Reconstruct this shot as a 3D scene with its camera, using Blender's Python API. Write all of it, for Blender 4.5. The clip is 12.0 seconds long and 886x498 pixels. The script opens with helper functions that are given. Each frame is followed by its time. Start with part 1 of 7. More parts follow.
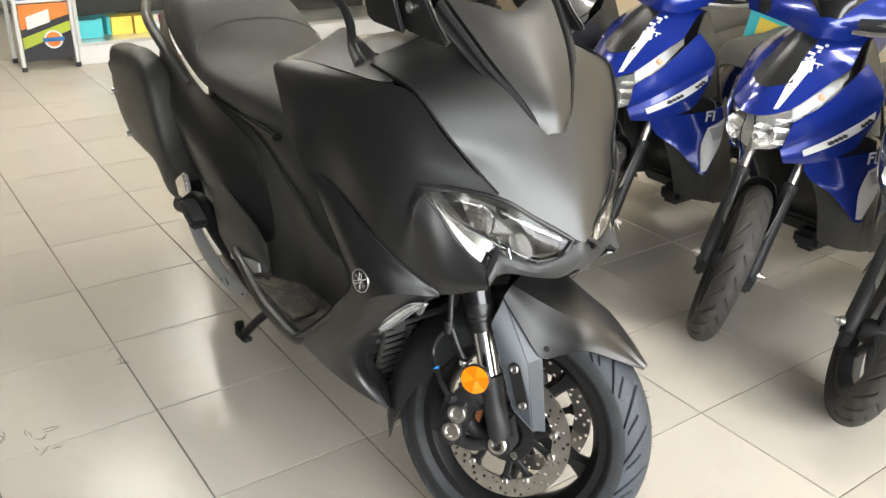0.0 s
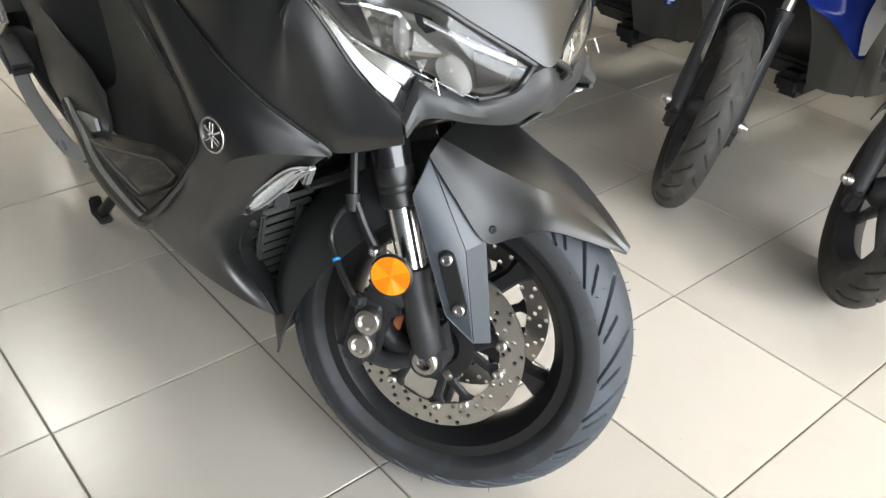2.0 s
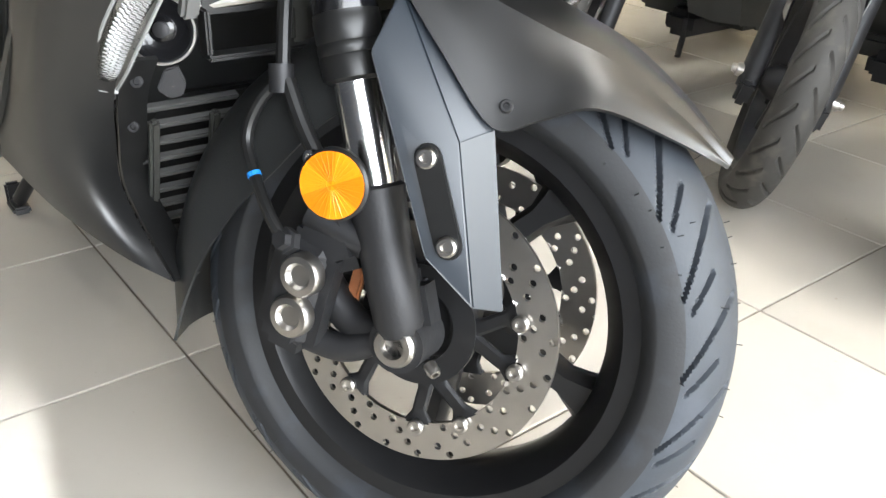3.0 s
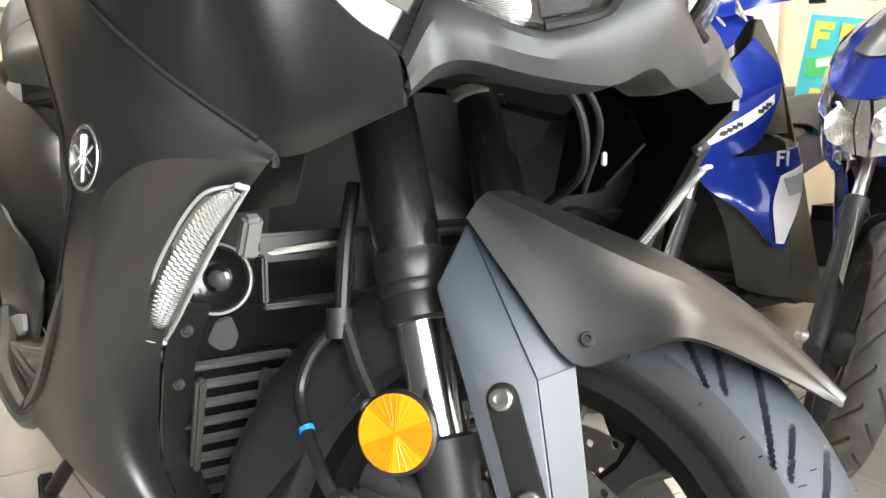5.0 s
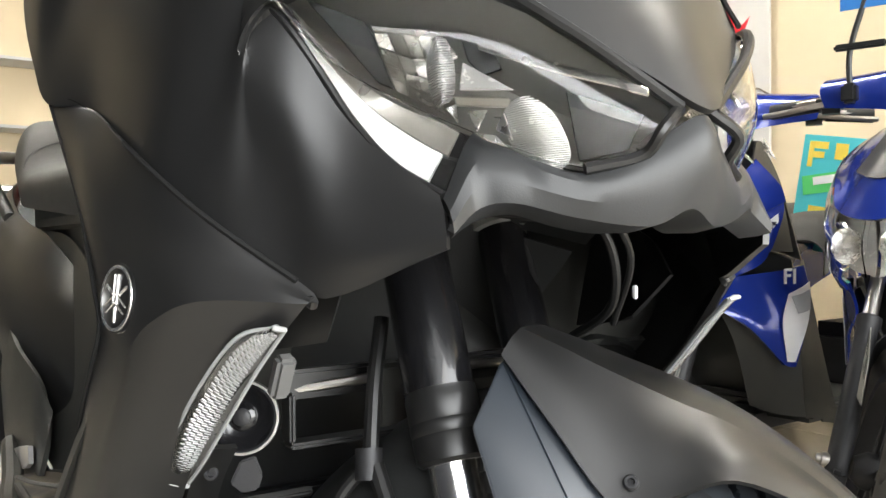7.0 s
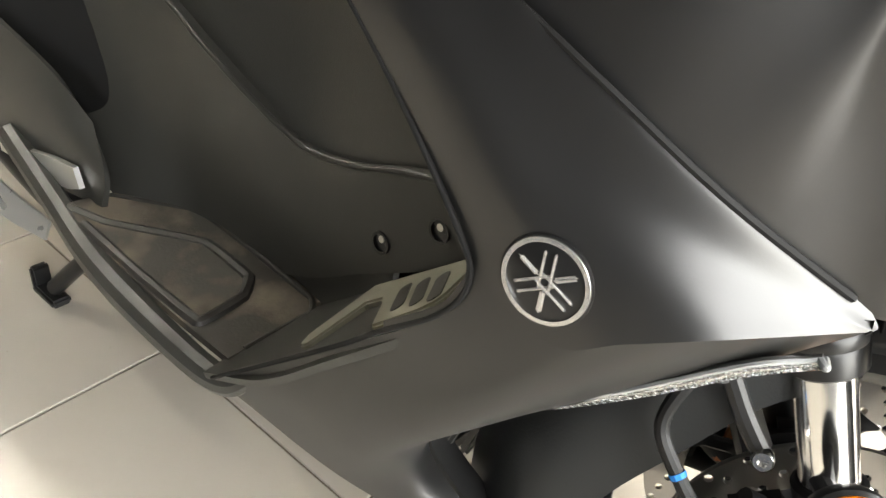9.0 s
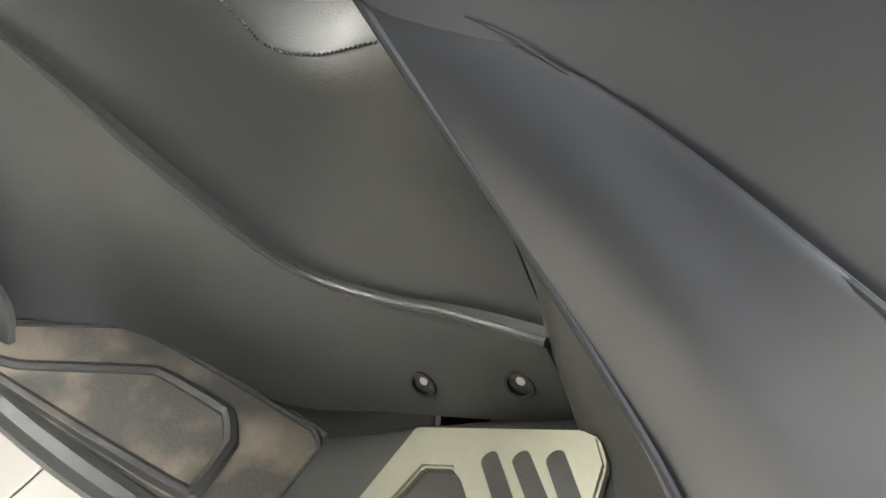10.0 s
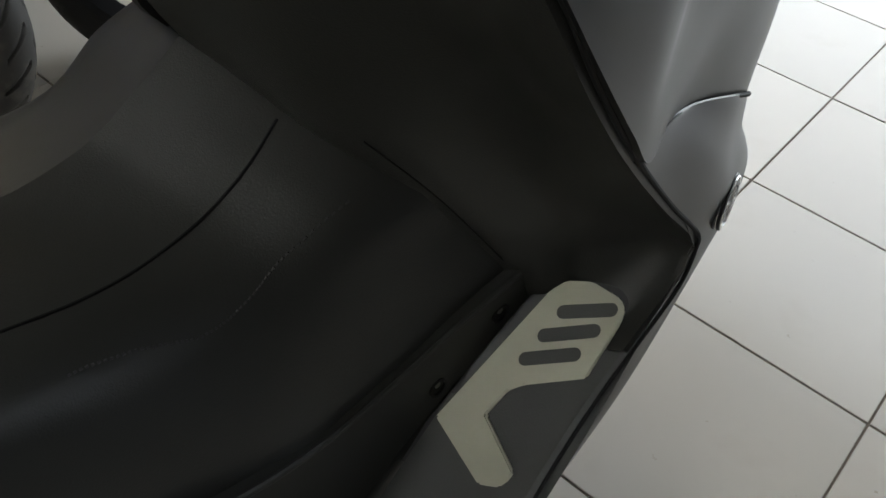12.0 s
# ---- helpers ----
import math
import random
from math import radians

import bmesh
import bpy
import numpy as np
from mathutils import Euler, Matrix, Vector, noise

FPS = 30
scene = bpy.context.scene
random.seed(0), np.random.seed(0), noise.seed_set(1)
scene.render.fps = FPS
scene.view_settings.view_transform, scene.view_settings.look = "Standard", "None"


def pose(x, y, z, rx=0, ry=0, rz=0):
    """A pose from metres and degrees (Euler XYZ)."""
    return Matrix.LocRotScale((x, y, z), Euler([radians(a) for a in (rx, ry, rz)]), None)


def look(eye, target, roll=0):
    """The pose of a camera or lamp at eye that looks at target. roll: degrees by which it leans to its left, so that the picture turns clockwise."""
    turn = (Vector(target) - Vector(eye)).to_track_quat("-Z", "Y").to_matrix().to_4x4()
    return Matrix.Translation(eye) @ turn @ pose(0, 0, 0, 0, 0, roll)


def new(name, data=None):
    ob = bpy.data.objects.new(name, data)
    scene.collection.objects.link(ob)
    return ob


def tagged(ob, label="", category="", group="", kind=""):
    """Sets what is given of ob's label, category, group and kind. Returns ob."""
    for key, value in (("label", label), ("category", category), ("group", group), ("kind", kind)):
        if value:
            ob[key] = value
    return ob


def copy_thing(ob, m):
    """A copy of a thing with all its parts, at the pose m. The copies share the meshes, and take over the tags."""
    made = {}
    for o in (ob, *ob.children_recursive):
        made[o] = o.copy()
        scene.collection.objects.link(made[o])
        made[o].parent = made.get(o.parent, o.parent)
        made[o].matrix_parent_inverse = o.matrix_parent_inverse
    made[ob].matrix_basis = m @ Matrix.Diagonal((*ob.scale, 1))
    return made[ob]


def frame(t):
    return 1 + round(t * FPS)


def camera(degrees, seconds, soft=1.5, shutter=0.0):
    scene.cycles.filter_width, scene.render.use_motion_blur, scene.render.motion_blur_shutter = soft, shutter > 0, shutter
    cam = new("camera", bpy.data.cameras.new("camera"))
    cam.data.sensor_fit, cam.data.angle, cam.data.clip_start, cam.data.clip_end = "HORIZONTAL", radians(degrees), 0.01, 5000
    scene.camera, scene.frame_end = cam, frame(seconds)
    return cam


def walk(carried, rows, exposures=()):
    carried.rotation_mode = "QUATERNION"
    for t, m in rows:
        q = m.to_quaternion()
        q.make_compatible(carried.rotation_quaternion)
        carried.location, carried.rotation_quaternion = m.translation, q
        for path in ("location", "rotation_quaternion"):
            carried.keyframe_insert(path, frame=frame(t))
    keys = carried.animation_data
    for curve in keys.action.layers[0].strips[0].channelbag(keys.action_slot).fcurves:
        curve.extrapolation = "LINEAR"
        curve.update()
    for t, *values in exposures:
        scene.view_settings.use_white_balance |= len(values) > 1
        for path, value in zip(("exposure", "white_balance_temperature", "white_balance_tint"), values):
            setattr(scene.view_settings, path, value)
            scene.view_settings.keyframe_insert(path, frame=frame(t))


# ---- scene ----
cam = camera(54.8, 12.0)
PATH = [
    (0, (2.329, -0.48, 1.348), (0.858, 0.58, 0.503), 1.5),
    (0.5, (2.321, -0.471, 1.342), (0.876, 0.576, 0.439), 1.6),
    (1, (2.309, -0.427, 1.315), (0.902, 0.605, 0.338), 2.2),
    (1.5, (2.219, -0.33, 1.228), (0.894, 0.726, 0.165), 2.9),
    (2, (1.995, -0.19, 1.103), (0.751, 0.915, -0.008), 3.1),
    (2.5, (1.872, -0.013, 0.906), (0.593, 1.099, -0.155), 3.4),
    (2.7, (1.835, 0.035, 0.809), (0.517, 1.142, -0.209), 3.1),
    (4.3, (1.752, 0.071, 0.617), (0.225, 1.241, 0.072), 0.5),
    (4.5, (1.751, 0.068, 0.637), (0.2, 1.236, 0.158), 0.3),
    (5, (1.746, 0.063, 0.656), (0.138, 1.219, 0.373), -0.1),
    (5.5, (1.746, 0.061, 0.661), (0.116, 1.208, 0.5), -0.3),
    (6, (1.748, 0.058, 0.666), (0.111, 1.205, 0.586), -0.4),
    (6.5, (1.749, 0.054, 0.673), (0.109, 1.199, 0.673), -0.3),
    (6.7, (1.746, 0.055, 0.668), (0.112, 1.208, 0.708), -0.4),
    (8.3, (1.43, -0.051, 0.791), (0.209, 1.259, -0.1), 2.4),
    (8.5, (1.375, -0.038, 0.815), (0.205, 1.252, -0.169), 3.3),
    (9, (1.284, -0.07, 0.872), (0.248, 1.197, -0.277), 5.6),
    (9.5, (1.158, -0.035, 0.899), (0.217, 1.246, -0.315), 5.8),
    (10, (1.058, -0.013, 0.908), (0.426, 1.39, -0.369), 6.4),
    (10.5, (0.916, -0.063, 0.937), (0.766, 1.404, -0.414), 7.8),
    (11, (0.812, -0.031, 0.94), (1.145, 1.336, -0.482), 7.0),
    (11.5, (0.692, -0.011, 0.983), (1.482, 1.108, -0.475), 6.5),
    (12, (0.575, 0.075, 1.075), (1.694, 0.917, -0.353), 5.9),
]
EXPOSE = [(0, 2.15, 6550, 8), (1.5, 2.1, 6350, 8), (2.5, 2.4, 6250, 8), (4.5, 2.9, 6500, 8), (6, 2.6, 6550, 8), (6.5, 2.25, 6550, 8), (8.5, 2.68, 6900, 8), (9.5, 3.45, 6600, 8), (10, 4.27, 6250, 8), (10.5, 4.42, 6350, 8), (11.2, 4.3, 6450, 8), (11.5, 3.3, 6800, 10), (12, 0.95, 6050, 6)]
walk(cam, [(t, look(eye, target, roll)) for t, eye, target, roll in PATH], EXPOSE)

# ---- light ----
# a shop floor that is open to the street on its +x side
world = bpy.data.worlds.new("daylight")
scene.world = world
world.use_nodes = True
wn = world.node_tree.nodes
sky = wn.new("ShaderNodeTexSky")
sky.sky_type, sky.sun_disc = 'NISHITA', False
sky.sun_elevation, sky.sun_rotation = radians(72), radians(124)
world.node_tree.links.new(sky.outputs[0], wn["Background"].inputs[0])
wn["Background"].inputs[1].default_value = 0.08


def lamp(name, kind, energy, m, color=(1, 1, 1), size=1.0, size_y=None, angle=None):
    data = bpy.data.lights.new(name, kind)
    data.energy, data.color = energy, color
    if kind == 'AREA':
        data.shape, data.size, data.size_y = 'RECTANGLE', size, size_y or size
    if angle is not None:
        data.angle = angle
    ob = new(name, data)
    ob.matrix_world = m
    return ob


lamp("sun", 'SUN', 3.0, look((1.6, -2.4, 9), (0, 0, 0)), (1.0, 0.95, 0.88), angle=radians(0.5))
# the sky's light in the shopfront
lamp("shopfront_daylight", 'AREA', 150, look((4.6, -1.0, 1.5), (0, -1.0, 0.75)), (1.0, 0.985, 0.96), 8.2, 2.5)


# ---- materials ----


def material(name, base, rough=0.5, metal=0.0, var=0.15, scale=8.0, grain=0.0, grain_scale=400.0, rvar=0.08,
             coat=0.0, spec=0.5, trans=0.0, dirt=None, sheen=0.0, ior=1.45, alpha=1.0):
    """A principled material whose colour and roughness drift at two scales; grain is a fine bump, dirt a second colour in patches."""
    m = bpy.data.materials.new(name)
    m.use_nodes = True
    nt = m.node_tree
    b = nt.nodes["Principled BSDF"]
    b.inputs["Metallic"].default_value = metal
    b.inputs["IOR"].default_value = ior
    b.inputs["Specular IOR Level"].default_value = spec
    b.inputs["Coat Weight"].default_value = coat
    b.inputs["Transmission Weight"].default_value = trans
    b.inputs["Alpha"].default_value = alpha
    b.inputs["Sheen Weight"].default_value = sheen
    co = nt.nodes.new("ShaderNodeTexCoord")
    n1 = nt.nodes.new("ShaderNodeTexNoise")
    n1.inputs["Scale"].default_value, n1.inputs["Detail"].default_value = scale, 6
    nt.links.new(co.outputs["Object"], n1.inputs["Vector"])
    mix = nt.nodes.new("ShaderNodeMix")
    mix.data_type = 'RGBA'
    c = tuple(base)
    mix.inputs[6].default_value = (*[v * (1 - var) for v in c], 1)
    mix.inputs[7].default_value = (*[min(1, v * (1 + var)) for v in c], 1)
    nt.links.new(n1.outputs["Fac"], mix.inputs[0])
    out = mix.outputs[2]
    if dirt:
        n2 = nt.nodes.new("ShaderNodeTexNoise")
        n2.inputs["Scale"].default_value, n2.inputs["Detail"].default_value = scale * 1.7, 9
        nt.links.new(co.outputs["Object"], n2.inputs["Vector"])
        r = nt.nodes.new("ShaderNodeMapRange")
        r.inputs[1].default_value, r.inputs[2].default_value = dirt[1], dirt[1] + 0.18
        r.inputs[4].default_value = dirt[2]
        nt.links.new(n2.outputs["Fac"], r.inputs[0])
        mx = nt.nodes.new("ShaderNodeMix")
        mx.data_type = 'RGBA'
        nt.links.new(r.outputs[0], mx.inputs[0])
        nt.links.new(out, mx.inputs[6])
        mx.inputs[7].default_value = (*dirt[0], 1)
        out = mx.outputs[2]
    nt.links.new(out, b.inputs["Base Color"])
    rr = nt.nodes.new("ShaderNodeMapRange")
    rr.inputs[3].default_value, rr.inputs[4].default_value = max(0.0, rough - rvar), rough + rvar
    n3 = nt.nodes.new("ShaderNodeTexNoise")
    n3.inputs["Scale"].default_value, n3.inputs["Detail"].default_value = scale * 2.3, 5
    nt.links.new(co.outputs["Object"], n3.inputs["Vector"])
    nt.links.new(n3.outputs["Fac"], rr.inputs[0])
    nt.links.new(rr.outputs[0], b.inputs["Roughness"])
    if grain:
        n4 = nt.nodes.new("ShaderNodeTexNoise")
        n4.inputs["Scale"].default_value, n4.inputs["Detail"].default_value = grain_scale, 3
        nt.links.new(co.outputs["Object"], n4.inputs["Vector"])
        bp = nt.nodes.new("ShaderNodeBump")
        bp.inputs["Strength"].default_value, bp.inputs["Distance"].default_value = grain, 0.001
        nt.links.new(n4.outputs["Fac"], bp.inputs["Height"])
        nt.links.new(bp.outputs[0], b.inputs["Normal"])
    return m


def tile_material():
    m = material("glazed_tile", (0.50, 0.465, 0.405), 0.24, var=0.05, scale=3.0, rvar=0.07, spec=0.5, dirt=((0.40, 0.34, 0.27), 0.60, 0.35))
    nt = m.node_tree
    b = nt.nodes["Principled BSDF"]
    info = nt.nodes.new("ShaderNodeObjectInfo")
    hsv = nt.nodes.new("ShaderNodeHueSaturation")
    mr = nt.nodes.new("ShaderNodeMapRange")
    mr.inputs[3].default_value, mr.inputs[4].default_value = 0.94, 1.05
    src = b.inputs["Base Color"].links[0].from_socket
    nt.links.new(info.outputs["Random"], mr.inputs[0])
    nt.links.new(mr.outputs[0], hsv.inputs["Value"])
    nt.links.new(src, hsv.inputs["Color"])
    nt.links.new(hsv.outputs[0], b.inputs["Base Color"])
    # specks of grime
    co = nt.nodes.new("ShaderNodeNewGeometry")
    vo = nt.nodes.new("ShaderNodeTexNoise")
    vo.inputs["Scale"].default_value, vo.inputs["Detail"].default_value = 45, 4
    nt.links.new(co.outputs["Position"], vo.inputs["Vector"])
    th = nt.nodes.new("ShaderNodeMapRange")
    th.inputs[1].default_value, th.inputs[2].default_value, th.inputs[4].default_value = 0.72, 0.78, 0.5
    nt.links.new(vo.outputs["Fac"], th.inputs[0])
    mx = nt.nodes.new("ShaderNodeMix")
    mx.data_type = 'RGBA'
    nt.links.new(th.outputs[0], mx.inputs[0])
    nt.links.new(hsv.outputs[0], mx.inputs[6])
    mx.inputs[7].default_value = (0.25, 0.2, 0.15, 1)
    nt.links.new(mx.outputs[2], b.inputs["Base Color"])
    return m


TILE = tile_material()
GROUT = material("grout", (0.17, 0.14, 0.11), 0.9, var=0.3, scale=20)
WALL = material("cream_wall_paint", (0.62, 0.52, 0.36), 0.7, var=0.05, scale=2, grain=0.1, grain_scale=150)
# dark blue for unseen walls, so that the fairing reflects darkness
DARKWALL = material("dark_reflection_blue", (0.022, 0.026, 0.036), 0.7, var=0.15, scale=1.5, grain=0.1)
# ceiling colour is guessed, held dark so the fairing mirrors little light
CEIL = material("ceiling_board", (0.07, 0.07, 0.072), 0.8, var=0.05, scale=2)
MATTE = material("matte_grey_paint", (0.0085, 0.0085, 0.0086), 0.40, ior=1.70, var=0.05, scale=5, rvar=0.03, grain=0.02, grain_scale=900)
BLUEGREY = material("matte_blue_grey_paint", (0.017, 0.023, 0.031), 0.34, ior=1.55, var=0.06, scale=5, rvar=0.03)
PLASTIC = material("textured_black_plastic", (0.042, 0.042, 0.038), 0.40, var=0.15, scale=6, grain=0.25, grain_scale=700, rvar=0.06)
CHINP = material("grained_grey_plastic", (0.030, 0.031, 0.032), 0.42, var=0.08, scale=6, grain=0.12, grain_scale=900, rvar=0.04)
PLASTIC2 = material("smooth_black_plastic", (0.012, 0.012, 0.012), 0.35, var=0.2, scale=9, rvar=0.08)
SEATV = material("black_vinyl", (0.048, 0.047, 0.043), 0.55, var=0.12, scale=7, grain=0.5, grain_scale=500)
THREAD = material("grey_thread", (0.07, 0.07, 0.068), 0.8, var=0.2, scale=100)
RUBBER = material("tyre_rubber", (0.022, 0.023, 0.025), 0.62, var=0.25, scale=12, grain=0.2, grain_scale=300, dirt=((0.05, 0.06, 0.08), 0.54, 0.4))
RUBBER2 = material("worn_tyre_rubber", (0.035, 0.033, 0.030), 0.7, var=0.25, scale=14, grain=0.2, grain_scale=300, dirt=((0.10, 0.09, 0.075), 0.55, 0.6))
BLACKMETAL = material("satin_black_metal", (0.018, 0.018, 0.019), 0.35, metal=0.3, var=0.2, scale=15)
GLOSSBLACK = material("gloss_black_tube", (0.008, 0.008, 0.009), 0.20, metal=0.0, var=0.2, scale=15, coat=0.5)
CASTGREY = material("cast_dark_metal", (0.034, 0.034, 0.036), 0.5, metal=0.5, var=0.2, scale=30, grain=0.2, grain_scale=250)
BADGECHROME = material("satin_badge_chrome", (0.86, 0.85, 0.83), 0.24, metal=0.9, var=0.04, scale=40)
CHROME = material("chrome", (0.82, 0.81, 0.79), 0.16, metal=1.0, var=0.03, scale=10, rvar=0.04)
LAMPCHROME = material("lamp_chrome", (0.92, 0.91, 0.89), 0.27, metal=1.0, var=0.02, scale=30, rvar=0.02)
STEEL = material("brushed_steel", (0.50, 0.48, 0.45), 0.32, metal=1.0, var=0.12, scale=40, grain=0.15, grain_scale=200)
ALU = material("plate_aluminium", (0.36, 0.35, 0.28), 0.45, metal=0.6, var=0.06, scale=20, grain=0.05)
SILVER = material("silver_trim", (0.62, 0.62, 0.60), 0.3, metal=0.7, var=0.05, scale=10)
AMBER = material("amber_reflector", (0.80, 0.19, 0.003), 0.2, var=0.1, scale=60, coat=0.6)
AMBER2 = material("amber_reflector_light", (0.92, 0.27, 0.006), 0.2, var=0.1, scale=60, coat=0.6)
LENS = material("clear_lens", (0.98, 0.98, 0.97), 0.03, trans=1.0, var=0.0, rvar=0.01, ior=1.35)
SMOKE = material("smoked_screen", (0.35, 0.34, 0.32), 0.06, trans=1.0, var=0.02, rvar=0.02, ior=1.25)
WHITEDRL = material("white_light_guide", (0.90, 0.90, 0.88), 0.25, var=0.03, scale=20, coat=0.5)
TREAD = material("new_tread_rubber", (0.036, 0.042, 0.051), 0.55, var=0.25, scale=9, grain=0.15, grain_scale=300, dirt=((0.065, 0.074, 0.092), 0.52, 0.5))
LAMPHOUSE = material("lamp_inside_grey", (0.23, 0.225, 0.21), 0.30, metal=0.2, var=0.03, scale=20, rvar=0.02)
LAMPTRIM = material("dull_lamp_chrome", (0.36, 0.345, 0.31), 0.30, metal=0.6, var=0.04, scale=20)
FROST = material("grey_ribbed_glass", (0.34, 0.34, 0.34), 0.25, metal=0.3, var=0.1, scale=60)
FROSTW = material("pale_ribbed_glass", (0.54, 0.54, 0.53), 0.25, metal=0.3, var=0.1, scale=60)
SIGRIB = material("bright_rib", (0.62, 0.63, 0.64), 0.22, metal=0.3, var=0.1, scale=60)
SIGRIM = material("pale_lens_rim", (0.34, 0.35, 0.35), 0.15, var=0.05, coat=0.4)
SIGBACK = material("signal_inside", (0.22, 0.22, 0.215), 0.3, metal=0.5, var=0.1, scale=40)
LOUVRE = material("dark_fin_metal", (0.14, 0.14, 0.135), 0.38, metal=0.5, var=0.15, scale=30)
WELL = material("grey_moulded_plastic", (0.022, 0.023, 0.023), 0.4, var=0.12, scale=8, grain=0.2, grain_scale=500)
MORTAR = material("broken_mortar", (0.30, 0.26, 0.22), 0.9, var=0.3, scale=30, grain=0.8, grain_scale=120, dirt=((0.16, 0.13, 0.10), 0.52, 0.7))
SOCKET = material("grey_plastic", (0.11, 0.11, 0.108), 0.45, var=0.1, scale=20)
MATRIDGE = material("worn_rubber_ridge", (0.030, 0.028, 0.025), 0.5, var=0.3, scale=14, grain=0.2, grain_scale=300, dirt=((0.11, 0.09, 0.065), 0.57, 0.5))
DIRTYMAT = material("dusty_rubber_mat", (0.055, 0.050, 0.042), 0.75, var=0.3, scale=10, grain=0.3, grain_scale=300, dirt=((0.20, 0.165, 0.12), 0.44, 0.75))
BLUE = material("blue_metallic_paint", (0.0100, 0.0300, 0.2604), 0.22, metal=0.25, var=0.08, scale=6, coat=0.8)
PURPLE = material("dark_grey_paint", (0.06, 0.06, 0.06), 0.3, metal=0.3, var=0.08, scale=6, coat=0.6)
WHITEP = material("white_sticker", (0.80, 0.80, 0.80), 0.4, var=0.03)
GREYSTK = material("grey_sticker", (0.42, 0.43, 0.45), 0.4, var=0.03)
RED = material("red_sticker", (0.62, 0.02, 0.03), 0.45, var=0.05)
BLUESTK = material("blue_sticker", (0.03, 0.16, 0.45), 0.45, var=0.05)
TEAL = material("teal_print", (0.08, 0.52, 0.58), 0.35, var=0.15, scale=5)
GREENP = material("green_print", (0.10, 0.58, 0.16), 0.4, var=0.08)
YELLOWP = material("yellow_print", (0.85, 0.62, 0.10), 0.4, var=0.2, scale=10)
ORANGEP = material("orange_print", (0.80, 0.24, 0.05), 0.35, var=0.1)
LIMEP = material("lime_print", (0.45, 0.55, 0.06), 0.35, var=0.1)
BLACKP = material("black_print", (0.025, 0.025, 0.03), 0.35, var=0.1)
BANNER = material("grey_banner", (0.52, 0.51, 0.49), 0.5, var=0.05, scale=3)
GLASS = material("case_glass", (0.96, 0.98, 0.97), 0.02, trans=1.0, var=0.0, rvar=0.0, ior=1.2)
COPPER = material("copper_pad", (0.55, 0.22, 0.10), 0.5, metal=0.4, var=0.2)
FILM = material("clear_plastic_film", (0.55, 0.55, 0.50), 0.2, trans=0.6, var=0.3, scale=30, grain=0.8, grain_scale=60)
SEAM = material("dark_joint", (0.004, 0.004, 0.004), 0.8, var=0.1)
BLUEDOT = material("blue_paint_mark", (0.02, 0.25, 0.75), 0.5)
ASPHALT = material("street_asphalt", (0.22, 0.21, 0.20), 0.8, var=0.2, scale=4)

# ---- building helpers ----


def catmull(pts, n):
    """n + 1 points along a smooth curve through pts."""
    p = [Vector(a) for a in pts]
    if len(p) == 2:
        return [p[0].lerp(p[1], i / n) for i in range(n + 1)]
    p = [2 * p[0] - p[1]] + p + [2 * p[-1] - p[-2]]
    out, k = [], len(p) - 3
    for i in range(n + 1):
        s = i / n * k
        j = min(int(s), k - 1)
        f = s - j
        a, b, c, d = p[j:j + 4]
        out.append(0.5 * ((2 * b) + (c - a) * f + (2 * a - 5 * b + 4 * c - d) * f * f + (3 * b - a - 3 * c + d) * f ** 3))
    return out


OUT = (-0.35, 0.0, 0.55)  # sheets face away from here


def net(rows, u, v):
    """The point at (u, v) of the sheet that patch() would make of rows."""
    return catmull([catmull(r, 40)[round(u * 40)] for r in rows], 40)[round(v * 40)]


def patch(rows, nu=20, nv=12, thick=0.004, bm=None, lift=0.0, mirror=False):
    """A curved sheet through a net of points, with thickness; mirror gives the other side of the machine."""
    bm = bm or bmesh.new()
    rr = [catmull(r, nu) for r in rows]
    cols = [catmull([r[i] for r in rr], nv) for i in range(nu + 1)]
    g = np.array([[tuple(p) for p in c] for c in cols])
    if mirror:
        g[:, :, 1] *= -1
    du, dv = np.gradient(g, axis=0), np.gradient(g, axis=1)
    n = np.cross(du, dv)
    n /= np.maximum(np.linalg.norm(n, axis=2, keepdims=True), 1e-9)
    if ((g - np.array(OUT)) * n).sum() < 0:
        n = -n
    top, bot = g + n * lift, g + n * (lift - thick)
    a = [[bm.verts.new(top[i, j]) for j in range(nv + 1)] for i in range(nu + 1)]
    b = [[bm.verts.new(bot[i, j]) for j in range(nv + 1)] for i in range(nu + 1)]
    for i in range(nu):
        for j in range(nv):
            bm.faces.new((a[i][j], a[i + 1][j], a[i + 1][j + 1], a[i][j + 1]))
            bm.faces.new((b[i][j], b[i][j + 1], b[i + 1][j + 1], b[i + 1][j]))
    for i in range(nu):
        bm.faces.new((a[i][0], b[i][0], b[i + 1][0], a[i + 1][0]))
        bm.faces.new((a[i][nv], a[i + 1][nv], b[i + 1][nv], b[i][nv]))
    for j in range(nv):
        bm.faces.new((a[0][j], a[0][j + 1], b[0][j + 1], b[0][j]))
        bm.faces.new((a[nu][j], b[nu][j], b[nu][j + 1], a[nu][j + 1]))
    return bm


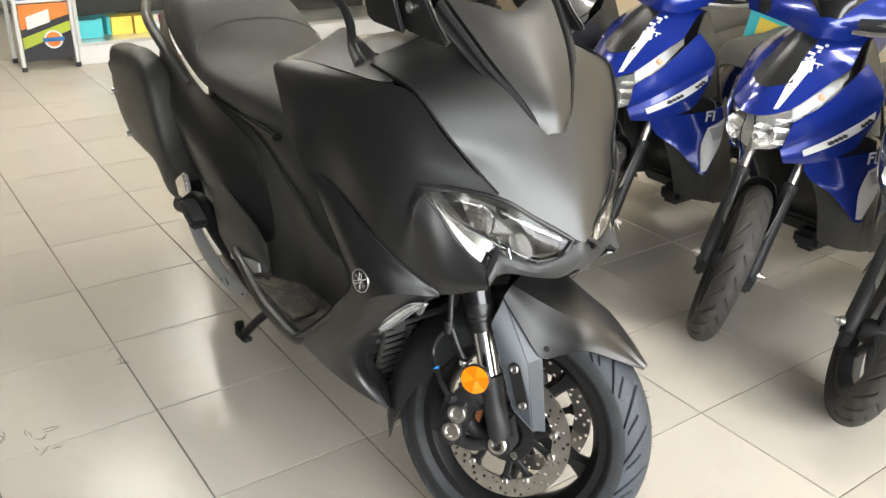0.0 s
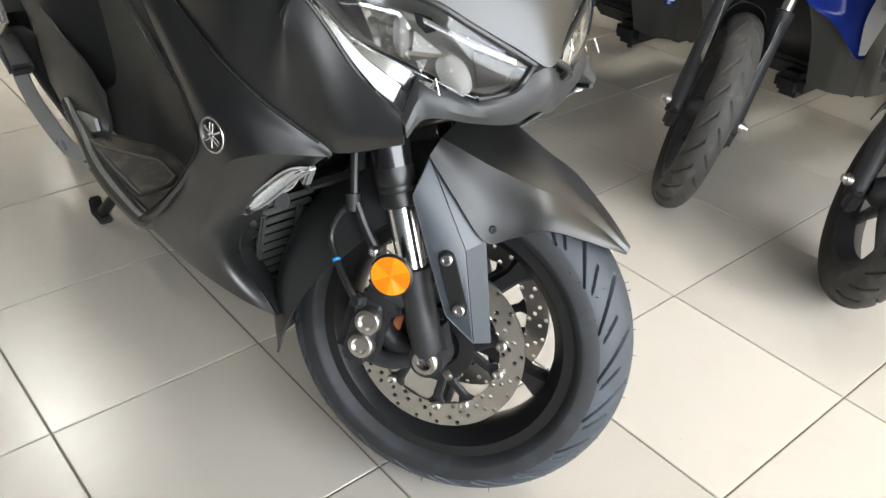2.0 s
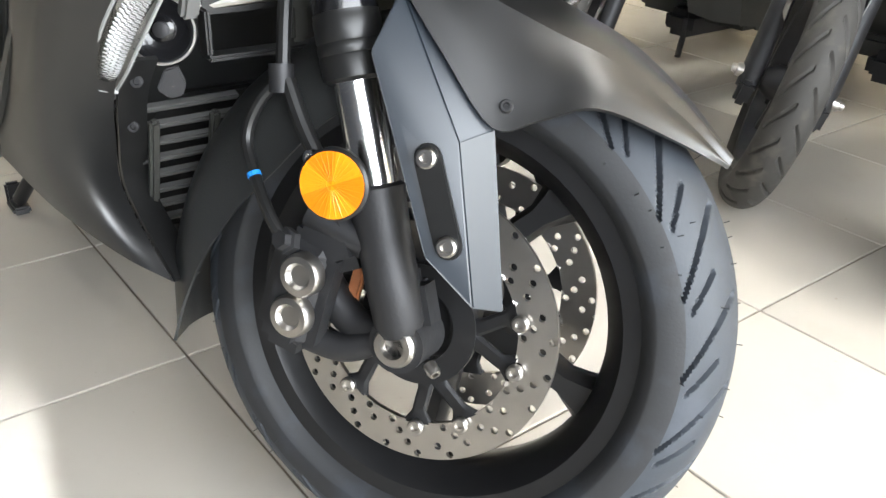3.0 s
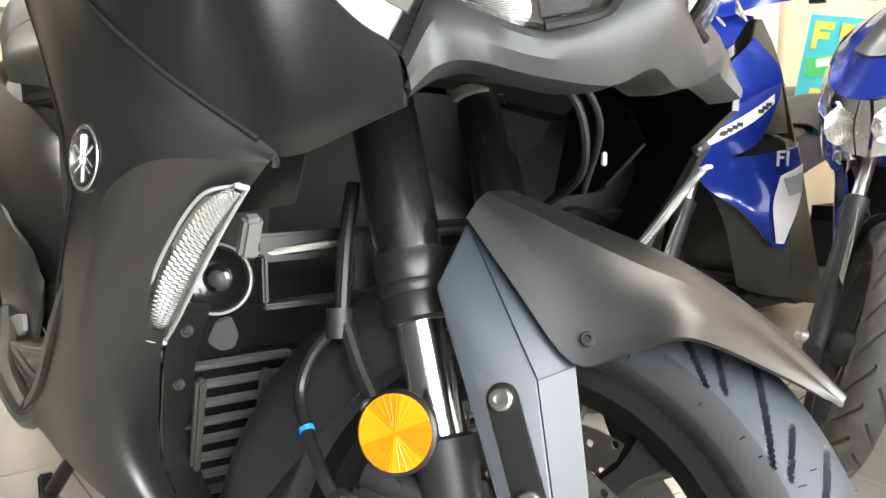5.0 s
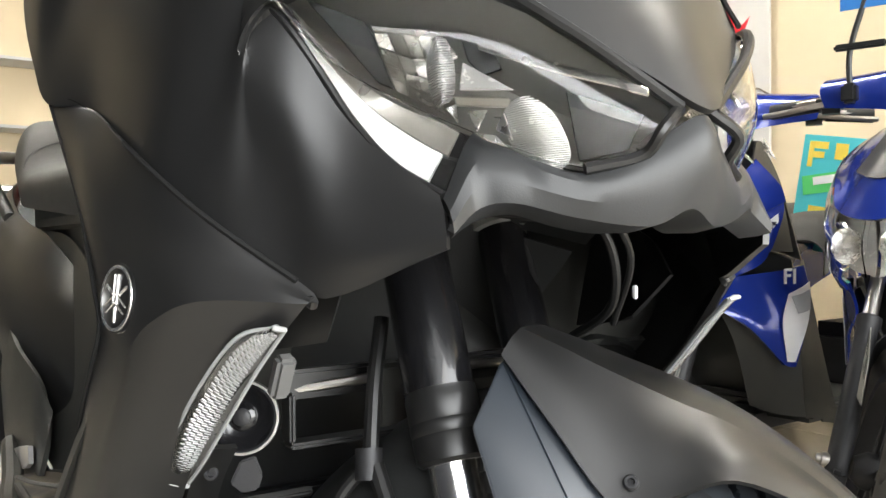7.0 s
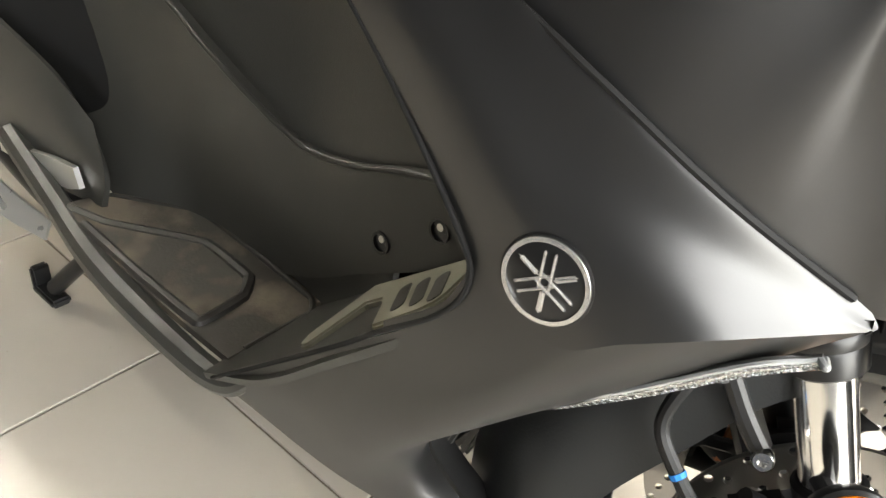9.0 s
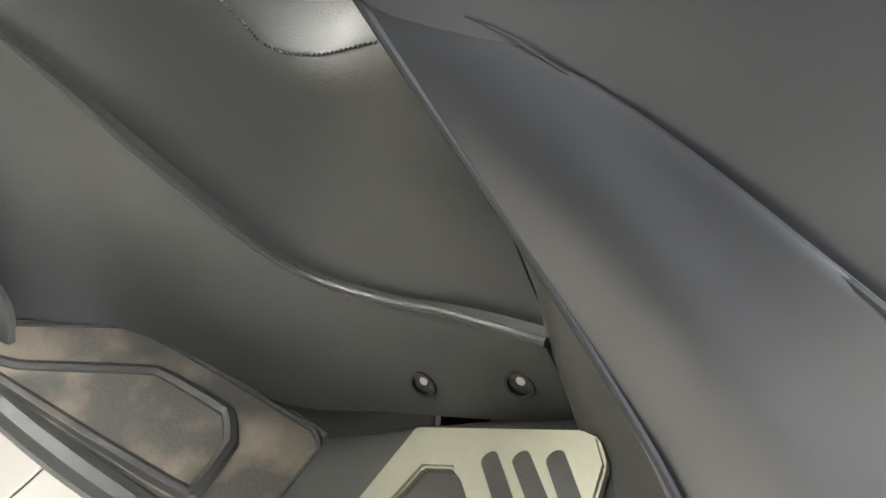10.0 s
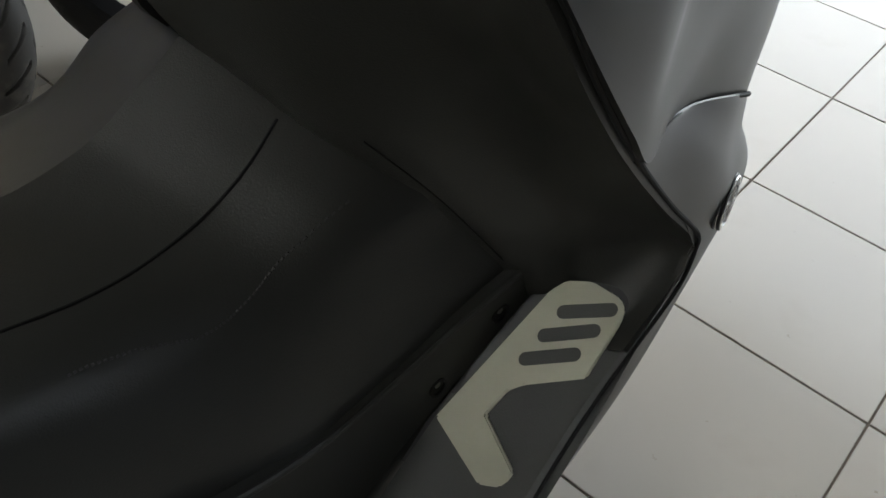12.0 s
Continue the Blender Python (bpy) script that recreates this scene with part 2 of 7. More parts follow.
def tube(path, radius, seg=12, n=None, bm=None, caps=True):
    """A round bar along a smooth path; radius may be a list, one for each point given."""
    bm = bm or bmesh.new()
    pts = catmull(path, n or max(1, (len(path) - 1) * 6)) if (n or len(path) > 2) else [Vector(p) for p in path]
    rad = radius if isinstance(radius, (list, tuple)) else [radius] * 2
    rad = np.interp(np.linspace(0, 1, len(pts)), np.linspace(0, 1, len(rad)), rad)
    t0 = (pts[1] - pts[0]).normalized()
    side = t0.orthogonal().normalized()
    rings = []
    for i, p in enumerate(pts):
        t = (pts[min(i + 1, len(pts) - 1)] - pts[max(i - 1, 0)]).normalized()
        side = (side - t * side.dot(t)).normalized()
        up = t.cross(side)
        rings.append([bm.verts.new(p + (side * math.cos(a) + up * math.sin(a)) * rad[i]) for a in np.linspace(0, 2 * math.pi, seg, endpoint=False)])
    for r, q in zip(rings, rings[1:]):
        for i in range(seg):
            bm.faces.new((r[i], r[(i + 1) % seg], q[(i + 1) % seg], q[i]))
    if caps:
        bm.faces.new(rings[0][::-1])
        bm.faces.new(rings[-1])
    return bm


def turned(profile, base, axis, seg=32, bm=None, closed=False):
    """A turned shape: profile rows (distance along axis, radius) from base."""
    bm = bm or bmesh.new()
    base, axis = Vector(base), Vector(axis).normalized()
    s = axis.orthogonal().normalized()
    u = axis.cross(s)
    rings = []
    for d, r in profile:
        rings.append([bm.verts.new(base + axis * d + (s * math.cos(a) + u * math.sin(a)) * max(r, 1e-4)) for a in np.linspace(0, 2 * math.pi, seg, endpoint=False)])
    pairs = list(zip(rings, rings[1:]))
    if closed:
        pairs.append((rings[-1], rings[0]))
    for r, q in pairs:
        for i in range(seg):
            bm.faces.new((r[i], r[(i + 1) % seg], q[(i + 1) % seg], q[i]))
    if not closed:
        bm.faces.new(rings[0][::-1])
        bm.faces.new(rings[-1])
    return bm


def block(size, at=(0, 0, 0), m=None, bevel=0.004, bm=None, seg=2):
    """A box with rounded edges, centred at a place or set by the matrix m."""
    own = bmesh.new()
    bmesh.ops.create_cube(own, size=1, matrix=Matrix.Diagonal((*size, 1)))
    if bevel:
        bmesh.ops.bevel(own, geom=own.edges[:], offset=min(bevel, min(size) * 0.45), segments=seg, affect='EDGES')
    own.transform(m if m is not None else Matrix.Translation(at))
    return joined(bm, own)


def prism(outline, depth, m=None, bevel=0.0, bm=None):
    """A flat plate with the outline (x, y) and a depth along z, set by the matrix m."""
    own = bmesh.new()
    f = own.faces.new([own.verts.new((x, y, 0)) for x, y in outline])
    r = bmesh.ops.extrude_face_region(own, geom=[f])
    bmesh.ops.translate(own, vec=(0, 0, depth), verts=[v for v in r["geom"] if isinstance(v, bmesh.types.BMVert)])
    bmesh.ops.recalc_face_normals(own, faces=own.faces[:])
    if bevel:
        bmesh.ops.bevel(own, geom=own.edges[:], offset=bevel, segments=2, affect='EDGES')
    if m is not None:
        own.transform(m)
    return joined(bm, own)


def joined(bm, own):
    if bm is None:
        return own
    me = bpy.data.meshes.new("join")
    own.to_mesh(me)
    own.free()
    bm.from_mesh(me)
    bpy.data.meshes.remove(me)
    return bm


def frame_of(at, normal, up=(0, 0, 1)):
    """The matrix of a plate whose z looks along normal and whose y runs up."""
    z = Vector(normal).normalized()
    x = Vector(up).cross(z).normalized()
    y = z.cross(x)
    return Matrix.Translation(at) @ Matrix((x, y, z)).transposed().to_4x4()


def mesh_of(bm, name, mat, sharp=35, recalc=True):
    if recalc:
        bmesh.ops.recalc_face_normals(bm, faces=bm.faces[:])
    me = bpy.data.meshes.new(name)
    bm.to_mesh(me)
    bm.free()
    me.materials.append(mat)
    me.polygons.foreach_set("use_smooth", [True] * len(me.polygons))
    me.set_sharp_from_angle(angle=radians(sharp))
    return me


def part(name, bm, mat, parent, label="", sharp=35, m=None):
    """Links a bmesh as one mesh object under a thing or under a part."""
    if m is not None:
        bm.transform(m)
    ob = new(name, mesh_of(bm, name, mat, sharp))
    ob.parent = parent
    if label:
        ob["label"] = label
    return ob


def thing(name, label, category, m=None, group="", kind=""):
    ob = new(name)
    ob.empty_display_size = 0.1
    if m is not None:
        ob.matrix_basis = m
    return tagged(ob, label, category, group, kind)


def solid(name, bm, mat, label, category="", kind="", sharp=35, m=None, group=""):
    ob = new(name, mesh_of(bm, name, mat, sharp))
    if m is not None:
        ob.matrix_basis = m
    return tagged(ob, label, category, group, kind)


# ---- the shop ----
def slab(name, lo, hi, mat, label, category, bevel=0.0):
    size = [b - a for a, b in zip(lo, hi)]
    at = [(a + b) / 2 for a, b in zip(lo, hi)]
    return solid(name, block(size, at, bevel=bevel), mat, label, category, "structure")


XW, XE, YS, YN, H = -6.2, 4.7, -5.4, 3.35, 3.1
floor = slab("floor", (XW - 0.2, YS - 0.2, -0.12), (XE, YN + 0.2, -0.004), GROUT, "cream glazed tile floor of a showroom, lightly soiled", "floor")
slab("wall_north", (XW - 0.2, YN, 0), (XE, YN + 0.2, H), WALL, "cream painted showroom wall behind the parked scooters", "wall")
slab("wall_west", (XW - 0.2, YS, 0), (XW, YN, H), WALL, "cream painted back wall of the showroom", "wall")
# both walls here are out of view; the low one is added for reflections
slab("wall_south", (XW - 0.2, YS - 0.2, 0), (XE, YS, H), DARKWALL, "unseen side wall closing the showroom, dark blue to darken reflections", "wall")
slab("reflection_wall", (XW, -1.20, 0), (4.55, -1.08, 1.25), DARKWALL, "unseen low dark blue wall added to darken the fairing's reflections", "wall")
slab("ceiling", (XW - 0.2, YS - 0.2, H), (XE, YN + 0.2, H + 0.15), CEIL, "flat showroom ceiling, dark grey put in to darken reflections", "ceiling")
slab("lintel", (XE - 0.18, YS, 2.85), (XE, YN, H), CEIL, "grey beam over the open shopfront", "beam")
slab("pillar_1", (XE - 0.2, YS, 0), (XE, YS + 0.35, 2.85), WALL, "cream pillar beside the open shopfront", "pillar")
slab("pillar_2", (XE - 0.2, YN - 0.35, 0), (XE, YN, 2.85), WALL, "cream pillar beside the open shopfront", "pillar")
slab("ground", (XE, -400, -0.3), (800, 400, -0.06), ASPHALT, "sunlit grey concrete street outside the shop", "street")
slab("baseboard_1", (XW, YN - 0.012, 0), (XE - 0.2, YN, 0.1), TILE, "cream tile skirting along the wall", "skirting", 0.003)

# flat ceiling lamps
LAMPGLOW = bpy.data.materials.new("lit_diffuser")
LAMPGLOW.use_nodes = True
lb = LAMPGLOW.node_tree.nodes["Principled BSDF"]
lb.inputs["Emission Color"].default_value = (1.0, 0.955, 0.87, 1)
lb.inputs["Emission Strength"].default_value = 17


def ceiling_light(m):
    t = thing("ceiling_light", "flat white ceiling lamp with a lit diffuser", "ceiling lamp", m, "ceiling lamps")
    part("lamp_frame", block((1.26, 0.20, 0.05), (0, 0, -0.025), bevel=0.008), WHITEP, t)
    part("diffuser", block((1.20, 0.14, 0.02), (0, 0, -0.058), bevel=0.006), LAMPGLOW, t, "lit diffuser")
    return t


lamp_a = ceiling_light(pose(-2.6, 0.6, H))
for x, y in ((-4.6, 1.8), (-0.6, 1.9), (-2.4, -0.7), (1.9, 2.2)):
    copy_thing(lamp_a, pose(x, y, H))

# ---- the large grey scooter ----
main = thing("scooter", "matte dark grey maxi scooter, front wheel turned, standing on tiles", "scooter",
             pose(1.23, 0.495, 0, 0, 0, -2.5))
# the steered parts turn about a raked axis
RAKE, STEER = radians(25), radians(33)
PIV = Vector((-0.034, 0, 0.2745))
TURN = Matrix.Translation(PIV) @ Matrix.Rotation(STEER, 4, Vector((-math.sin(RAKE), 0, math.cos(RAKE)))) @ Matrix.Translation(-PIV)
CW = Vector((0.010, 0, 0.2725))


def both(name, rows, mat, parent=None, label="", nu=20, nv=12, thick=0.004, lift=0.0, sharp=35, m=None):
    """A sheet on the right side and its mirror image on the left."""
    obs = []
    for mirror in (False, True):
        obs.append(part(name, patch(rows, nu, nv, thick, lift=lift, mirror=mirror), mat, parent or main, label, sharp, m))
    return obs


def full(half):
    """A row from the right edge to the middle, carried on to the left."""
    return [tuple(p) for p in half] + [(x, -y, z) for x, y, z in reversed(half[:-1])]


# --- front wheel ---
def tyre_mesh(radius, width, rim_r, crown, seg, groove, rows=34):
    prof = []
    a = width / 2
    rc = radius - crown
    for k in range(rows + 1):
        s = -1 + 2 * k / rows
        if abs(s) < 0.62:
            f = s / 0.62 * math.pi / 2
            prof.append((a * math.sin(f), rc + crown * math.cos(f), abs(s) < 0.62 * 0.76, math.sin(f), math.cos(f), s / (0.62 * 0.76)))
        else:
            f = (abs(s) - 0.62) / 0.38
            y = a * (1 - 0.10 * f - 0.22 * f * f)
            prof.append((math.copysign(y, s), rc + (rim_r - rc) * f, False, math.copysign(1, s), 0.0, math.copysign(1 + f, s)))
    bm = bmesh.new()
    grid = []
    for i in range(seg):
        th = 2 * math.pi * i / seg
        row = []
        for y, r, tread, ny, nr, along in prof:
            g = groove(th, along) if tread else 0
            row.append(bm.verts.new(((r - g * nr) * math.sin(th), y - g * ny, (r - g * nr) * math.cos(th))))
        grid.append(row)
    for i in range(seg):
        p, q = grid[i], grid[(i + 1) % seg]
        for j in range(rows):
            f = bm.faces.new((p[j], p[j + 1], q[j + 1], q[j]))
            f.material_index = 1 if prof[j][2] and prof[j + 1][2] else 0
        bm.faces.new((p[rows], p[0], q[0], q[rows]))
    return bm


def sport_groove(th, s):
    """Depth of the slanted, curved slashes of a road tyre; s runs from -1 to 1 round its section."""
    n, k = 21, abs(s)
    turn = th * n / (2 * math.pi) + (0.5 if s > 0 else 0)
    d = 0.0
    u = (turn - 0.95 * k * k) % 1
    near = min(u, 1 - u)
    if 0.16 < k < 1.02:
        d = 0.006 * min(1, max(0, (0.050 - near) / 0.030)) * min(1, (k - 0.16) / 0.06, (1.02 - k) / 0.04)
    u = (turn + 0.50 - 0.75 * k * k) % 1
    near = min(u, 1 - u)
    if 0.50 < k < 0.92:
        d = max(d, 0.005 * min(1, max(0, (0.042 - near) / 0.028)) * min(1, (k - 0.50) / 0.05, (0.92 - k) / 0.04))
    return d


def wheel_ring(rim_r, half, bm=None):
    """The rim's hoop, about the y axis."""
    prof = [(-half, rim_r + 0.006), (-half + 0.004, rim_r + 0.008), (-half + 0.012, rim_r - 0.004), (-half + 0.02, rim_r - 0.018), (0, rim_r - 0.024),
            (half - 0.02, rim_r - 0.018), (half - 0.012, rim_r - 0.004), (half - 0.004, rim_r + 0.008), (half, rim_r + 0.006), (half - 0.001, rim_r - 0.012),
            (half - 0.022, rim_r - 0.030), (0, rim_r - 0.034), (-half + 0.022, rim_r - 0.030), (-half + 0.001, rim_r - 0.012)]
    return turned(prof, (0, 0, 0), (0, 1, 0), 72, bm, closed=True)


def spoke(angle, r0, r1, w0, w1, t0, t1, sweep, bm):
    """One cast spoke with rounded section from the hub to the hoop."""
    rings = []
    for k in range(9):
        f = k / 8
        r = r0 + (r1 - r0) * f
        a = angle + sweep * math.sin(f * math.pi * 0.5)
        flare = 1 + 1.3 * max(0, f - 0.78) / 0.22 + 0.5 * max(0, 0.2 - f) / 0.2
        w, t = (w0 + (w1 - w0) * f) * flare / 2, (t0 + (t1 - t0) * f) / 2
        c = Vector((math.sin(a) * r, 0, math.cos(a) * r))
        tan = Vector((math.cos(a), 0, -math.sin(a)))
        rings.append([bm.verts.new(c + tan * (w * x) + Vector((0, t * y, 0))) for x, y in
                      ((1, 0.35), (0.6, 1), (-0.6, 1), (-1, 0.35), (-1, -0.35), (-0.6, -1), (0.6, -1), (1, -0.35))])
    for p, q in zip(rings, rings[1:]):
        for i in range(8):
            bm.faces.new((p[i], p[(i + 1) % 8], q[(i + 1) % 8], q[i]))
    bm.faces.new(rings[0][::-1])
    bm.faces.new(rings[-1])


def drilled_disc(r0, r1, t, cells, rows, hole, bm=None):
    """A brake disc with real holes, about the y axis."""
    bm = bm or bmesh.new()
    dr, da, m = (r1 - r0) / rows, 2 * math.pi / cells, 12

    def put(r, a, y):
        return bm.verts.new((math.sin(a) * r, y, math.cos(a) * r))
    for i in range(cells):
        for j in range(rows):
            rc, ac = r0 + (j + 0.5) * dr, (i + 0.5 + 0.33 * j) * da
            holed = (i + j) % 2 == 0 and (i * 3 + j) % 5 != 4
            layers = []
            for y in (-t / 2, t / 2):
                out, inn = [], []
                for k in range(m):
                    q = 2 * math.pi * k / m + math.pi / 4
                    cx, cy = math.cos(q), math.sin(q)
                    s = 1 / max(abs(cx), abs(cy))
                    out.append(put(rc + cx * s * dr / 2, ac + cy * s * da / 2, y))
                    if holed:
                        inn.append(put(rc + cx * hole, ac + cy * hole / rc, y))
                layers.append((out, inn))
            for out, inn in layers:
                if holed:
                    for k in range(m):
                        bm.faces.new((out[k], out[(k + 1) % m], inn[(k + 1) % m], inn[k]))
                else:
                    bm.faces.new(out)
            if holed:
                a, b = layers[0][1], layers[1][1]
                for k in range(m):
                    bm.faces.new((a[k], a[(k + 1) % m], b[(k + 1) % m], b[k]))
    for r in (r0, r1):
        ring = [(put(r, 2 * math.pi * k / 72, -t / 2), put(r, 2 * math.pi * k / 72, t / 2)) for k in range(72)]
        for k in range(72):
            a, b = ring[k], ring[(k + 1) % 72]
            bm.faces.new((a[0], b[0], b[1], a[1]))
    bmesh.ops.remove_doubles(bm, verts=bm.verts[:], dist=1e-5)
    return bm


def cap_bolt(at, normal, r=0.008, h=0.006, bm=None):
    """A socket-head bolt: a rounded head with a hex recess."""
    return turned([(0, r), (h * 0.7, r), (h, r * 0.8), (h, r * 0.5), (h * 0.4, r * 0.42), (h * 0.4, 0.0002)], at, normal, 14, bm)


WM = TURN @ Matrix.Translation(CW)
front_wheel = part("front_wheel", wheel_ring(0.196, 0.048), BLACKMETAL, main, "black cast five-spoke front wheel, turned", m=WM)
for k in range(5):
    arm = bmesh.new()
    spoke(radians(20 + 72 * k), 0.03, 0.172, 0.034, 0.026, 0.05, 0.030, radians(14), arm)
    part("spoke", arm, BLACKMETAL, front_wheel, m=WM)
part("hub", turned([(-0.062, 0.028), (-0.055, 0.036), (-0.03, 0.046), (0.03, 0.046), (0.055, 0.036), (0.062, 0.028)], (0, 0, 0), (0, 1, 0), 32), BLACKMETAL, front_wheel, m=WM)
tyre = part("tyre", tyre_mesh(0.2745, 0.122, 0.196, 0.060, 840, sport_groove, 160), RUBBER, front_wheel, "new black front tyre with slanted grooves", 30, m=WM)
tyre.data.materials.append(TREAD)
tag_bm = bmesh.new()
for k in range(14):
    a = radians(-60 + 6 * k)
    if k in (4, 5):
        continue
    for sy in (-1,):
        c = Vector((math.sin(a) * 0.228, sy * 0.0605, math.cos(a) * 0.228))
        rad, tan = Vector((math.sin(a), 0, math.cos(a))), Vector((math.cos(a), 0, -math.sin(a)))
        for o, l in ((-0.007, 0.013), (0.005, 0.016)):
            tube([c + tan * o - rad * l / 2, c + tan * o + rad * l / 2], 0.0012, 6, bm=tag_bm)
tagged(part("sidewall_mark", tag_bm, RUBBER, front_wheel, m=WM), kind="stuff")
# little moulding hairs left on the new tyre
hairs = bmesh.new()
rnd = random.Random(4)
for k in range(150):
    a, s = rnd.uniform(0, 2 * math.pi), rnd.uniform(-1, 1)
    y = 0.061 * math.sin(s * 1.5)
    r = 0.2145 + 0.060 * math.cos(s * 1.5)
    d = Vector((math.sin(a) * math.cos(s), math.sin(s) * 0.8, math.cos(a) * math.cos(s))).normalized()
    c = Vector((math.sin(a) * r, y, math.cos(a) * r))
    tube([c, c + d * rnd.uniform(0.004, 0.008)], 0.0005, 4, bm=hairs)
tagged(part("moulding_hairs", hairs, RUBBER, front_wheel, m=WM), kind="stuff")
for side in (-1, 1):
    dm = WM @ Matrix.Translation((0, side * 0.071, 0))
    disc = part("brake_disc", drilled_disc(0.097, 0.1335, 0.005, 48, 4, 0.0036), STEEL, front_wheel, "drilled steel brake disc", m=dm)
    carrier = turned([(-0.004, 0.036), (0.004, 0.036), (0.004, 0.058), (-0.004, 0.058)], (0, 0, 0), (0, 1, 0), 40, closed=True)
    for k in range(5):
        a = radians(10 + 72 * k)
        for off in (-0.2, 0.2):
            spoke(a + off * 0.3, 0.05, 0.098, 0.016, 0.014, 0.007, 0.007, off, carrier)
    part("disc_carrier", carrier, BLACKMETAL, disc, m=dm)
    for k in range(5):
        a = radians(10 + 72 * k)
        for da in (-0.2, 0.26):
            at = Vector((math.sin(a + da) * 0.101, side * 0.004, math.cos(a + da) * 0.101))
            part("bolt", cap_bolt(at, (0, side, 0), 0.0080, 0.006), STEEL, disc, "bright disc bolt", m=dm)

# --- fork ---
FX0, FSL, FY = 0.016, 0.40, 0.120


def fork_at(z, y):
    return Vector((FX0 - FSL * (z - 0.2745), y, z))


for side in (-1, 1):
    y = side * FY
    up = (fork_at(1, y) - fork_at(0, y)).normalized()
    b = turned([(0, 0.0275), (0.42, 0.0275)], fork_at(0.515, y), up, 32)
    leg = part("fork_leg", b, GLOSSBLACK, main, "gloss black upper fork tube", m=TURN)
    b = turned([(0, 0.024), (0.003, 0.0278), (0.020, 0.0286), (0.022, 0.0279), (0.024, 0.0286), (0.030, 0.0286), (0.032, 0.0279), (0.034, 0.0285), (0.05, 0.0285), (0.053, 0.0278), (0.056, 0.0278)], fork_at(0.482, y), up, 32)
    part("fork_collar", b, PLASTIC2, leg, m=TURN)
    part("fork_inner_tube", turned([(0, 0.0205), (0.16, 0.0205)], fork_at(0.36, y), up, 32), CHROME, leg, "polished chrome fork tube", m=TURN)
    b = turned([(0, 0.017), (0.01, 0.022), (0.05, 0.0238), (0.085, 0.0235), (0.12, 0.0245), (0.13, 0.0255), (0.133, 0.022)], fork_at(0.278, y), up, 24)
    lug = Vector((0.014, y * 0.86, 0.2700))
    turned([(-0.024, 0.026), (0.024, 0.026)], lug, (0, 1, 0), 28, b)
    block((0.05, 0.046, 0.06), m=Matrix.Translation(lug + Vector((-0.006, 0, 0.03))) @ Matrix.Rotation(-0.38, 4, 'Y'), bevel=0.012, bm=b)
    tube([lug + Vector((-0.01, 0, -0.005)), lug + Vector((-0.055, 0.002, -0.004)), lug + Vector((-0.10, 0.004, 0.03))], [0.02, 0.016, 0.018], 12, bm=b)
    part("fork_bottom", b, CASTGREY, leg, "cast dark fork bottom with the axle clamp", m=TURN)
    b = turned([(0, 0.019), (0.006, 0.0195), (0.010, 0.017), (0.010, 0.011), (0.002, 0.0105), (0.002, 0.0003)], lug + Vector((0, side * 0.022, 0)), (0, side, 0), 24)
    part("axle_nut", b, STEEL, leg, "bright axle end with a hex socket", m=TURN)
    part("pinch_bolt", cap_bolt(lug + Vector((0.03, side * 0.012, -0.012)), (0.6, side * 0.4, -0.3), 0.006, 0.012), STEEL, leg, m=TURN)
    # caliper
    cal = block((0.062, 0.05, 0.115), m=Matrix.Translation((-0.084, side * 0.130, 0.292)) @ Matrix.Rotation(0.12, 4, 'Y'), bevel=0.016, seg=3)
    block((0.06, 0.036, 0.06), m=Matrix.Translation((-0.062, side * 0.122, 0.345)) @ Matrix.Rotation(-0.5, 4, 'Y'), bevel=0.012, bm=cal)
    tube([(-0.085, side * 0.130, 0.365), (-0.03, side * 0.124, 0.35)], 0.015, 14, bm=cal)
    tube([(-0.088, side * 0.118, 0.245), (-0.04, side * 0.116, 0.245), (0.0, side * 0.11, 0.268)], 0.013, 12, bm=cal)
    caliper = part("brake_caliper", cal, CASTGREY, main, "dark cast brake caliper with two bright caps", m=TURN)
    for x, z in ((-0.071, 0.316), (-0.075, 0.277)):
        b = turned([(0, 0.0195), (0.010, 0.0195), (0.013, 0.0175), (0.0135, 0.012), (0.009, 0.009), (0.009, 0.0003)], (x, side * 0.150, z), (0, side, 0), 28)
        part("caliper_cap", b, STEEL, caliper, "bright round caliper cap", m=TURN)
    part("brake_pad", block((0.012, 0.008, 0.08), m=Matrix.Translation((-0.048, side * 0.095, 0.30)) @ Matrix.Rotation(0.1, 4, 'Y'), bevel=0.002), COPPER, caliper, m=TURN)
    part("banjo_bolt", turned([(0, 0.012), (0.008, 0.012), (0.009, 0.009), (0.016, 0.008)], (-0.089, side * 0.152, 0.340), (-0.2, side, 0.3), 6), CASTGREY, caliper, m=TURN)
    # reflector on the fork
    rc = Vector((-0.040, side * 0.176, 0.409))
    rn = Vector((0.12, side, 0.0)).normalized()
    refl = part("reflector", turned([(0, 0.027), (0.006, 0.0295), (0.010, 0.0295), (0.012, 0.0275), (0.0121, 0.0003)], rc, rn, 36), PLASTIC2, main, "round amber side reflector", m=TURN)
    rmx = frame_of(rc + rn * 0.0122, rn)
    for k in range(6):
        a0, a1 = radians(30 + 60 * k), radians(90 + 60 * k)
        pts = [(0, 0)] + [(0.0268 * math.cos(a0 + (a1 - a0) * f / 5), 0.0268 * math.sin(a0 + (a1 - a0) * f / 5)) for f in range(6)]
        part("reflector_segment", prism(pts, 0.0015, rmx), AMBER if k % 2 else AMBER2, refl, m=TURN)
        rays = bmesh.new()
        for q in range(5):
            aa = a0 + (a1 - a0) * (q + 0.5) / 5
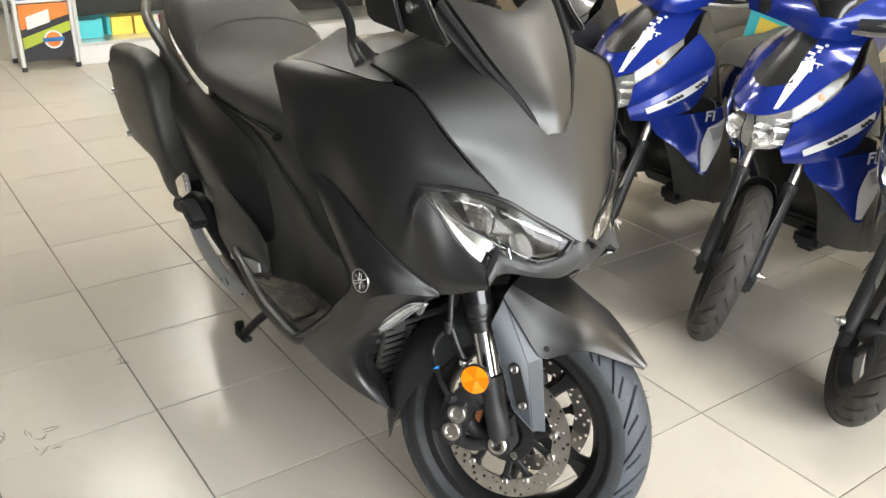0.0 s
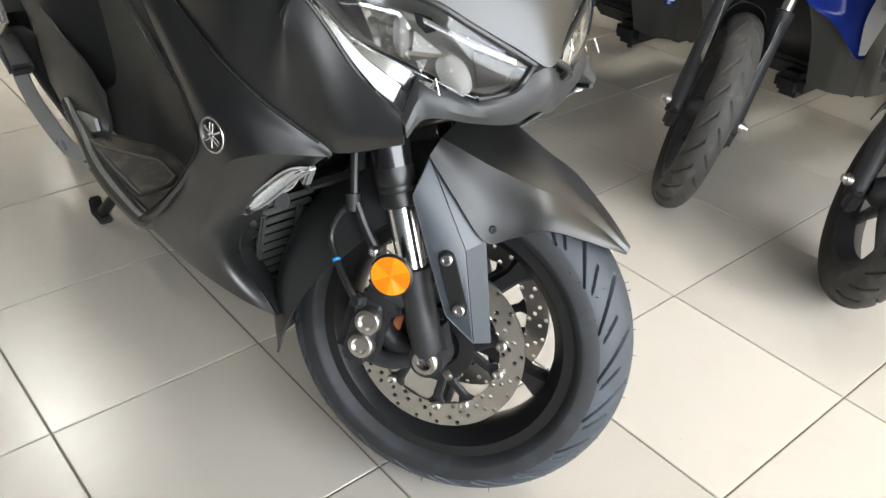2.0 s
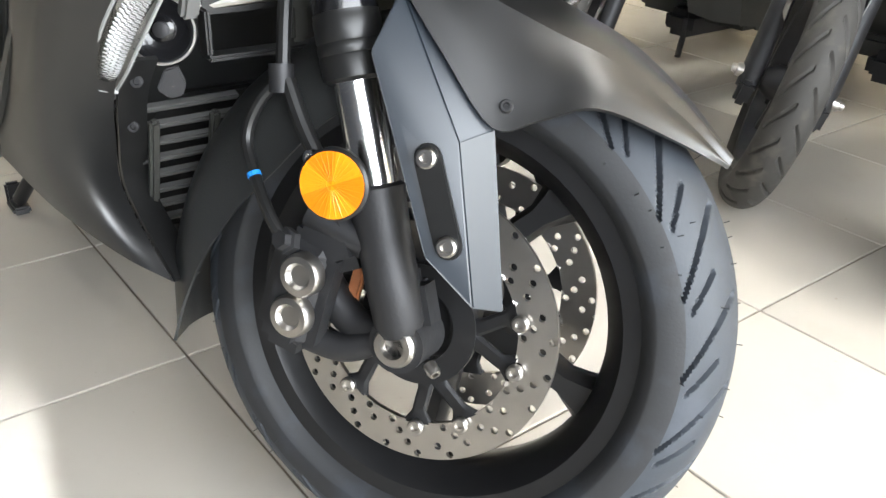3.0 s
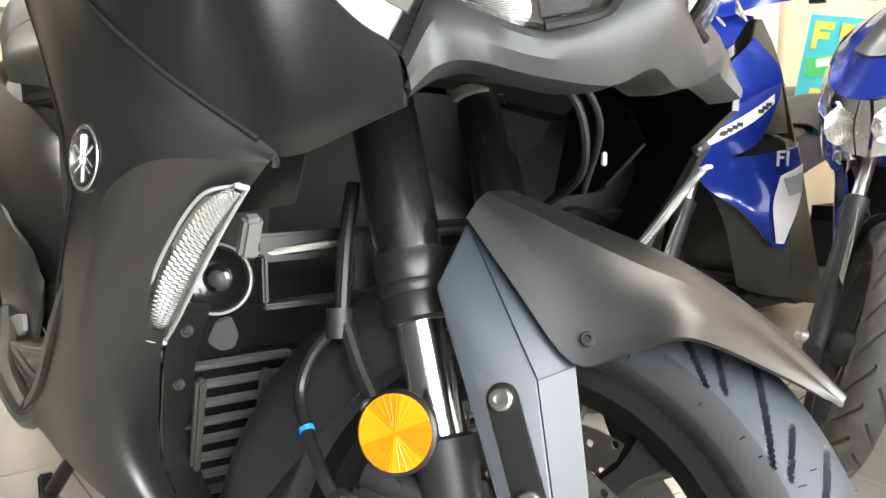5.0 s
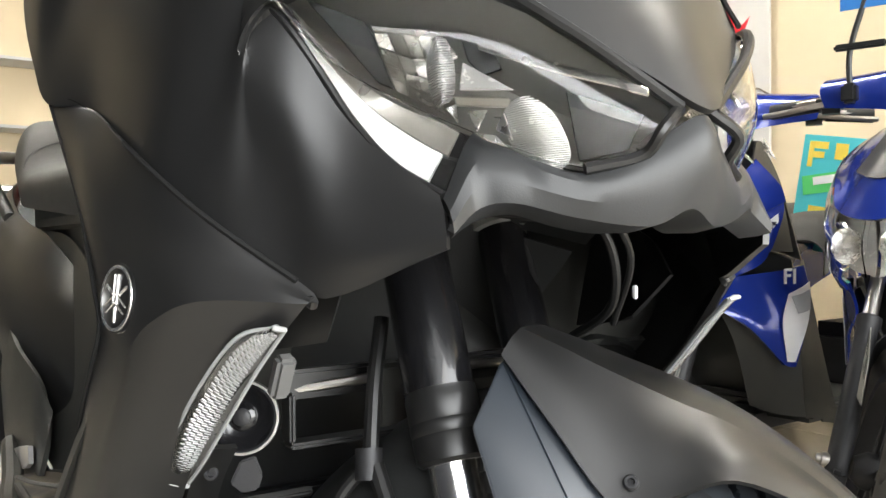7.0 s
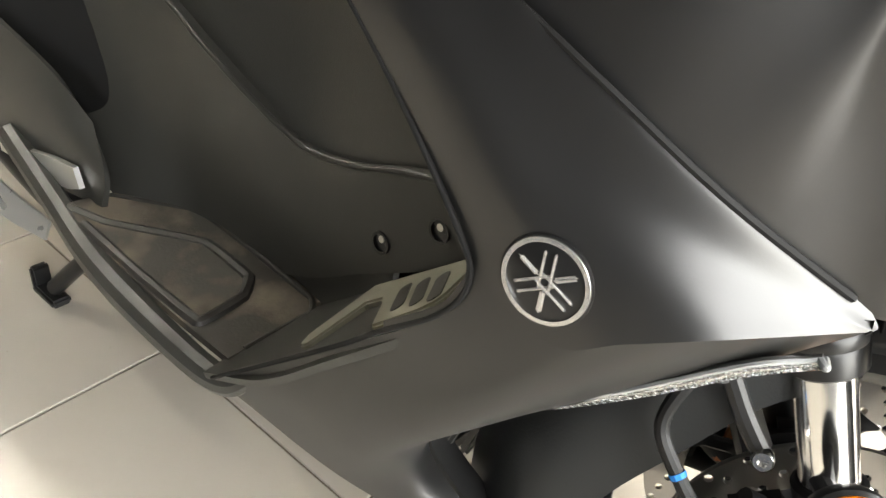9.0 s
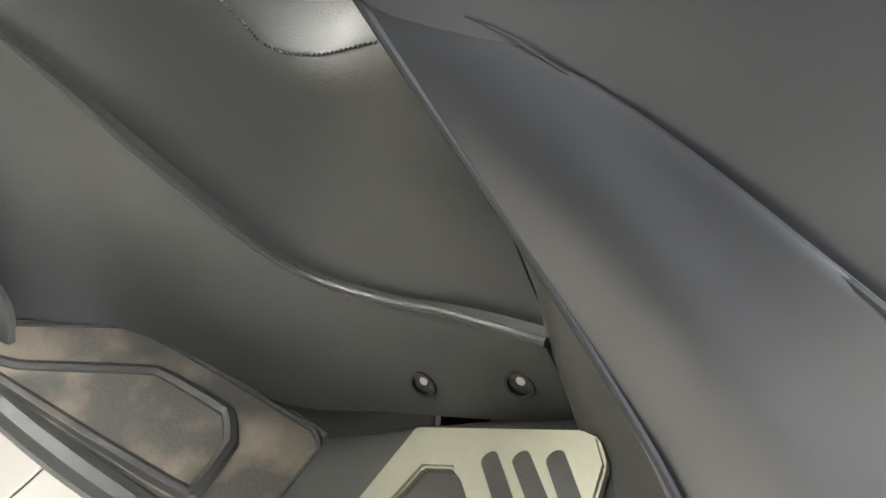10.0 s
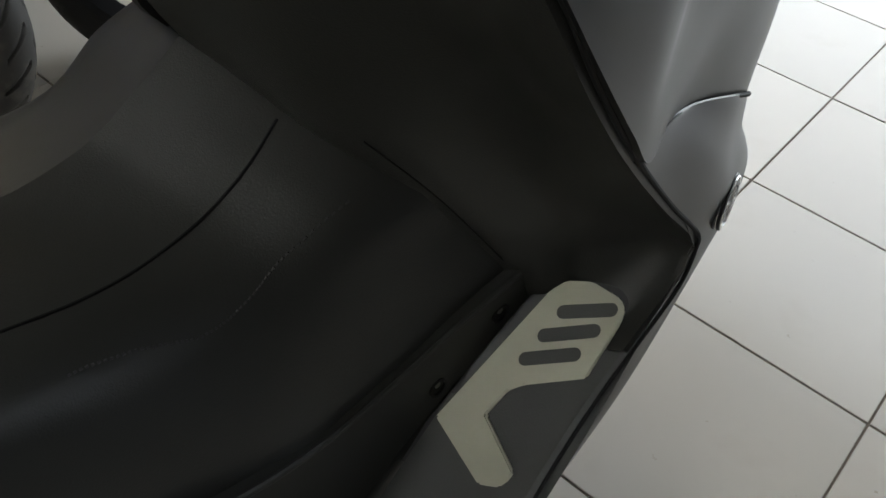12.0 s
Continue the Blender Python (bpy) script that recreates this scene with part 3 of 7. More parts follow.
            tube([rmx @ Vector((0.004 * math.cos(aa), 0.004 * math.sin(aa), 0.0016)), rmx @ Vector((0.0262 * math.cos(aa), 0.0262 * math.sin(aa), 0.0014))], 0.0004, 5, bm=rays)
        tagged(part("reflector_rib", rays, AMBER if k % 2 else AMBER2, refl, m=TURN), kind="stuff")
    part("reflector_stay", tube([rc, (-0.045, side * 0.125, 0.405)], 0.008, 10), CASTGREY, refl, m=TURN)

# brake hose with its splitter
hose = [(-0.155, -0.110, 0.585), (-0.145, -0.122, 0.53), (-0.133, -0.130, 0.475)]
b = tube(hose, 0.0065, 10)
tube([(-0.133, -0.130, 0.472), (-0.150, -0.135, 0.445), (-0.155, -0.138, 0.413), (-0.135, -0.148, 0.385), (-0.110, -0.158, 0.36), (-0.092, -0.160, 0.343)], 0.0055, 10, bm=b)
tube([(-0.128, -0.130, 0.470), (-0.108, -0.132, 0.44), (-0.088, -0.133, 0.415)], 0.0075, 10, bm=b)
hose_ob = part("brake_hose", b, PLASTIC2, main, "black rubber brake hose clipped to the fork", m=TURN)
part("hose_clip", turned([(0, 0.011), (0.024, 0.011)], (-0.136, -0.130, 0.482), (0.2, 0, -1), 14), CASTGREY, hose_ob, m=TURN)
part("hose_bolt", cap_bolt((-0.086, -0.138, 0.413), (-0.2, -1, 0.1), 0.008, 0.008), CHROME, hose_ob, "bright hose bolt", m=TURN)
part("paint_mark", turned([(0, 0.0062), (0.004, 0.0062)], (-0.1375, -0.1475, 0.388), (0.5, -0.2, -0.6), 10), BLUEDOT, hose_ob, m=TURN)

# fork guards
def folded(points, faces, thick, bevel):
    """A folded plate with flat facets."""
    bm = bmesh.new()
    vs = [bm.verts.new(p) for p in points]
    for f in faces:
        bm.faces.new([vs[i] for i in f])
    bmesh.ops.recalc_face_normals(bm, faces=bm.faces[:])
    bmesh.ops.solidify(bm, geom=bm.faces[:], thickness=thick)
    bmesh.ops.recalc_face_normals(bm, faces=bm.faces[:])
    bmesh.ops.bevel(bm, geom=bm.edges[:], offset=bevel, segments=2, affect='EDGES')
    return bm


for side in (-1, 1):
    gp = [(x + 0.002, y - 0.009, z) for x, y, z in ((-0.037, 0.143, 0.562), (-0.044, 0.163, 0.512), (0.036, 0.170, 0.366), (0.078, 0.152, 0.331), (0.040, 0.158, 0.460), (0.060, 0.136, 0.474), (0.096, 0.122, 0.325), (-0.030, 0.136, 0.566))]
    part("fork_guard", folded([(x, side * y, z) for x, y, z in gp], ((0, 1, 2, 3, 4), (0, 4, 5, 7), (4, 3, 6, 5)), 0.004, 0.0015), BLUEGREY, main, "matte blue-grey folded fork guard", 25, m=TURN)
for side in (-1, 1):
    a, c = Vector((0.022, side * 0.1545, 0.443)), Vector((0.053, side * 0.1545, 0.379))
    d = (c - a).normalized()
    nrm = Vector((0.10, side, 0.05)).normalized()
    mx = Matrix.Translation((a + c) / 2) @ Matrix((d.cross(nrm), d, nrm)).transposed().to_4x4()
    w, l = 0.0115, (c - a).length / 2
    outline = [(w * math.cos(t), l + w * math.sin(t)) for t in np.linspace(0, math.pi, 9)] + [(w * math.cos(t), -l + w * math.sin(t)) for t in np.linspace(math.pi, 2 * math.pi, 9)]
    inset = part("guard_inset", prism(outline, 0.005, mx @ Matrix.Translation((0, 0, -0.003)), 0.001), PLASTIC2, main, "black slotted inset on the fork guard", m=TURN)
    for p in (a, c):
        part("guard_bolt", cap_bolt(p + nrm * 0.002, nrm, 0.0085, 0.006), STEEL, inset, "bright button-head bolt", m=TURN)

# front mudguard
edge_ = [(-0.034, -0.139, 0.566), (0.012, -0.139, 0.521), (0.062, -0.136, 0.475), (0.095, -0.126, 0.488), (0.133, -0.108, 0.505), (0.186, -0.058, 0.490), (0.231, -0.010, 0.471)]
crease = [(-0.028, -0.122, 0.589), (0.008, -0.113, 0.577), (0.036, -0.104, 0.567), (0.080, -0.086, 0.553), (0.128, -0.066, 0.539), (0.184, -0.034, 0.508), (0.231, -0.007, 0.474)]
spine = [(-0.040, 0, 0.601), (-0.004, 0, 0.593), (0.022, 0, 0.586), (0.070, 0, 0.573), (0.122, 0, 0.554), (0.183, 0, 0.517), (0.231, 0, 0.477)]
mg = patch([[c, tuple(Vector(c).lerp(Vector(m), 0.45) + Vector((0.002, 0, 0.004))), m, tuple(Vector((c[0], -c[1], c[2])).lerp(Vector(m), 0.45) + Vector((0.002, 0, 0.004))), (c[0], -c[1], c[2])] for c, m in zip(crease, spine)], 24, 30, 0.004)
for mirror in (False, True):
    patch([[e_, tuple(Vector(e_).lerp(Vector(c), 0.5) + Vector((0.001, -0.003, 0.002))), c] for e_, c in zip(edge_, crease)], 10, 30, 0.004, bm=mg, mirror=mirror)
bmesh.ops.remove_doubles(mg, verts=mg.verts[:], dist=0.0004)
fender = part("front_mudguard", mg, MATTE, main, "matte dark grey pointed front mudguard", 50, m=TURN)
for side in (-1, 1):
    part("mudguard_bolt", cap_bolt((0.068, side * 0.129, 0.492), (0.2, side, 0.3), 0.0055, 0.005), CASTGREY, fender, m=TURN)
inner = []
for a, cut in ((-14, 0.215), (-32, 0.196), (-52, 0.184), (-70, 0.192), (-86, 0.208), (-99, 0.226), (-110, 0.246)):
    ra = radians(a)
    row = [(cut, -0.118), (max(cut + 0.004, 0.236), -0.111), (0.262, -0.089), (0.281, -0.050), (0.289, 0)]
    row = row + [(r, -y) for r, y in reversed(row[:-1])]
    inner.append([(CW.x + math.sin(ra) * r, y, CW.z + math.cos(ra) * r) for r, y in row])
part("rear_hugger", patch(inner, 24, 30, 0.003), WELL, fender, "black plastic inner mudguard behind the front tyre", m=TURN)

# --- fairing ---
cover = [full([(0.085, -0.128, 0.830), (0.119, -0.083, 0.804), (0.146, -0.038, 0.775), (0.166, 0, 0.752)]),
         full([(0.050, -0.153, 0.873), (0.089, -0.099, 0.859), (0.115, -0.045, 0.842), (0.130, 0, 0.825)]),
         full([(0.015, -0.188, 0.927), (0.050, -0.120, 0.922), (0.072, -0.054, 0.914), (0.080, 0, 0.905)]),
         full([(-0.040, -0.213, 0.986), (-0.002, -0.136, 0.993), (0.020, -0.062, 0.994), (0.026, 0, 0.988)]),
         full([(-0.110, -0.222, 1.000), (-0.072, -0.142, 1.026), (-0.046, -0.064, 1.042), (-0.036, 0, 1.046)]),
         full([(-0.200, -0.215, 1.012), (-0.158, -0.138, 1.048), (-0.128, -0.064, 1.074), (-0.114, 0, 1.084)])]
part("nose_cover", patch(cover, 44, 40, 0.005), MATTE, main, "matte grey nose cover")
for side in (-1, 1):
    line = [Vector((r[0][0] + 0.001, -side * r[0][1], r[0][2] + 0.003)) for r in cover[1:5]]
    line = [Vector((0.088, side * 0.128, 0.836))] + line + [Vector((-0.175, side * 0.222, 1.008))]
    part("panel_joint", tube(line, 0.0022, 6, n=50), SEAM, main)
shield_rows = [full([(0.055, -0.016, 0.916), (0.060, -0.008, 0.915), (0.062, 0, 0.914)]),
               full([(0.036, -0.040, 0.953), (0.042, -0.020, 0.954), (0.046, 0, 0.954)]),
               full([(-0.022, -0.078, 1.018), (-0.015, -0.039, 1.019), (-0.010, 0, 1.019)]),
               full([(-0.088, -0.100, 1.078), (-0.076, -0.050, 1.076), (-0.066, 0, 1.070)]),
               full([(-0.125, -0.108, 1.108), (-0.106, -0.054, 1.098), (-0.084, 0, 1.084)])]
base = part("screen_base", patch(shield_rows, 26, 26, 0.012, lift=0.017), MATTE, main, "pointed raised panel under the windscreen")
part("trim_screw", cap_bolt((0.064, 0, 0.918), (0.8, 0, 0.6), 0.005, 0.003), PLASTIC2, base)
# black sheet put in as the shade of the gap round the panel
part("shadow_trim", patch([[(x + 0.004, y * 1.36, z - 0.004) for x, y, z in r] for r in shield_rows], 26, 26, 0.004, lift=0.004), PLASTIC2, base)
ch = bmesh.new()
for sy in (1, -1):
    tube([Vector((r[0][0] + 0.010, sy * (r[0][1] * 1.08 - 0.006), r[0][2] + 0.004)) for r in shield_rows], [0.003, 0.0045, 0.006, 0.008, 0.009], 8, bm=ch)
tube([Vector((0.066, -0.020, 0.914)), Vector((0.072, 0, 0.910)), Vector((0.066, 0.020, 0.914))], 0.004, 8, bm=ch)
part("panel_channel", ch, SEAM, base, "dark channel round the raised panel")
screen = [full([(-0.10, -0.155, 1.040), (-0.055, -0.09, 1.060), (-0.045, 0, 1.066)]),
          full([(-0.22, -0.190, 1.170), (-0.15, -0.11, 1.195), (-0.135, 0, 1.205)]),
          full([(-0.32, -0.165, 1.300), (-0.255, -0.10, 1.330), (-0.24, 0, 1.345)])]
screen = [[(x - 0.06, y, z + 0.02) for x, y, z in r] for r in screen]
wind = part("windscreen", patch(screen, 30, 24, 0.004), SMOKE, main, "lightly smoked clear windscreen")
for side in (-1, 1):
    br = part("screen_bracket", prism([(-0.235, 1.100), (-0.214, 1.066), (-0.120, 1.058), (-0.041, 1.056), (-0.036, 1.064), (-0.074, 1.092), (-0.105, 1.125), (-0.150, 1.20), (-0.240, 1.20)], 0.012,
              Matrix.Translation((0, side * 0.146, 0)) @ Matrix.Rotation(radians(90), 4, 'X'), 0.004), MATTE, wind, "grey bracket holding the windscreen")
    part("bracket_plate", prism([(-0.292, 1.100), (-0.280, 1.070), (-0.262, 1.063), (-0.150, 1.060), (-0.180, 1.112), (-0.200, 1.19), (-0.290, 1.19)], 0.008,
              Matrix.Translation((0, side * 0.166, 0)) @ Matrix.Rotation(radians(90), 4, 'X'), 0.003), MATTE, br)
    part("bracket_bolt", cap_bolt((-0.150, side * 0.159, 1.104), (0, side, 0), 0.010, 0.006), STEEL, wind)

side_rows = [[(0.098, -0.151, 0.668), (0.098, -0.151, 0.678), (0.094, -0.150, 0.69), (0.088, -0.149, 0.700)],
             [(0.024, -0.200, 0.639), (0.037, -0.193, 0.668), (0.038, -0.186, 0.705), (0.034, -0.180, 0.747)],
             [(-0.002, -0.223, 0.661), (0.006, -0.211, 0.705), (0.009, -0.214, 0.758), (0.004, -0.209, 0.810)],
             [(-0.020, -0.239, 0.678), (-0.014, -0.226, 0.730), (-0.012, -0.230, 0.785), (-0.019, -0.223, 0.840)],
             [(-0.038, -0.252, 0.693), (-0.022, -0.236, 0.752), (-0.008, -0.227, 0.810), (0.022, -0.190, 0.842)],
             [(-0.059, -0.262, 0.707), (-0.037, -0.243, 0.772), (-0.004, -0.217, 0.834), (0.083, -0.131, 0.832)],
             [(-0.095, -0.279, 0.728), (-0.068, -0.259, 0.800), (-0.020, -0.226, 0.866), (0.047, -0.157, 0.874)],
             [(-0.150, -0.297, 0.761), (-0.117, -0.270, 0.835), (-0.060, -0.242, 0.905), (0.011, -0.192, 0.928)],
             [(-0.232, -0.307, 0.795), (-0.190, -0.279, 0.872), (-0.130, -0.256, 0.945), (-0.044, -0.218, 0.986)],
             [(-0.296, -0.303, 0.794), (-0.271, -0.288, 0.885), (-0.215, -0.270, 0.955), (-0.130, -0.240, 0.990)],
             [(-0.334, -0.308, 0.833), (-0.316, -0.303, 0.900), (-0.285, -0.285, 0.958), (-0.235, -0.258, 0.987)],
             [(-0.378, -0.309, 0.886), (-0.365, -0.304, 0.928), (-0.345, -0.290, 0.966), (-0.310, -0.265, 0.986)],
             [(-0.428, -0.303, 0.955), (-0.428, -0.301, 0.962), (-0.424, -0.292, 0.970), (-0.405, -0.274, 0.978)]]
# the line where the side fairing meets the lower fairing
tri_line = catmull([(0.022, -0.197, 0.635), (-0.04, -0.249, 0.686), (-0.10, -0.276, 0.728), (-0.16, -0.281, 0.755), (-0.22, -0.284, 0.777), (-0.264, -0.294, 0.793), (-0.297, -0.299, 0.791)], 60)


def on_tri_line(x):
    xs = [-p.x for p in tri_line]
    return (x, float(np.interp(-x, xs, [p.y for p in tri_line])), float(np.interp(-x, xs, [p.z for p in tri_line])))


for row in side_rows[1:9]:
    x, y, z = on_tri_line(row[0][0])
    row[0] = (x, y + 0.004, z + 0.002)
both("side_fairing", side_rows, MATTE, None, "matte dark grey side fairing", 24, 60, 0.005)

tri_rows = [[(x - 0.001, y + 0.003, z + 0.004) for x, y, z in map(on_tri_line, (0.016, -0.05, -0.13, -0.22, -0.297))],
            [on_tri_line(x) for x in (0.022, -0.05, -0.13, -0.22, -0.297)],
            [(0.022, -0.202, 0.635), (-0.045, -0.258, 0.672), (-0.120, -0.283, 0.704), (-0.185, -0.294, 0.732), (-0.253, -0.296, 0.743)],
            [(0.021, -0.203, 0.635), (-0.035, -0.264, 0.652), (-0.100, -0.288, 0.660), (-0.150, -0.295, 0.680), (-0.197, -0.293, 0.687)],
            [(0.020, -0.204, 0.634), (-0.018, -0.261, 0.636), (-0.055, -0.282, 0.620), (-0.090, -0.289, 0.600), (-0.142, -0.293, 0.616)]]
for side in (-1, 1):
    part("panel_joint", tube([Vector((p.x, -side * (p.y + 0.0015 + 0.0012 * (k / 60)), p.z + 0.003 - 0.002 * (k / 60))) for k, p in enumerate(tri_line)][2:51], [0.0022, 0.0022, 0.0016, 0.0008, 0.0004], 6), SEAM, main)
both("lower_fairing", tri_rows, MATTE, None, "matte grey triangular lower fairing with a round badge", 24, 18, 0.005)

belly_rows = [[(0.020, -0.204, 0.634), (-0.050, -0.230, 0.565), (-0.123, -0.236, 0.498), (-0.192, -0.225, 0.426), (-0.222, -0.217, 0.356), (-0.144, -0.204, 0.290)],
              [(-0.018, -0.261, 0.636), (-0.075, -0.268, 0.565), (-0.140, -0.276, 0.490), (-0.190, -0.266, 0.425), (-0.208, -0.252, 0.365), (-0.190, -0.236, 0.306)],
              [(-0.055, -0.282, 0.620), (-0.110, -0.288, 0.550), (-0.170, -0.292, 0.475), (-0.215, -0.288, 0.415), (-0.245, -0.282, 0.370), (-0.262, -0.276, 0.338)],
              [(-0.090, -0.289, 0.600), (-0.150, -0.293, 0.535), (-0.215, -0.297, 0.475), (-0.265, -0.298, 0.430), (-0.310, -0.298, 0.395), (-0.350, -0.298, 0.362)],
              [(-0.142, -0.293, 0.616), (-0.170, -0.296, 0.566), (-0.236, -0.294, 0.503), (-0.289, -0.297, 0.456), (-0.336, -0.303, 0.415), (-0.378, -0.310, 0.378)]]
both("belly_fairing", belly_rows, MATTE, None, "matte grey belly fairing beside the front wheel", 30, 24, 0.006)
rim_line = belly_rows[0]
rim_line = [tuple(p) for p in catmull(rim_line, 40)[13::3]]
edge = [[(x - 0.002, y + 0.004, z) for x, y, z in rim_line], [(x - 0.007, y + 0.018, z - 0.003) for x, y, z in rim_line], [(x - 0.016, y + 0.034, z - 0.006) for x, y, z in rim_line]]
both("belly_edge", edge, PLASTIC2, None, "black inner edge of the belly fairing", 24, 10, 0.004)
for side in (-1, 1):
    for u in (0.10, 0.36):
        p = net(edge, u, 0.55)
        p.y *= -side
        part("edge_screw", cap_bolt(p + Vector((0.002, side * 0.001, 0)), (0.8, side * 0.5, 0.1), 0.0055, 0.004), CASTGREY, main)

# turn signals along the belly's front edge: a clear cover over a bright ribbed strip
sig_outer = catmull([(0.008, -0.217, 0.619), (-0.016, -0.236, 0.610), (-0.065, -0.249, 0.565), (-0.113, -0.251, 0.519), (-0.137, -0.248, 0.498)], 24)
sig_inner = catmull([(0.009, -0.212, 0.617), (-0.025, -0.217, 0.588), (-0.063, -0.223, 0.551), (-0.107, -0.227, 0.512), (-0.141, -0.229, 0.487)], 24)


def signal_rows(a, c, out):
    """Five lines along the lamp between the shares a and c of its width, bulged by out."""
    rows = []
    for f in np.linspace(a, c, 5):
        rows.append([tuple(p.lerp(q, float(f)) + Vector((0.55, -0.80, 0.15)) * out * (0.35 + 0.65 * math.sin(math.pi * min(1, max(0, f))))) for p, q in zip(sig_outer, sig_inner)])
    return rows


for side in (-1, 1):
    mir = side > 0
    sig = part("turn_signal", patch(signal_rows(0, 1, 0.012), 36, 10, 0.002, mirror=mir), LENS, main, "clear crescent turn signal over a bright ribbed strip")
    part("signal_reflector", patch(signal_rows(0.06, 0.96, 0.004), 36, 8, 0.002, mirror=mir), SIGBACK, sig)
    ribs = bmesh.new()
    lines = [catmull(r, 92) for r in signal_rows(0.24, 0.80, 0.007)]
    for k in range(4, 88):
        for q in range(4):
            o = 0.0009 * (1 if (k + q) % 2 else -0.6)
            a, c = lines[q][k], lines[q + 1][k]
            tube([a + Vector((0.5, -0.8, 0)) * o, c + Vector((0.5, -0.8, 0)) * o], 0.0009, 5, bm=ribs)
    if mir:
        ribs.transform(Matrix.Diagonal((1, -1, 1, 1)))
    tagged(part("signal_ribs", ribs, SIGRIB, sig, "bright ribs of the turn signal"), kind="stuff")
    ends = bmesh.new()
    lines = signal_rows(0, 1, 0.011)
    for row in (lines[0], lines[-1]):
        tube([Vector(p) for p in row], 0.0016, 6, n=36, bm=ends)
    tube([Vector(r[-1]) for r in lines], 0.003, 8, bm=ends)
    tube([Vector(r[0]) for r in lines], 0.002, 8, bm=ends)
    if mir:
        ends.transform(Matrix.Diagonal((1, -1, 1, 1)))
    part("signal_rim", ends, SIGRIM, sig, "pale rim of the turn signal")

# badges: a bright ring with three crossed bars on black
for side in (-1, 1):
    an = Vector((0.22, side * 0.95, 0.10)).normalized()
    c = Vector((-0.098, side * 0.2895, 0.635))
    mx = frame_of(c, an)
    badge = part("badge", turned([(-0.004, 0.0240), (0.002, 0.0240), (0.0025, 0.0232), (0.0025, 0.0003)], c, an, 40), PLASTIC2, main, "round black and chrome badge")
    part("badge_ring", turned([(0.000, 0.0200), (0.0032, 0.0203), (0.0032, 0.0226), (-0.001, 0.0242)], c, an, 48, closed=True), BADGECHROME, badge, "chrome ring")
    for k in range(3):
        rot = mx @ Matrix.Rotation(radians(90 + 120 * k), 4, 'Z')
        b = block((0.021, 0.0015, 0.003), m=rot @ Matrix.Translation((0.006, 0.0027, 0.0024)), bevel=0.0008)
        block((0.021, 0.0015, 0.003), m=rot @ Matrix.Translation((0.006, -0.0027, 0.0024)), bevel=0.0008, bm=b)
        block((0.013, 0.0030, 0.003), m=rot @ Matrix.Translation((-0.011, 0, 0.0024)), bevel=0.0012, bm=b)
        part("badge_bar", b, BADGECHROME, badge)

# --- headlamps ---
lens_top = [(-0.015, -0.222, 0.837), (0.029, -0.186, 0.839), (0.092, -0.128, 0.829), (0.125, -0.083, 0.800), (0.153, -0.014, 0.754)]
lens_low = [(0.004, -0.211, 0.818), (0.032, -0.180, 0.778), (0.080, -0.123, 0.741), (0.129, -0.071, 0.716), (0.146, -0.040, 0.724)]
lens_rows = [lens_top, [tuple(Vector(p).lerp(Vector(q), 0.5) + Vector((0.009, -0.008, 0))) for p, q in zip(lens_top, lens_low)], lens_low]
drl_rows = [[(-0.016, -0.221, 0.833), (0.004, -0.209, 0.811), (0.018, -0.191, 0.778), (0.034, -0.177, 0.747), (0.059, -0.162, 0.718), (0.088, -0.146, 0.700)],
            [(-0.004, -0.214, 0.827), (0.014, -0.203, 0.807), (0.029, -0.182, 0.783), (0.046, -0.160, 0.762), (0.066, -0.137, 0.748), (0.079, -0.123, 0.738)]]


def drl_strip(a, c, start, back):
    """A strip of the lamp's leg between shares a and c of its width, from start on, set back under the lens."""
    o, i_ = catmull(drl_rows[0], 40)[start:], catmull(drl_rows[1], 40)[start:]
    return [[tuple(p.lerp(q, f) + Vector((-0.75, 0.55, 0)) * back) for p, q in zip(o, i_)][::4] for f in (a, (a + c) / 2, c)]


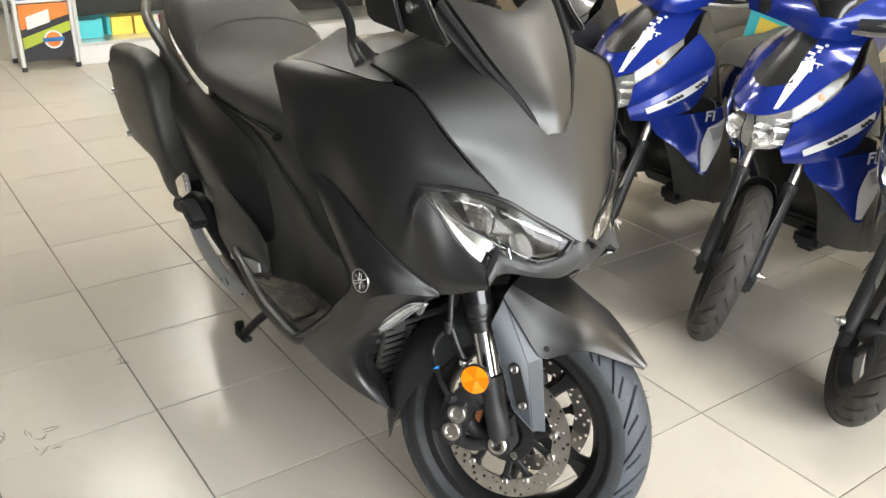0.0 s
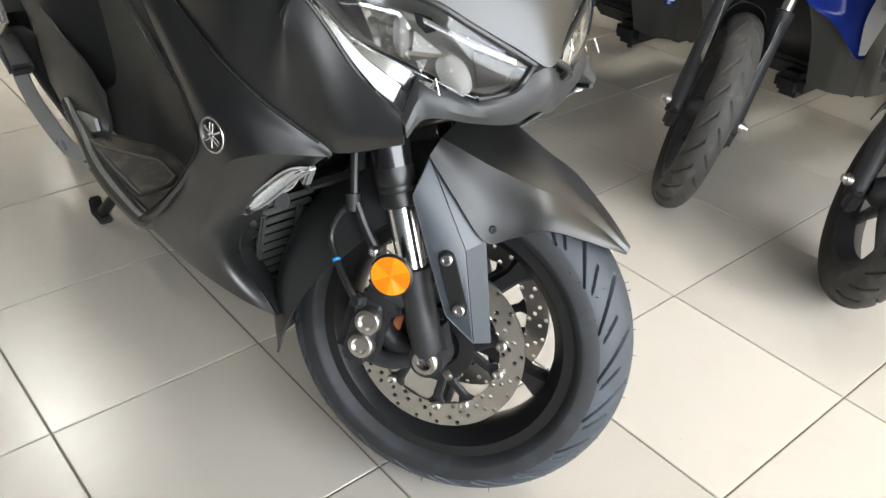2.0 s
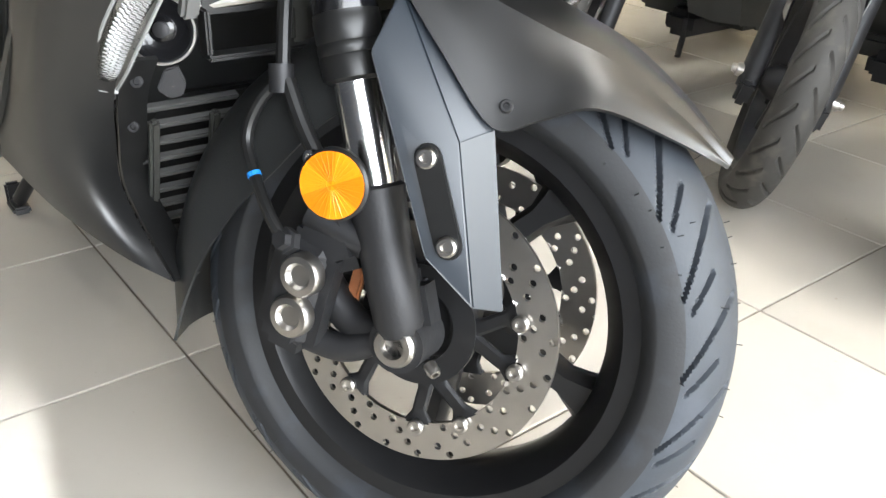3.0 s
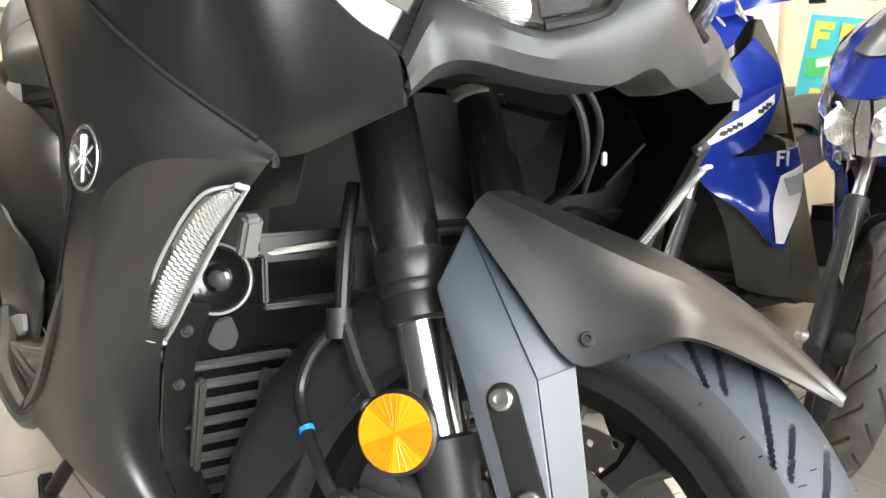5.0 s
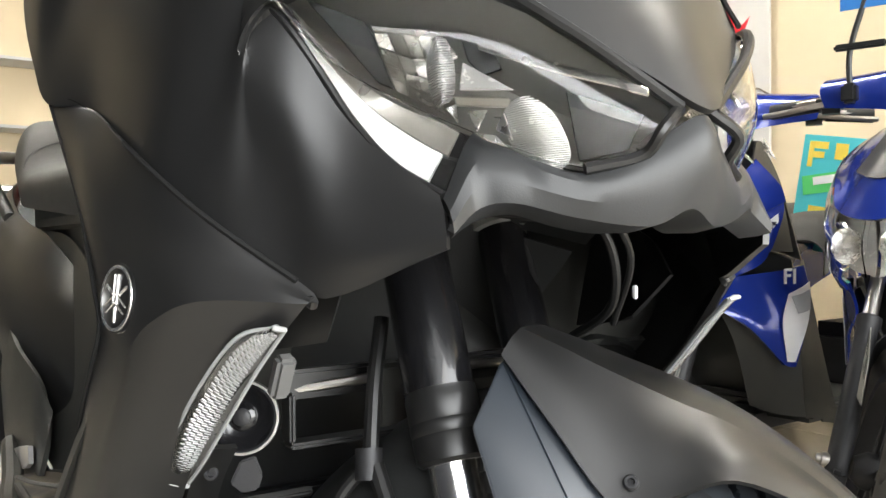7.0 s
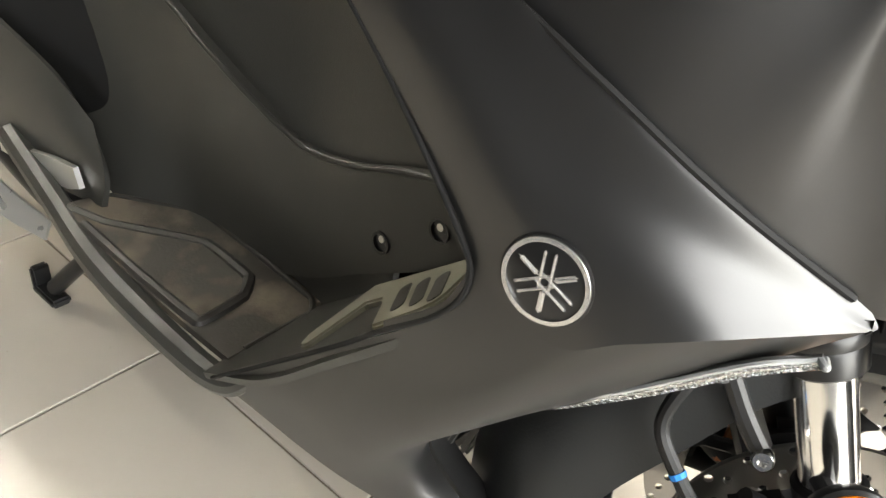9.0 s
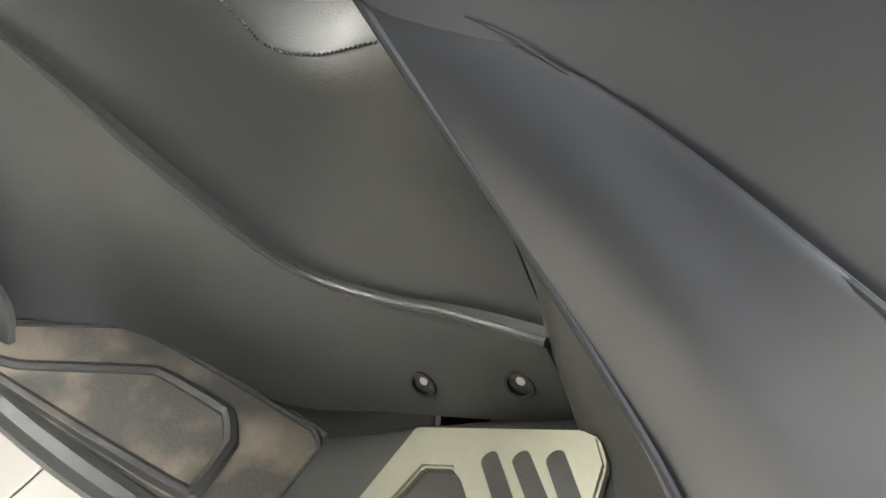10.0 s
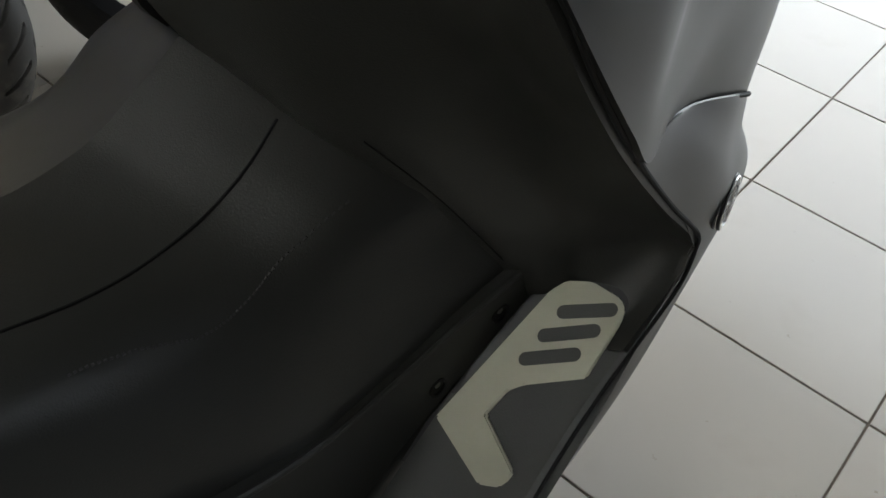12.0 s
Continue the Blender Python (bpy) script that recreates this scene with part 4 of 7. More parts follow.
for side in (-1, 1):
    mir = side > 0
    lampo = part("headlamp", patch(lens_rows, 30, 14, 0.003, mirror=mir), LENS, main, "clear faceted headlamp lens over bright reflectors")
    part("lamp_leg", patch(drl_strip(0, 1, 0, 0), 24, 6, 0.002, mirror=mir), LENS, lampo)
    part("light_guide", patch(drl_strip(0.08, 0.56, 9, 0.005), 24, 6, 0.003, mirror=mir), WHITEDRL, lampo, "white daytime light guide")
    part("guide_trim", patch(drl_strip(0.58, 1.0, 6, 0.007), 24, 6, 0.003, mirror=mir), LAMPTRIM, lampo, "dull chrome inside of the lamp leg")
    part("guide_bezel", patch(drl_strip(0.0, 0.95, 0, 0.012), 24, 6, 0.003, mirror=mir), PLASTIC2, lampo)
    back = [[(x - 0.012, y + 0.009, z - 0.002) for x, y, z in lens_rows[0]], [(x - 0.062, y + 0.045, z) for x, y, z in lens_rows[1]], [(x - 0.014, y + 0.010, z + 0.003) for x, y, z in lens_rows[2]]]
    part("lamp_housing", patch(back, 24, 12, 0.004, mirror=mir), LAMPHOUSE, lampo, "smoky grey inside of the headlamp")
    LO, LS, LN = Vector((0.063, -0.150, 0.778)), Vector((0.66, 0.751, 0)), Vector((0.751, -0.66, 0))

    def inlamp(s_, z_, d_):
        p = LO + LS * s_ + LN * -d_ + Vector((0, 0, z_))
        return Vector((p.x, -p.y, p.z)) if mir else p

    def sheet(name, outline, depth, thick, mat, label="", tilt=0.0, lean=0.0):
        """A thin moulding behind the lens with a polygonal outline (along, up)."""
        bm = bmesh.new()
        lo = [bm.verts.new(inlamp(u, v, depth + tilt * v + lean * u)) for u, v in outline]
        hi = [bm.verts.new(inlamp(u, v, depth + thick + tilt * v + lean * u)) for u, v in outline]
        k = len(outline)
        bm.faces.new(lo)
        bm.faces.new(hi[::-1])
        for i in range(k):
            bm.faces.new((lo[i], lo[(i + 1) % k], hi[(i + 1) % k], hi[i]))
        bmesh.ops.recalc_face_normals(bm, faces=bm.faces[:])
        bmesh.ops.bevel(bm, geom=bm.edges[:], offset=0.0008, segments=1, affect='EDGES')
        return part(name, bm, mat, lampo, label)
    sheet("lamp_shade", [(-0.074, 0.052), (-0.036, 0.036), (-0.030, 0.028), (-0.016, -0.008), (-0.026, -0.004), (-0.052, 0.026)], 0.016, 0.004, PLASTIC2, "black shade beside the reflector")
    # outer bowl: bright facets in a skewed, hollow grid
    c4 = [Vector(p) for p in ((-0.029, 0.028, 0), (0.009, 0.023, 0), (0.018, -0.026, 0), (-0.014, -0.010, 0))]
    for i in range(4):
        for j in range(4):
            quad = []
            for du, dv in ((0.04, 0.04), (0.96, 0.04), (0.96, 0.96), (0.04, 0.96)):
                f, g = (i + du) / 4, (j + dv) / 4
                q = c4[0].lerp(c4[1], f).lerp(c4[3].lerp(c4[2], f), g)
                hollow = 0.030 * math.sin(math.pi * min(0.98, max(0.02, f))) * math.sin(math.pi * min(0.98, max(0.02, g)))
                jit = ((i * 7 + j * 5) % 5 - 2) * 0.0022 * (du - 0.5) + ((i * 3 + j * 11) % 5 - 2) * 0.0018 * (dv - 0.5)
                quad.append(inlamp(q.x, q.y, 0.012 + hollow + jit))
            fb = bmesh.new()
            fb.faces.new([fb.verts.new(q) for q in quad])
            bmesh.ops.solidify(fb, geom=fb.faces[:], thickness=0.0012)
            part("reflector_facet", fb, LAMPCHROME, lampo)
    sheet("reflector_frame", [(-0.032, 0.034), (0.012, 0.027), (0.026, 0.010), (0.022, 0.008), (0.010, 0.0225), (-0.030, 0.029)], 0.009, 0.003, LAMPCHROME, tilt=0.25)
    # a chrome wedge; the pale colour stands for its bright reflection
    sheet("lamp_wedge", [(0.028, 0.007), (0.061, -0.013), (0.027, -0.012)], 0.010, 0.003, FROSTW, "wedge between the reflectors, its bright reflection put in as pale colour", tilt=0.5)
    sheet("lamp_bar", [(0.022, -0.014), (0.058, -0.016), (0.058, -0.022), (0.024, -0.020)], 0.008, 0.004, LAMPTRIM, tilt=-0.3)
    for pts_, tl, ln in ((((0.031, -0.024), (0.044, -0.023), (0.038, -0.038)), 0.5, 0.2), (((0.045, -0.023), (0.054, -0.024), (0.050, -0.040), (0.040, -0.038)), -0.4, 0.4),
                         (((0.051, -0.040), (0.056, -0.030), (0.062, -0.048)), 0.3, -0.5), (((0.036, -0.040), (0.050, -0.042), (0.058, -0.050), (0.046, -0.046)), 0.6, 0.0),
                         (((0.016, -0.020), (0.023, -0.016), (0.024, -0.030)), 0.2, 0.6)):
        sheet("lamp_chip", pts_, 0.016, 0.002, LAMPCHROME, tilt=tl, lean=ln)
    sheet("lamp_web", [(0.026, 0.024), (0.046, 0.018), (0.052, 0.004), (0.040, 0.000), (0.030, 0.010)], 0.026, 0.004, PLASTIC2)
    # the bright reflection along the lens's top edge, built as a chrome strip
    sheet("lamp_reflection", [(0.036, 0.021), (0.090, 0.003), (0.141, -0.014), (0.141, -0.020), (0.090, -0.004), (0.038, 0.015)], 0.010, 0.003, LAMPCHROME, "chrome strip put in for the reflection along the lens edge", tilt=0.45)
    sheet("lamp_mask", [(0.092, -0.012), (0.140, -0.028), (0.130, -0.050), (0.100, -0.056)], 0.020, 0.003, PLASTIC2, "black inner corner of the lamp")
    # thick ribbed glasses
    for cu, cv, hw, hh, lean, cnt, mat_ in ((0.0145, 0.001, 0.0085, 0.021, 0.10, 26, FROST), (0.074, -0.040, 0.017, 0.023, 0.45, 34, FROSTW)):
        rib = bmesh.new()
        for k in range(cnt):
            f = -1 + 2 * (k + 0.5) / cnt
            half = hw * math.sqrt(max(0.12, 1 - abs(f) ** 2.6))
            v, u = cv - f * hh, cu + lean * f * hh
            tube([inlamp(u - half, v - 0.002, 0.014), inlamp(u, v, 0.007), inlamp(u + half, v + 0.002, 0.014)], hh / cnt * 0.95, 6, bm=rib)
        tagged(part("ribbed_glass", rib, mat_, lampo, "thick ribbed lamp glass"), kind="stuff")
    b = tube([Vector(p) + Vector((0.002, -0.001, 0)) for p in lens_rows[0]], 0.0042, 8, n=40)
    tube([Vector(lens_rows[0][4]), Vector(lens_rows[1][4]), Vector(lens_rows[2][4]), Vector(lens_rows[2][3])], 0.0042, 8, bm=b)
    tube(drl_rows[0], 0.0028, 8, bm=b)
    if mir:
        b.transform(Matrix.Diagonal((1, -1, 1, 1)))
    part("lamp_seal", b, PLASTIC2, lampo)

# chin under the lamps
chin = [full([(0.089, -0.147, 0.698), (0.083, -0.123, 0.737), (0.092, -0.113, 0.733), (0.129, -0.068, 0.713), (0.148, -0.028, 0.735), (0.160, 0, 0.750)]),
        full([(0.099, -0.149, 0.690), (0.098, -0.128, 0.720), (0.108, -0.111, 0.720), (0.137, -0.066, 0.706), (0.157, -0.026, 0.718), (0.167, 0, 0.730)]),
        full([(0.102, -0.148, 0.677), (0.100, -0.128, 0.692), (0.111, -0.110, 0.695), (0.127, -0.073, 0.686), (0.144, -0.030, 0.681), (0.151, 0, 0.692)]),
        full([(0.080, -0.138, 0.673), (0.078, -0.115, 0.685), (0.082, -0.090, 0.689), (0.090, -0.060, 0.681), (0.100, -0.030, 0.677), (0.103, 0, 0.686)])]
part("chin_trim", patch(chin, 60, 6, 0.005), CHINP, main, "grained dark grey chin trim under the headlamps", 28)

# dark space behind the front wheel
well = [full([(-0.16, -0.18, 0.66), (-0.24, -0.1, 0.69), (-0.26, 0, 0.69)]), full([(-0.23, -0.165, 0.55), (-0.29, -0.09, 0.55), (-0.30, 0, 0.55)]), full([(-0.30, -0.20, 0.26), (-0.31, -0.1, 0.26), (-0.31, 0, 0.26)])]
part("wheel_well", patch(well, 20, 12, 0.004), WELL, main, "black plastic panel behind the front wheel")
part("upper_well", patch([full([(0.10, -0.12, 0.715), (0.12, -0.05, 0.705), (0.12, 0, 0.705)]), full([(-0.03, -0.18, 0.745), (-0.06, -0.08, 0.785), (-0.07, 0, 0.785)]), full([(-0.16, -0.20, 0.67), (-0.24, -0.1, 0.70), (-0.26, 0, 0.70)])], 20, 12, 0.004), WELL, main)
both("well_cheek", [[(-0.010, -0.165, 0.640), (-0.072, -0.201, 0.675), (-0.153, -0.211, 0.700)], [(-0.050, -0.157, 0.600), (-0.102, -0.189, 0.590), (-0.173, -0.200, 0.580)]], PLASTIC2, None, "", 12, 6, 0.003)
rad_core = block((0.02, 0.41, 0.17), (-0.284, 0, 0.345), bevel=0.004)
radiator = part("radiator", rad_core, PLASTIC2, main, "radiator behind black louvres")
for side in (-1, 1):
    for k in range(10):
        z = 0.262 + 0.020 * k
        part("louvre", block((0.009, 0.118, 0.007), m=Matrix.Translation((-0.280 + 0.34 * (z - 0.25), side * 0.153, z)) @ Matrix.Rotation(radians(35), 4, 'Y'), bevel=0.002), LOUVRE, radiator)
    for y in (0.125, 0.186):
        part("louvre_post", block((0.010, 0.010, 0.190), m=Matrix.Translation((-0.230, side * y, 0.345)) @ Matrix.Rotation(0.33, 4, 'Y'), bevel=0.003), PLASTIC, radiator)
for side in (-1, 1):
    at, ax = (-0.148, side * 0.184, 0.533), (0.88, side * 0.46, 0.1)
    horn = part("horn", turned([(0, 0.028), (0.005, 0.029), (0.011, 0.0275), (0.011, 0.0255), (0.006, 0.020), (0.004, 0.012), (0.007, 0.0085), (0.008, 0.0003)], at, ax, 36), GLOSSBLACK, main, "round black horn with a bright rim")
    part("horn_ring", turned([(0.009, 0.0270), (0.0125, 0.0275), (0.0125, 0.0295), (0.007, 0.030)], at, ax, 40, closed=True), STEEL, horn)
    part("horn_boss", turned([(0.007, 0.007), (0.011, 0.007), (0.012, 0.005), (0.012, 0.0003)], at, ax, 16), CASTGREY, horn)
    if side < 0:
        part("lamp_socket", block((0.012, 0.014, 0.034), m=Matrix.Translation((-0.040, side * 0.196, 0.580)) @ Matrix.Rotation(0.5, 4, 'Y'), bevel=0.003), SOCKET, horn, "pale plastic lamp socket")
    b = prism([(0, 0), (0.012, 0.004), (0.018, -0.012), (0.014, -0.024), (0.002, -0.026), (-0.008, -0.018)], 0.006, frame_of((-0.150, side * 0.186, 0.498), (0.9, side * 0.4, 0)), 0.0015)
    part("horn_mount", b, CASTGREY, horn)
bar = tube([(-0.128, -0.165, 0.553), (-0.112, 0.0, 0.562), (-0.128, 0.165, 0.553)], 0.0045, 10)
crossbar = part("radiator_pipe", bar, STEEL, main, "bright metal pipe across behind the fork")
part("pipe_bed", block((0.012, 0.30, 0.024), (-0.128, -0.01, 0.558), bevel=0.003), PLASTIC2, crossbar)
part("pipe_clip", block((0.022, 0.028, 0.022), (-0.108, -0.075, 0.561), bevel=0.004), PLASTIC, crossbar)
part("clip_stem", block((0.014, 0.018, 0.04), (-0.112, -0.075, 0.538), bevel=0.004), PLASTIC, crossbar)
part("pipe_tray", block((0.02, 0.24, 0.005), (-0.118, -0.04, 0.512), bevel=0.002), PLASTIC2, crossbar)
part("tray_end", block((0.02, 0.005, 0.04), (-0.118, -0.158, 0.534), bevel=0.002), PLASTIC2, crossbar)
part("lower_yoke", block((0.075, 0.30, 0.03), m=TURN @ Matrix.Translation((-0.188, 0, 0.775)) @ Matrix.Rotation(-0.38, 4, 'Y'), bevel=0.012), CASTGREY, main, "cast dark fork yoke")
for side in (-1, 1):
    cl = turned([(0, 0.0285), (0.002, 0.033), (0.022, 0.034), (0.026, 0.030)], fork_at(0.715, side * FY), fork_at(1, 0) - fork_at(0, 0), 28)
    tube([fork_at(0.726, side * FY) + Vector((0.034, -0.016, 0)), fork_at(0.726, side * FY) + Vector((0.034, 0.016, 0))], 0.006, 12, bm=cl)
    part("fork_clamp", cl, SILVER, main, "cast silver fork clamp", m=TURN)
wires = tube([(-0.02, 0.02, 0.70), (0.02, 0.05, 0.68), (0.0, 0.08, 0.62), (-0.08, 0.10, 0.58)], 0.004, 8)
tube([(-0.02, 0.0, 0.71), (0.03, 0.03, 0.70), (0.03, 0.07, 0.66), (-0.02, 0.10, 0.60)], 0.003, 8, bm=wires)
tube([(-0.05, -0.04, 0.70), (0.02, 0.0, 0.69), (0.04, 0.05, 0.69)], 0.005, 8, bm=wires)
wl = part("wiring", wires, PLASTIC2, main, "thin black cables under the nose")
part("connector", block((0.03, 0.016, 0.016), m=Matrix.Translation((0.03, 0.03, 0.693)) @ Matrix.Rotation(0.6, 4, 'Z'), bevel=0.003), COPPER, wl)
part("connector_tag", block((0.005, 0.003, 0.011), (0.02, 0.085, 0.63), bevel=0.001), WHITEP, wl)

# --- legroom ---
inside_edge = [(-0.432, -0.297, 0.962), (-0.406, -0.301, 0.926), (-0.365, -0.303, 0.868), (-0.298, -0.298, 0.791), (-0.214, -0.292, 0.703), (-0.154, -0.294, 0.641), (-0.141, -0.293, 0.612),
               (-0.156, -0.296, 0.581), (-0.203, -0.295, 0.537), (-0.236, -0.294, 0.504), (-0.288, -0.297, 0.457), (-0.334, -0.303, 0.417), (-0.378, -0.311, 0.380)]
mat_rows = [[(-0.385, -0.292, 0.376), (-0.48, -0.294, 0.372), (-0.58, -0.293, 0.370), (-0.69, -0.288, 0.370)],
            [(-0.388, -0.245, 0.376), (-0.48, -0.240, 0.372), (-0.58, -0.242, 0.371), (-0.685, -0.264, 0.371)],
            [(-0.392, -0.190, 0.378), (-0.49, -0.180, 0.374), (-0.585, -0.186, 0.374), (-0.672, -0.238, 0.376)]]
for side in (-1, 1):
    mir = side > 0
    mat = part("foot_mat", patch(mat_rows, 24, 10, 0.008, mirror=mir), DIRTYMAT, main, "dusty black rubber foot mat")
    def polyline(corners, bend=0.12):
        out = []
        for k, p in enumerate(corners):
            p = Vector(p)
            for o in (k - 1, k + 1):
                if 0 <= o < len(corners):
                    q = Vector(corners[o])
                    out.append(p.lerp(q, bend))
        return out
    ridge = tube(polyline([(-0.690, -0.286, 0.374), (-0.635, -0.270, 0.375), (-0.542, -0.213, 0.377), (-0.468, -0.214, 0.379), (-0.446, -0.236, 0.380), (-0.440, -0.285, 0.380), (-0.54, -0.287, 0.376), (-0.66, -0.287, 0.374)]), 0.0065, 8, n=110)
    rim_ = tube(polyline([(-0.680, -0.250, 0.380), (-0.655, -0.233, 0.381), (-0.590, -0.189, 0.381), (-0.500, -0.188, 0.382), (-0.402, -0.193, 0.384), (-0.388, -0.205, 0.384), (-0.386, -0.285, 0.383)]), 0.0035, 8, n=90)
    for b_ in (ridge, rim_):
        if mir:
            b_.transform(Matrix.Diagonal((1, -1, 1, 1)))
    part("mat_ridge", ridge, MATRIDGE, mat)
    part("mat_rim", rim_, MATRIDGE, mat)
    ramp_rows = [[(-0.388, -0.312, 0.372), (-0.312, -0.306, 0.416), (-0.235, -0.300, 0.488), (-0.160, -0.292, 0.560)],
                 [(-0.390, -0.275, 0.374), (-0.314, -0.270, 0.424), (-0.238, -0.266, 0.496), (-0.165, -0.258, 0.560)],
                 [(-0.395, -0.195, 0.374), (-0.315, -0.192, 0.442), (-0.240, -0.190, 0.506), (-0.170, -0.185, 0.558)]]
    ramp = part("foot_ramp", patch(ramp_rows, 16, 10, 0.006, mirror=mir), PLASTIC, main, "black plastic sloping footrest")
    sill = tube([(-0.335, -0.294, 0.402), (-0.380, -0.302, 0.368), (-0.48, -0.306, 0.366), (-0.60, -0.300, 0.364), (-0.72, -0.284, 0.368), (-0.85, -0.270, 0.385)], [0.005, 0.013, 0.015, 0.014, 0.014], 10, n=40)
    if mir:
        sill.transform(Matrix.Diagonal((1, -1, 1, 1)))
    part("footboard_edge", sill, PLASTIC, main, "scuffed black footboard edge")
    # footplate on the ramp: a plate with three slots and an open bay
    # plate axes: e forward up the slope, w outward, up from the plate
    e, w = Vector((0.790, -0.087, 0.722)), Vector((0.046, -0.913, -0.197))
    up = w.cross(e).normalized()
    up = up if up.z > 0 else -up
    org = Vector((-0.316, -0.195, 0.455)) - e * 0.003 - w * 0.003 - up * 0.010

    def at_plate(u, v, h=0.0):
        return org + e * u + w * v + up * h
    outline = [(0.003, 0.003), (0.140, 0.012), (0.153, 0.018), (0.165, 0.036), (0.169, 0.064), (0.165, 0.073), (0.154, 0.078), (0.106, 0.085), (0.070, 0.047), (0.058, 0.039),
               (0.032, 0.038), (0.014, 0.088), (0.008, 0.090), (-0.003, 0.087), (-0.013, 0.071)]
    pl = bmesh.new()
    pts = outline

    def plate_faces(loop_pts, h0, h1, bm):
        lo = [bm.verts.new(at_plate(u, v, h0)) for u, v in loop_pts]
        hi = [bm.verts.new(at_plate(u, v, h1)) for u, v in loop_pts]
        k = len(loop_pts)
        bm.faces.new(hi)
        bm.faces.new(lo[::-1])
        for i in range(k):
            bm.faces.new((lo[i], lo[(i + 1) % k], hi[(i + 1) % k], hi[i]))
    plate_faces(pts, 0.003, 0.010, pl)
    bmesh.ops.recalc_face_normals(pl, faces=pl.faces[:])
    bmesh.ops.bevel(pl, geom=pl.edges[:], offset=0.0018, segments=2, affect='EDGES')
    if mir:
        pl.transform(Matrix.Diagonal((1, -1, 1, 1)))
    plate = part("footplate", pl, ALU, ramp, "pale aluminium footplate with three slots")
    for k in range(3):
        u0 = 0.083 + 0.0235 * k
        sl = bmesh.new()
        line = [(u0 + 0.003, 0.033), (u0 + 0.031 - 0.003 * (k == 2), 0.064)]
        a, c = line
        loop_pts = []
        for s, (pu, pv) in ((1, c), (-1, a)):
            for q in range(7):
                ang = math.atan2(c[1] - a[1], c[0] - a[0]) - s * math.pi / 2 * s + (0 if s > 0 else math.pi) + math.pi * q / 6
                loop_pts.append((pu + 0.0056 * math.cos(ang), pv + 0.0056 * math.sin(ang)))
        plate_faces(loop_pts, 0.006, 0.0106, sl)
        if mir:
            sl.transform(Matrix.Diagonal((1, -1, 1, 1)))
        part("plate_slot", sl, PLASTIC, plate, "dark rubber slot")
    bay = bmesh.new()
    plate_faces([(-0.046, -0.002), (0.150, 0.000), (0.172, 0.020), (0.178, 0.050), (0.170, 0.084), (0.084, 0.094), (-0.008, 0.096), (-0.020, 0.072)], -0.012, 0.004, bay)
    if mir:
        bay.transform(Matrix.Diagonal((1, -1, 1, 1)))
    part("plate_pad", bay, PLASTIC2, ramp, "black pad under the footplate")

    # tunnel side with its ridge
    kick = [[(-0.188, -0.190, 0.525), (-0.30, -0.192, 0.440), (-0.390, -0.190, 0.374), (-0.49, -0.182, 0.372), (-0.59, -0.190, 0.374), (-0.68, -0.232, 0.376), (-0.90, -0.235, 0.42), (-1.20, -0.235, 0.50)],
            [(-0.205, -0.195, 0.550), (-0.31, -0.196, 0.485), (-0.395, -0.195, 0.445), (-0.49, -0.186, 0.445), (-0.60, -0.186, 0.465), (-0.70, -0.200, 0.49), (-0.92, -0.21, 0.55), (-1.22, -0.22, 0.60)],
            [(-0.240, -0.198, 0.588), (-0.325, -0.198, 0.560), (-0.402, -0.184, 0.530), (-0.482, -0.188, 0.551), (-0.555, -0.189, 0.577), (-0.642, -0.180, 0.598), (-0.96, -0.162, 0.676), (-1.24, -0.18, 0.70)]]
    part("tunnel_foot", patch([[(x, y - 0.004, z - 0.010) for x, y, z in kick[0][1:5]], [(x, y + 0.014, z - 0.006) for x, y, z in kick[1][1:5]]], 20, 6, 0.006, mirror=mir), PLASTIC, main, "black plastic step of the centre tunnel")
    panel = [[(-0.212, -0.192, 0.534), (-0.285, -0.188, 0.484), (-0.345, -0.186, 0.446), (-0.410, -0.186, 0.404)] + kick[0][3:],
             [(-0.222, -0.194, 0.556), (-0.290, -0.188, 0.521), (-0.350, -0.185, 0.494), (-0.410, -0.184, 0.465)] + kick[1][3:],
             [(-0.240, -0.199, 0.588), (-0.300, -0.191, 0.567), (-0.357, -0.184, 0.543), (-0.420, -0.181, 0.530)] + kick[2][3:]]
    tun = part("tunnel_side", patch(panel, 48, 16, 0.012, lift=0.006, mirror=mir), PLASTIC, main, "black plastic side of the centre tunnel with two screws")
    rl = tube([(x, y - 0.004, z - 0.001) for x, y, z in panel[2]], 0.003, 8, n=60)
    if mir:
        rl.transform(Matrix.Diagonal((1, -1, 1, 1)))
    part("tunnel_ridge", rl, PLASTIC, tun)
    seam_pts = [(-0.350, -0.140, 0.738), (-0.322, -0.175, 0.702), (-0.286, -0.187, 0.651), (-0.259, -0.192, 0.612), (-0.226, -0.193, 0.565)]
    sm = tube(seam_pts, 0.0006, 6, n=40)
    lip = tube([(x, y - 0.001, z) for x, y, z in inside_edge], 0.0018, 8, n=70)
    if mir:
        sm.transform(Matrix.Diagonal((1, -1, 1, 1)))
        lip.transform(Matrix.Diagonal((1, -1, 1, 1)))
    part("panel_seam", sm, SEAM, main)
    part("footwell_lip", lip, SEAM, main, "black rounded lip of the footwell")
    for p in ((-0.251, -0.1975, 0.542), (-0.315, -0.1925, 0.495)):
        q = Vector((p[0], p[1] * (-1 if mir else 1), p[2]))
        s = 1 if mir else -1
        part("screw_recess", turned([(0, 0.0095), (0.0022, 0.0095), (0.0022, 0.0075), (-0.004, 0.007), (-0.004, 0.0003)], q, (0, s, 0.1), 18), PLASTIC2, tun)
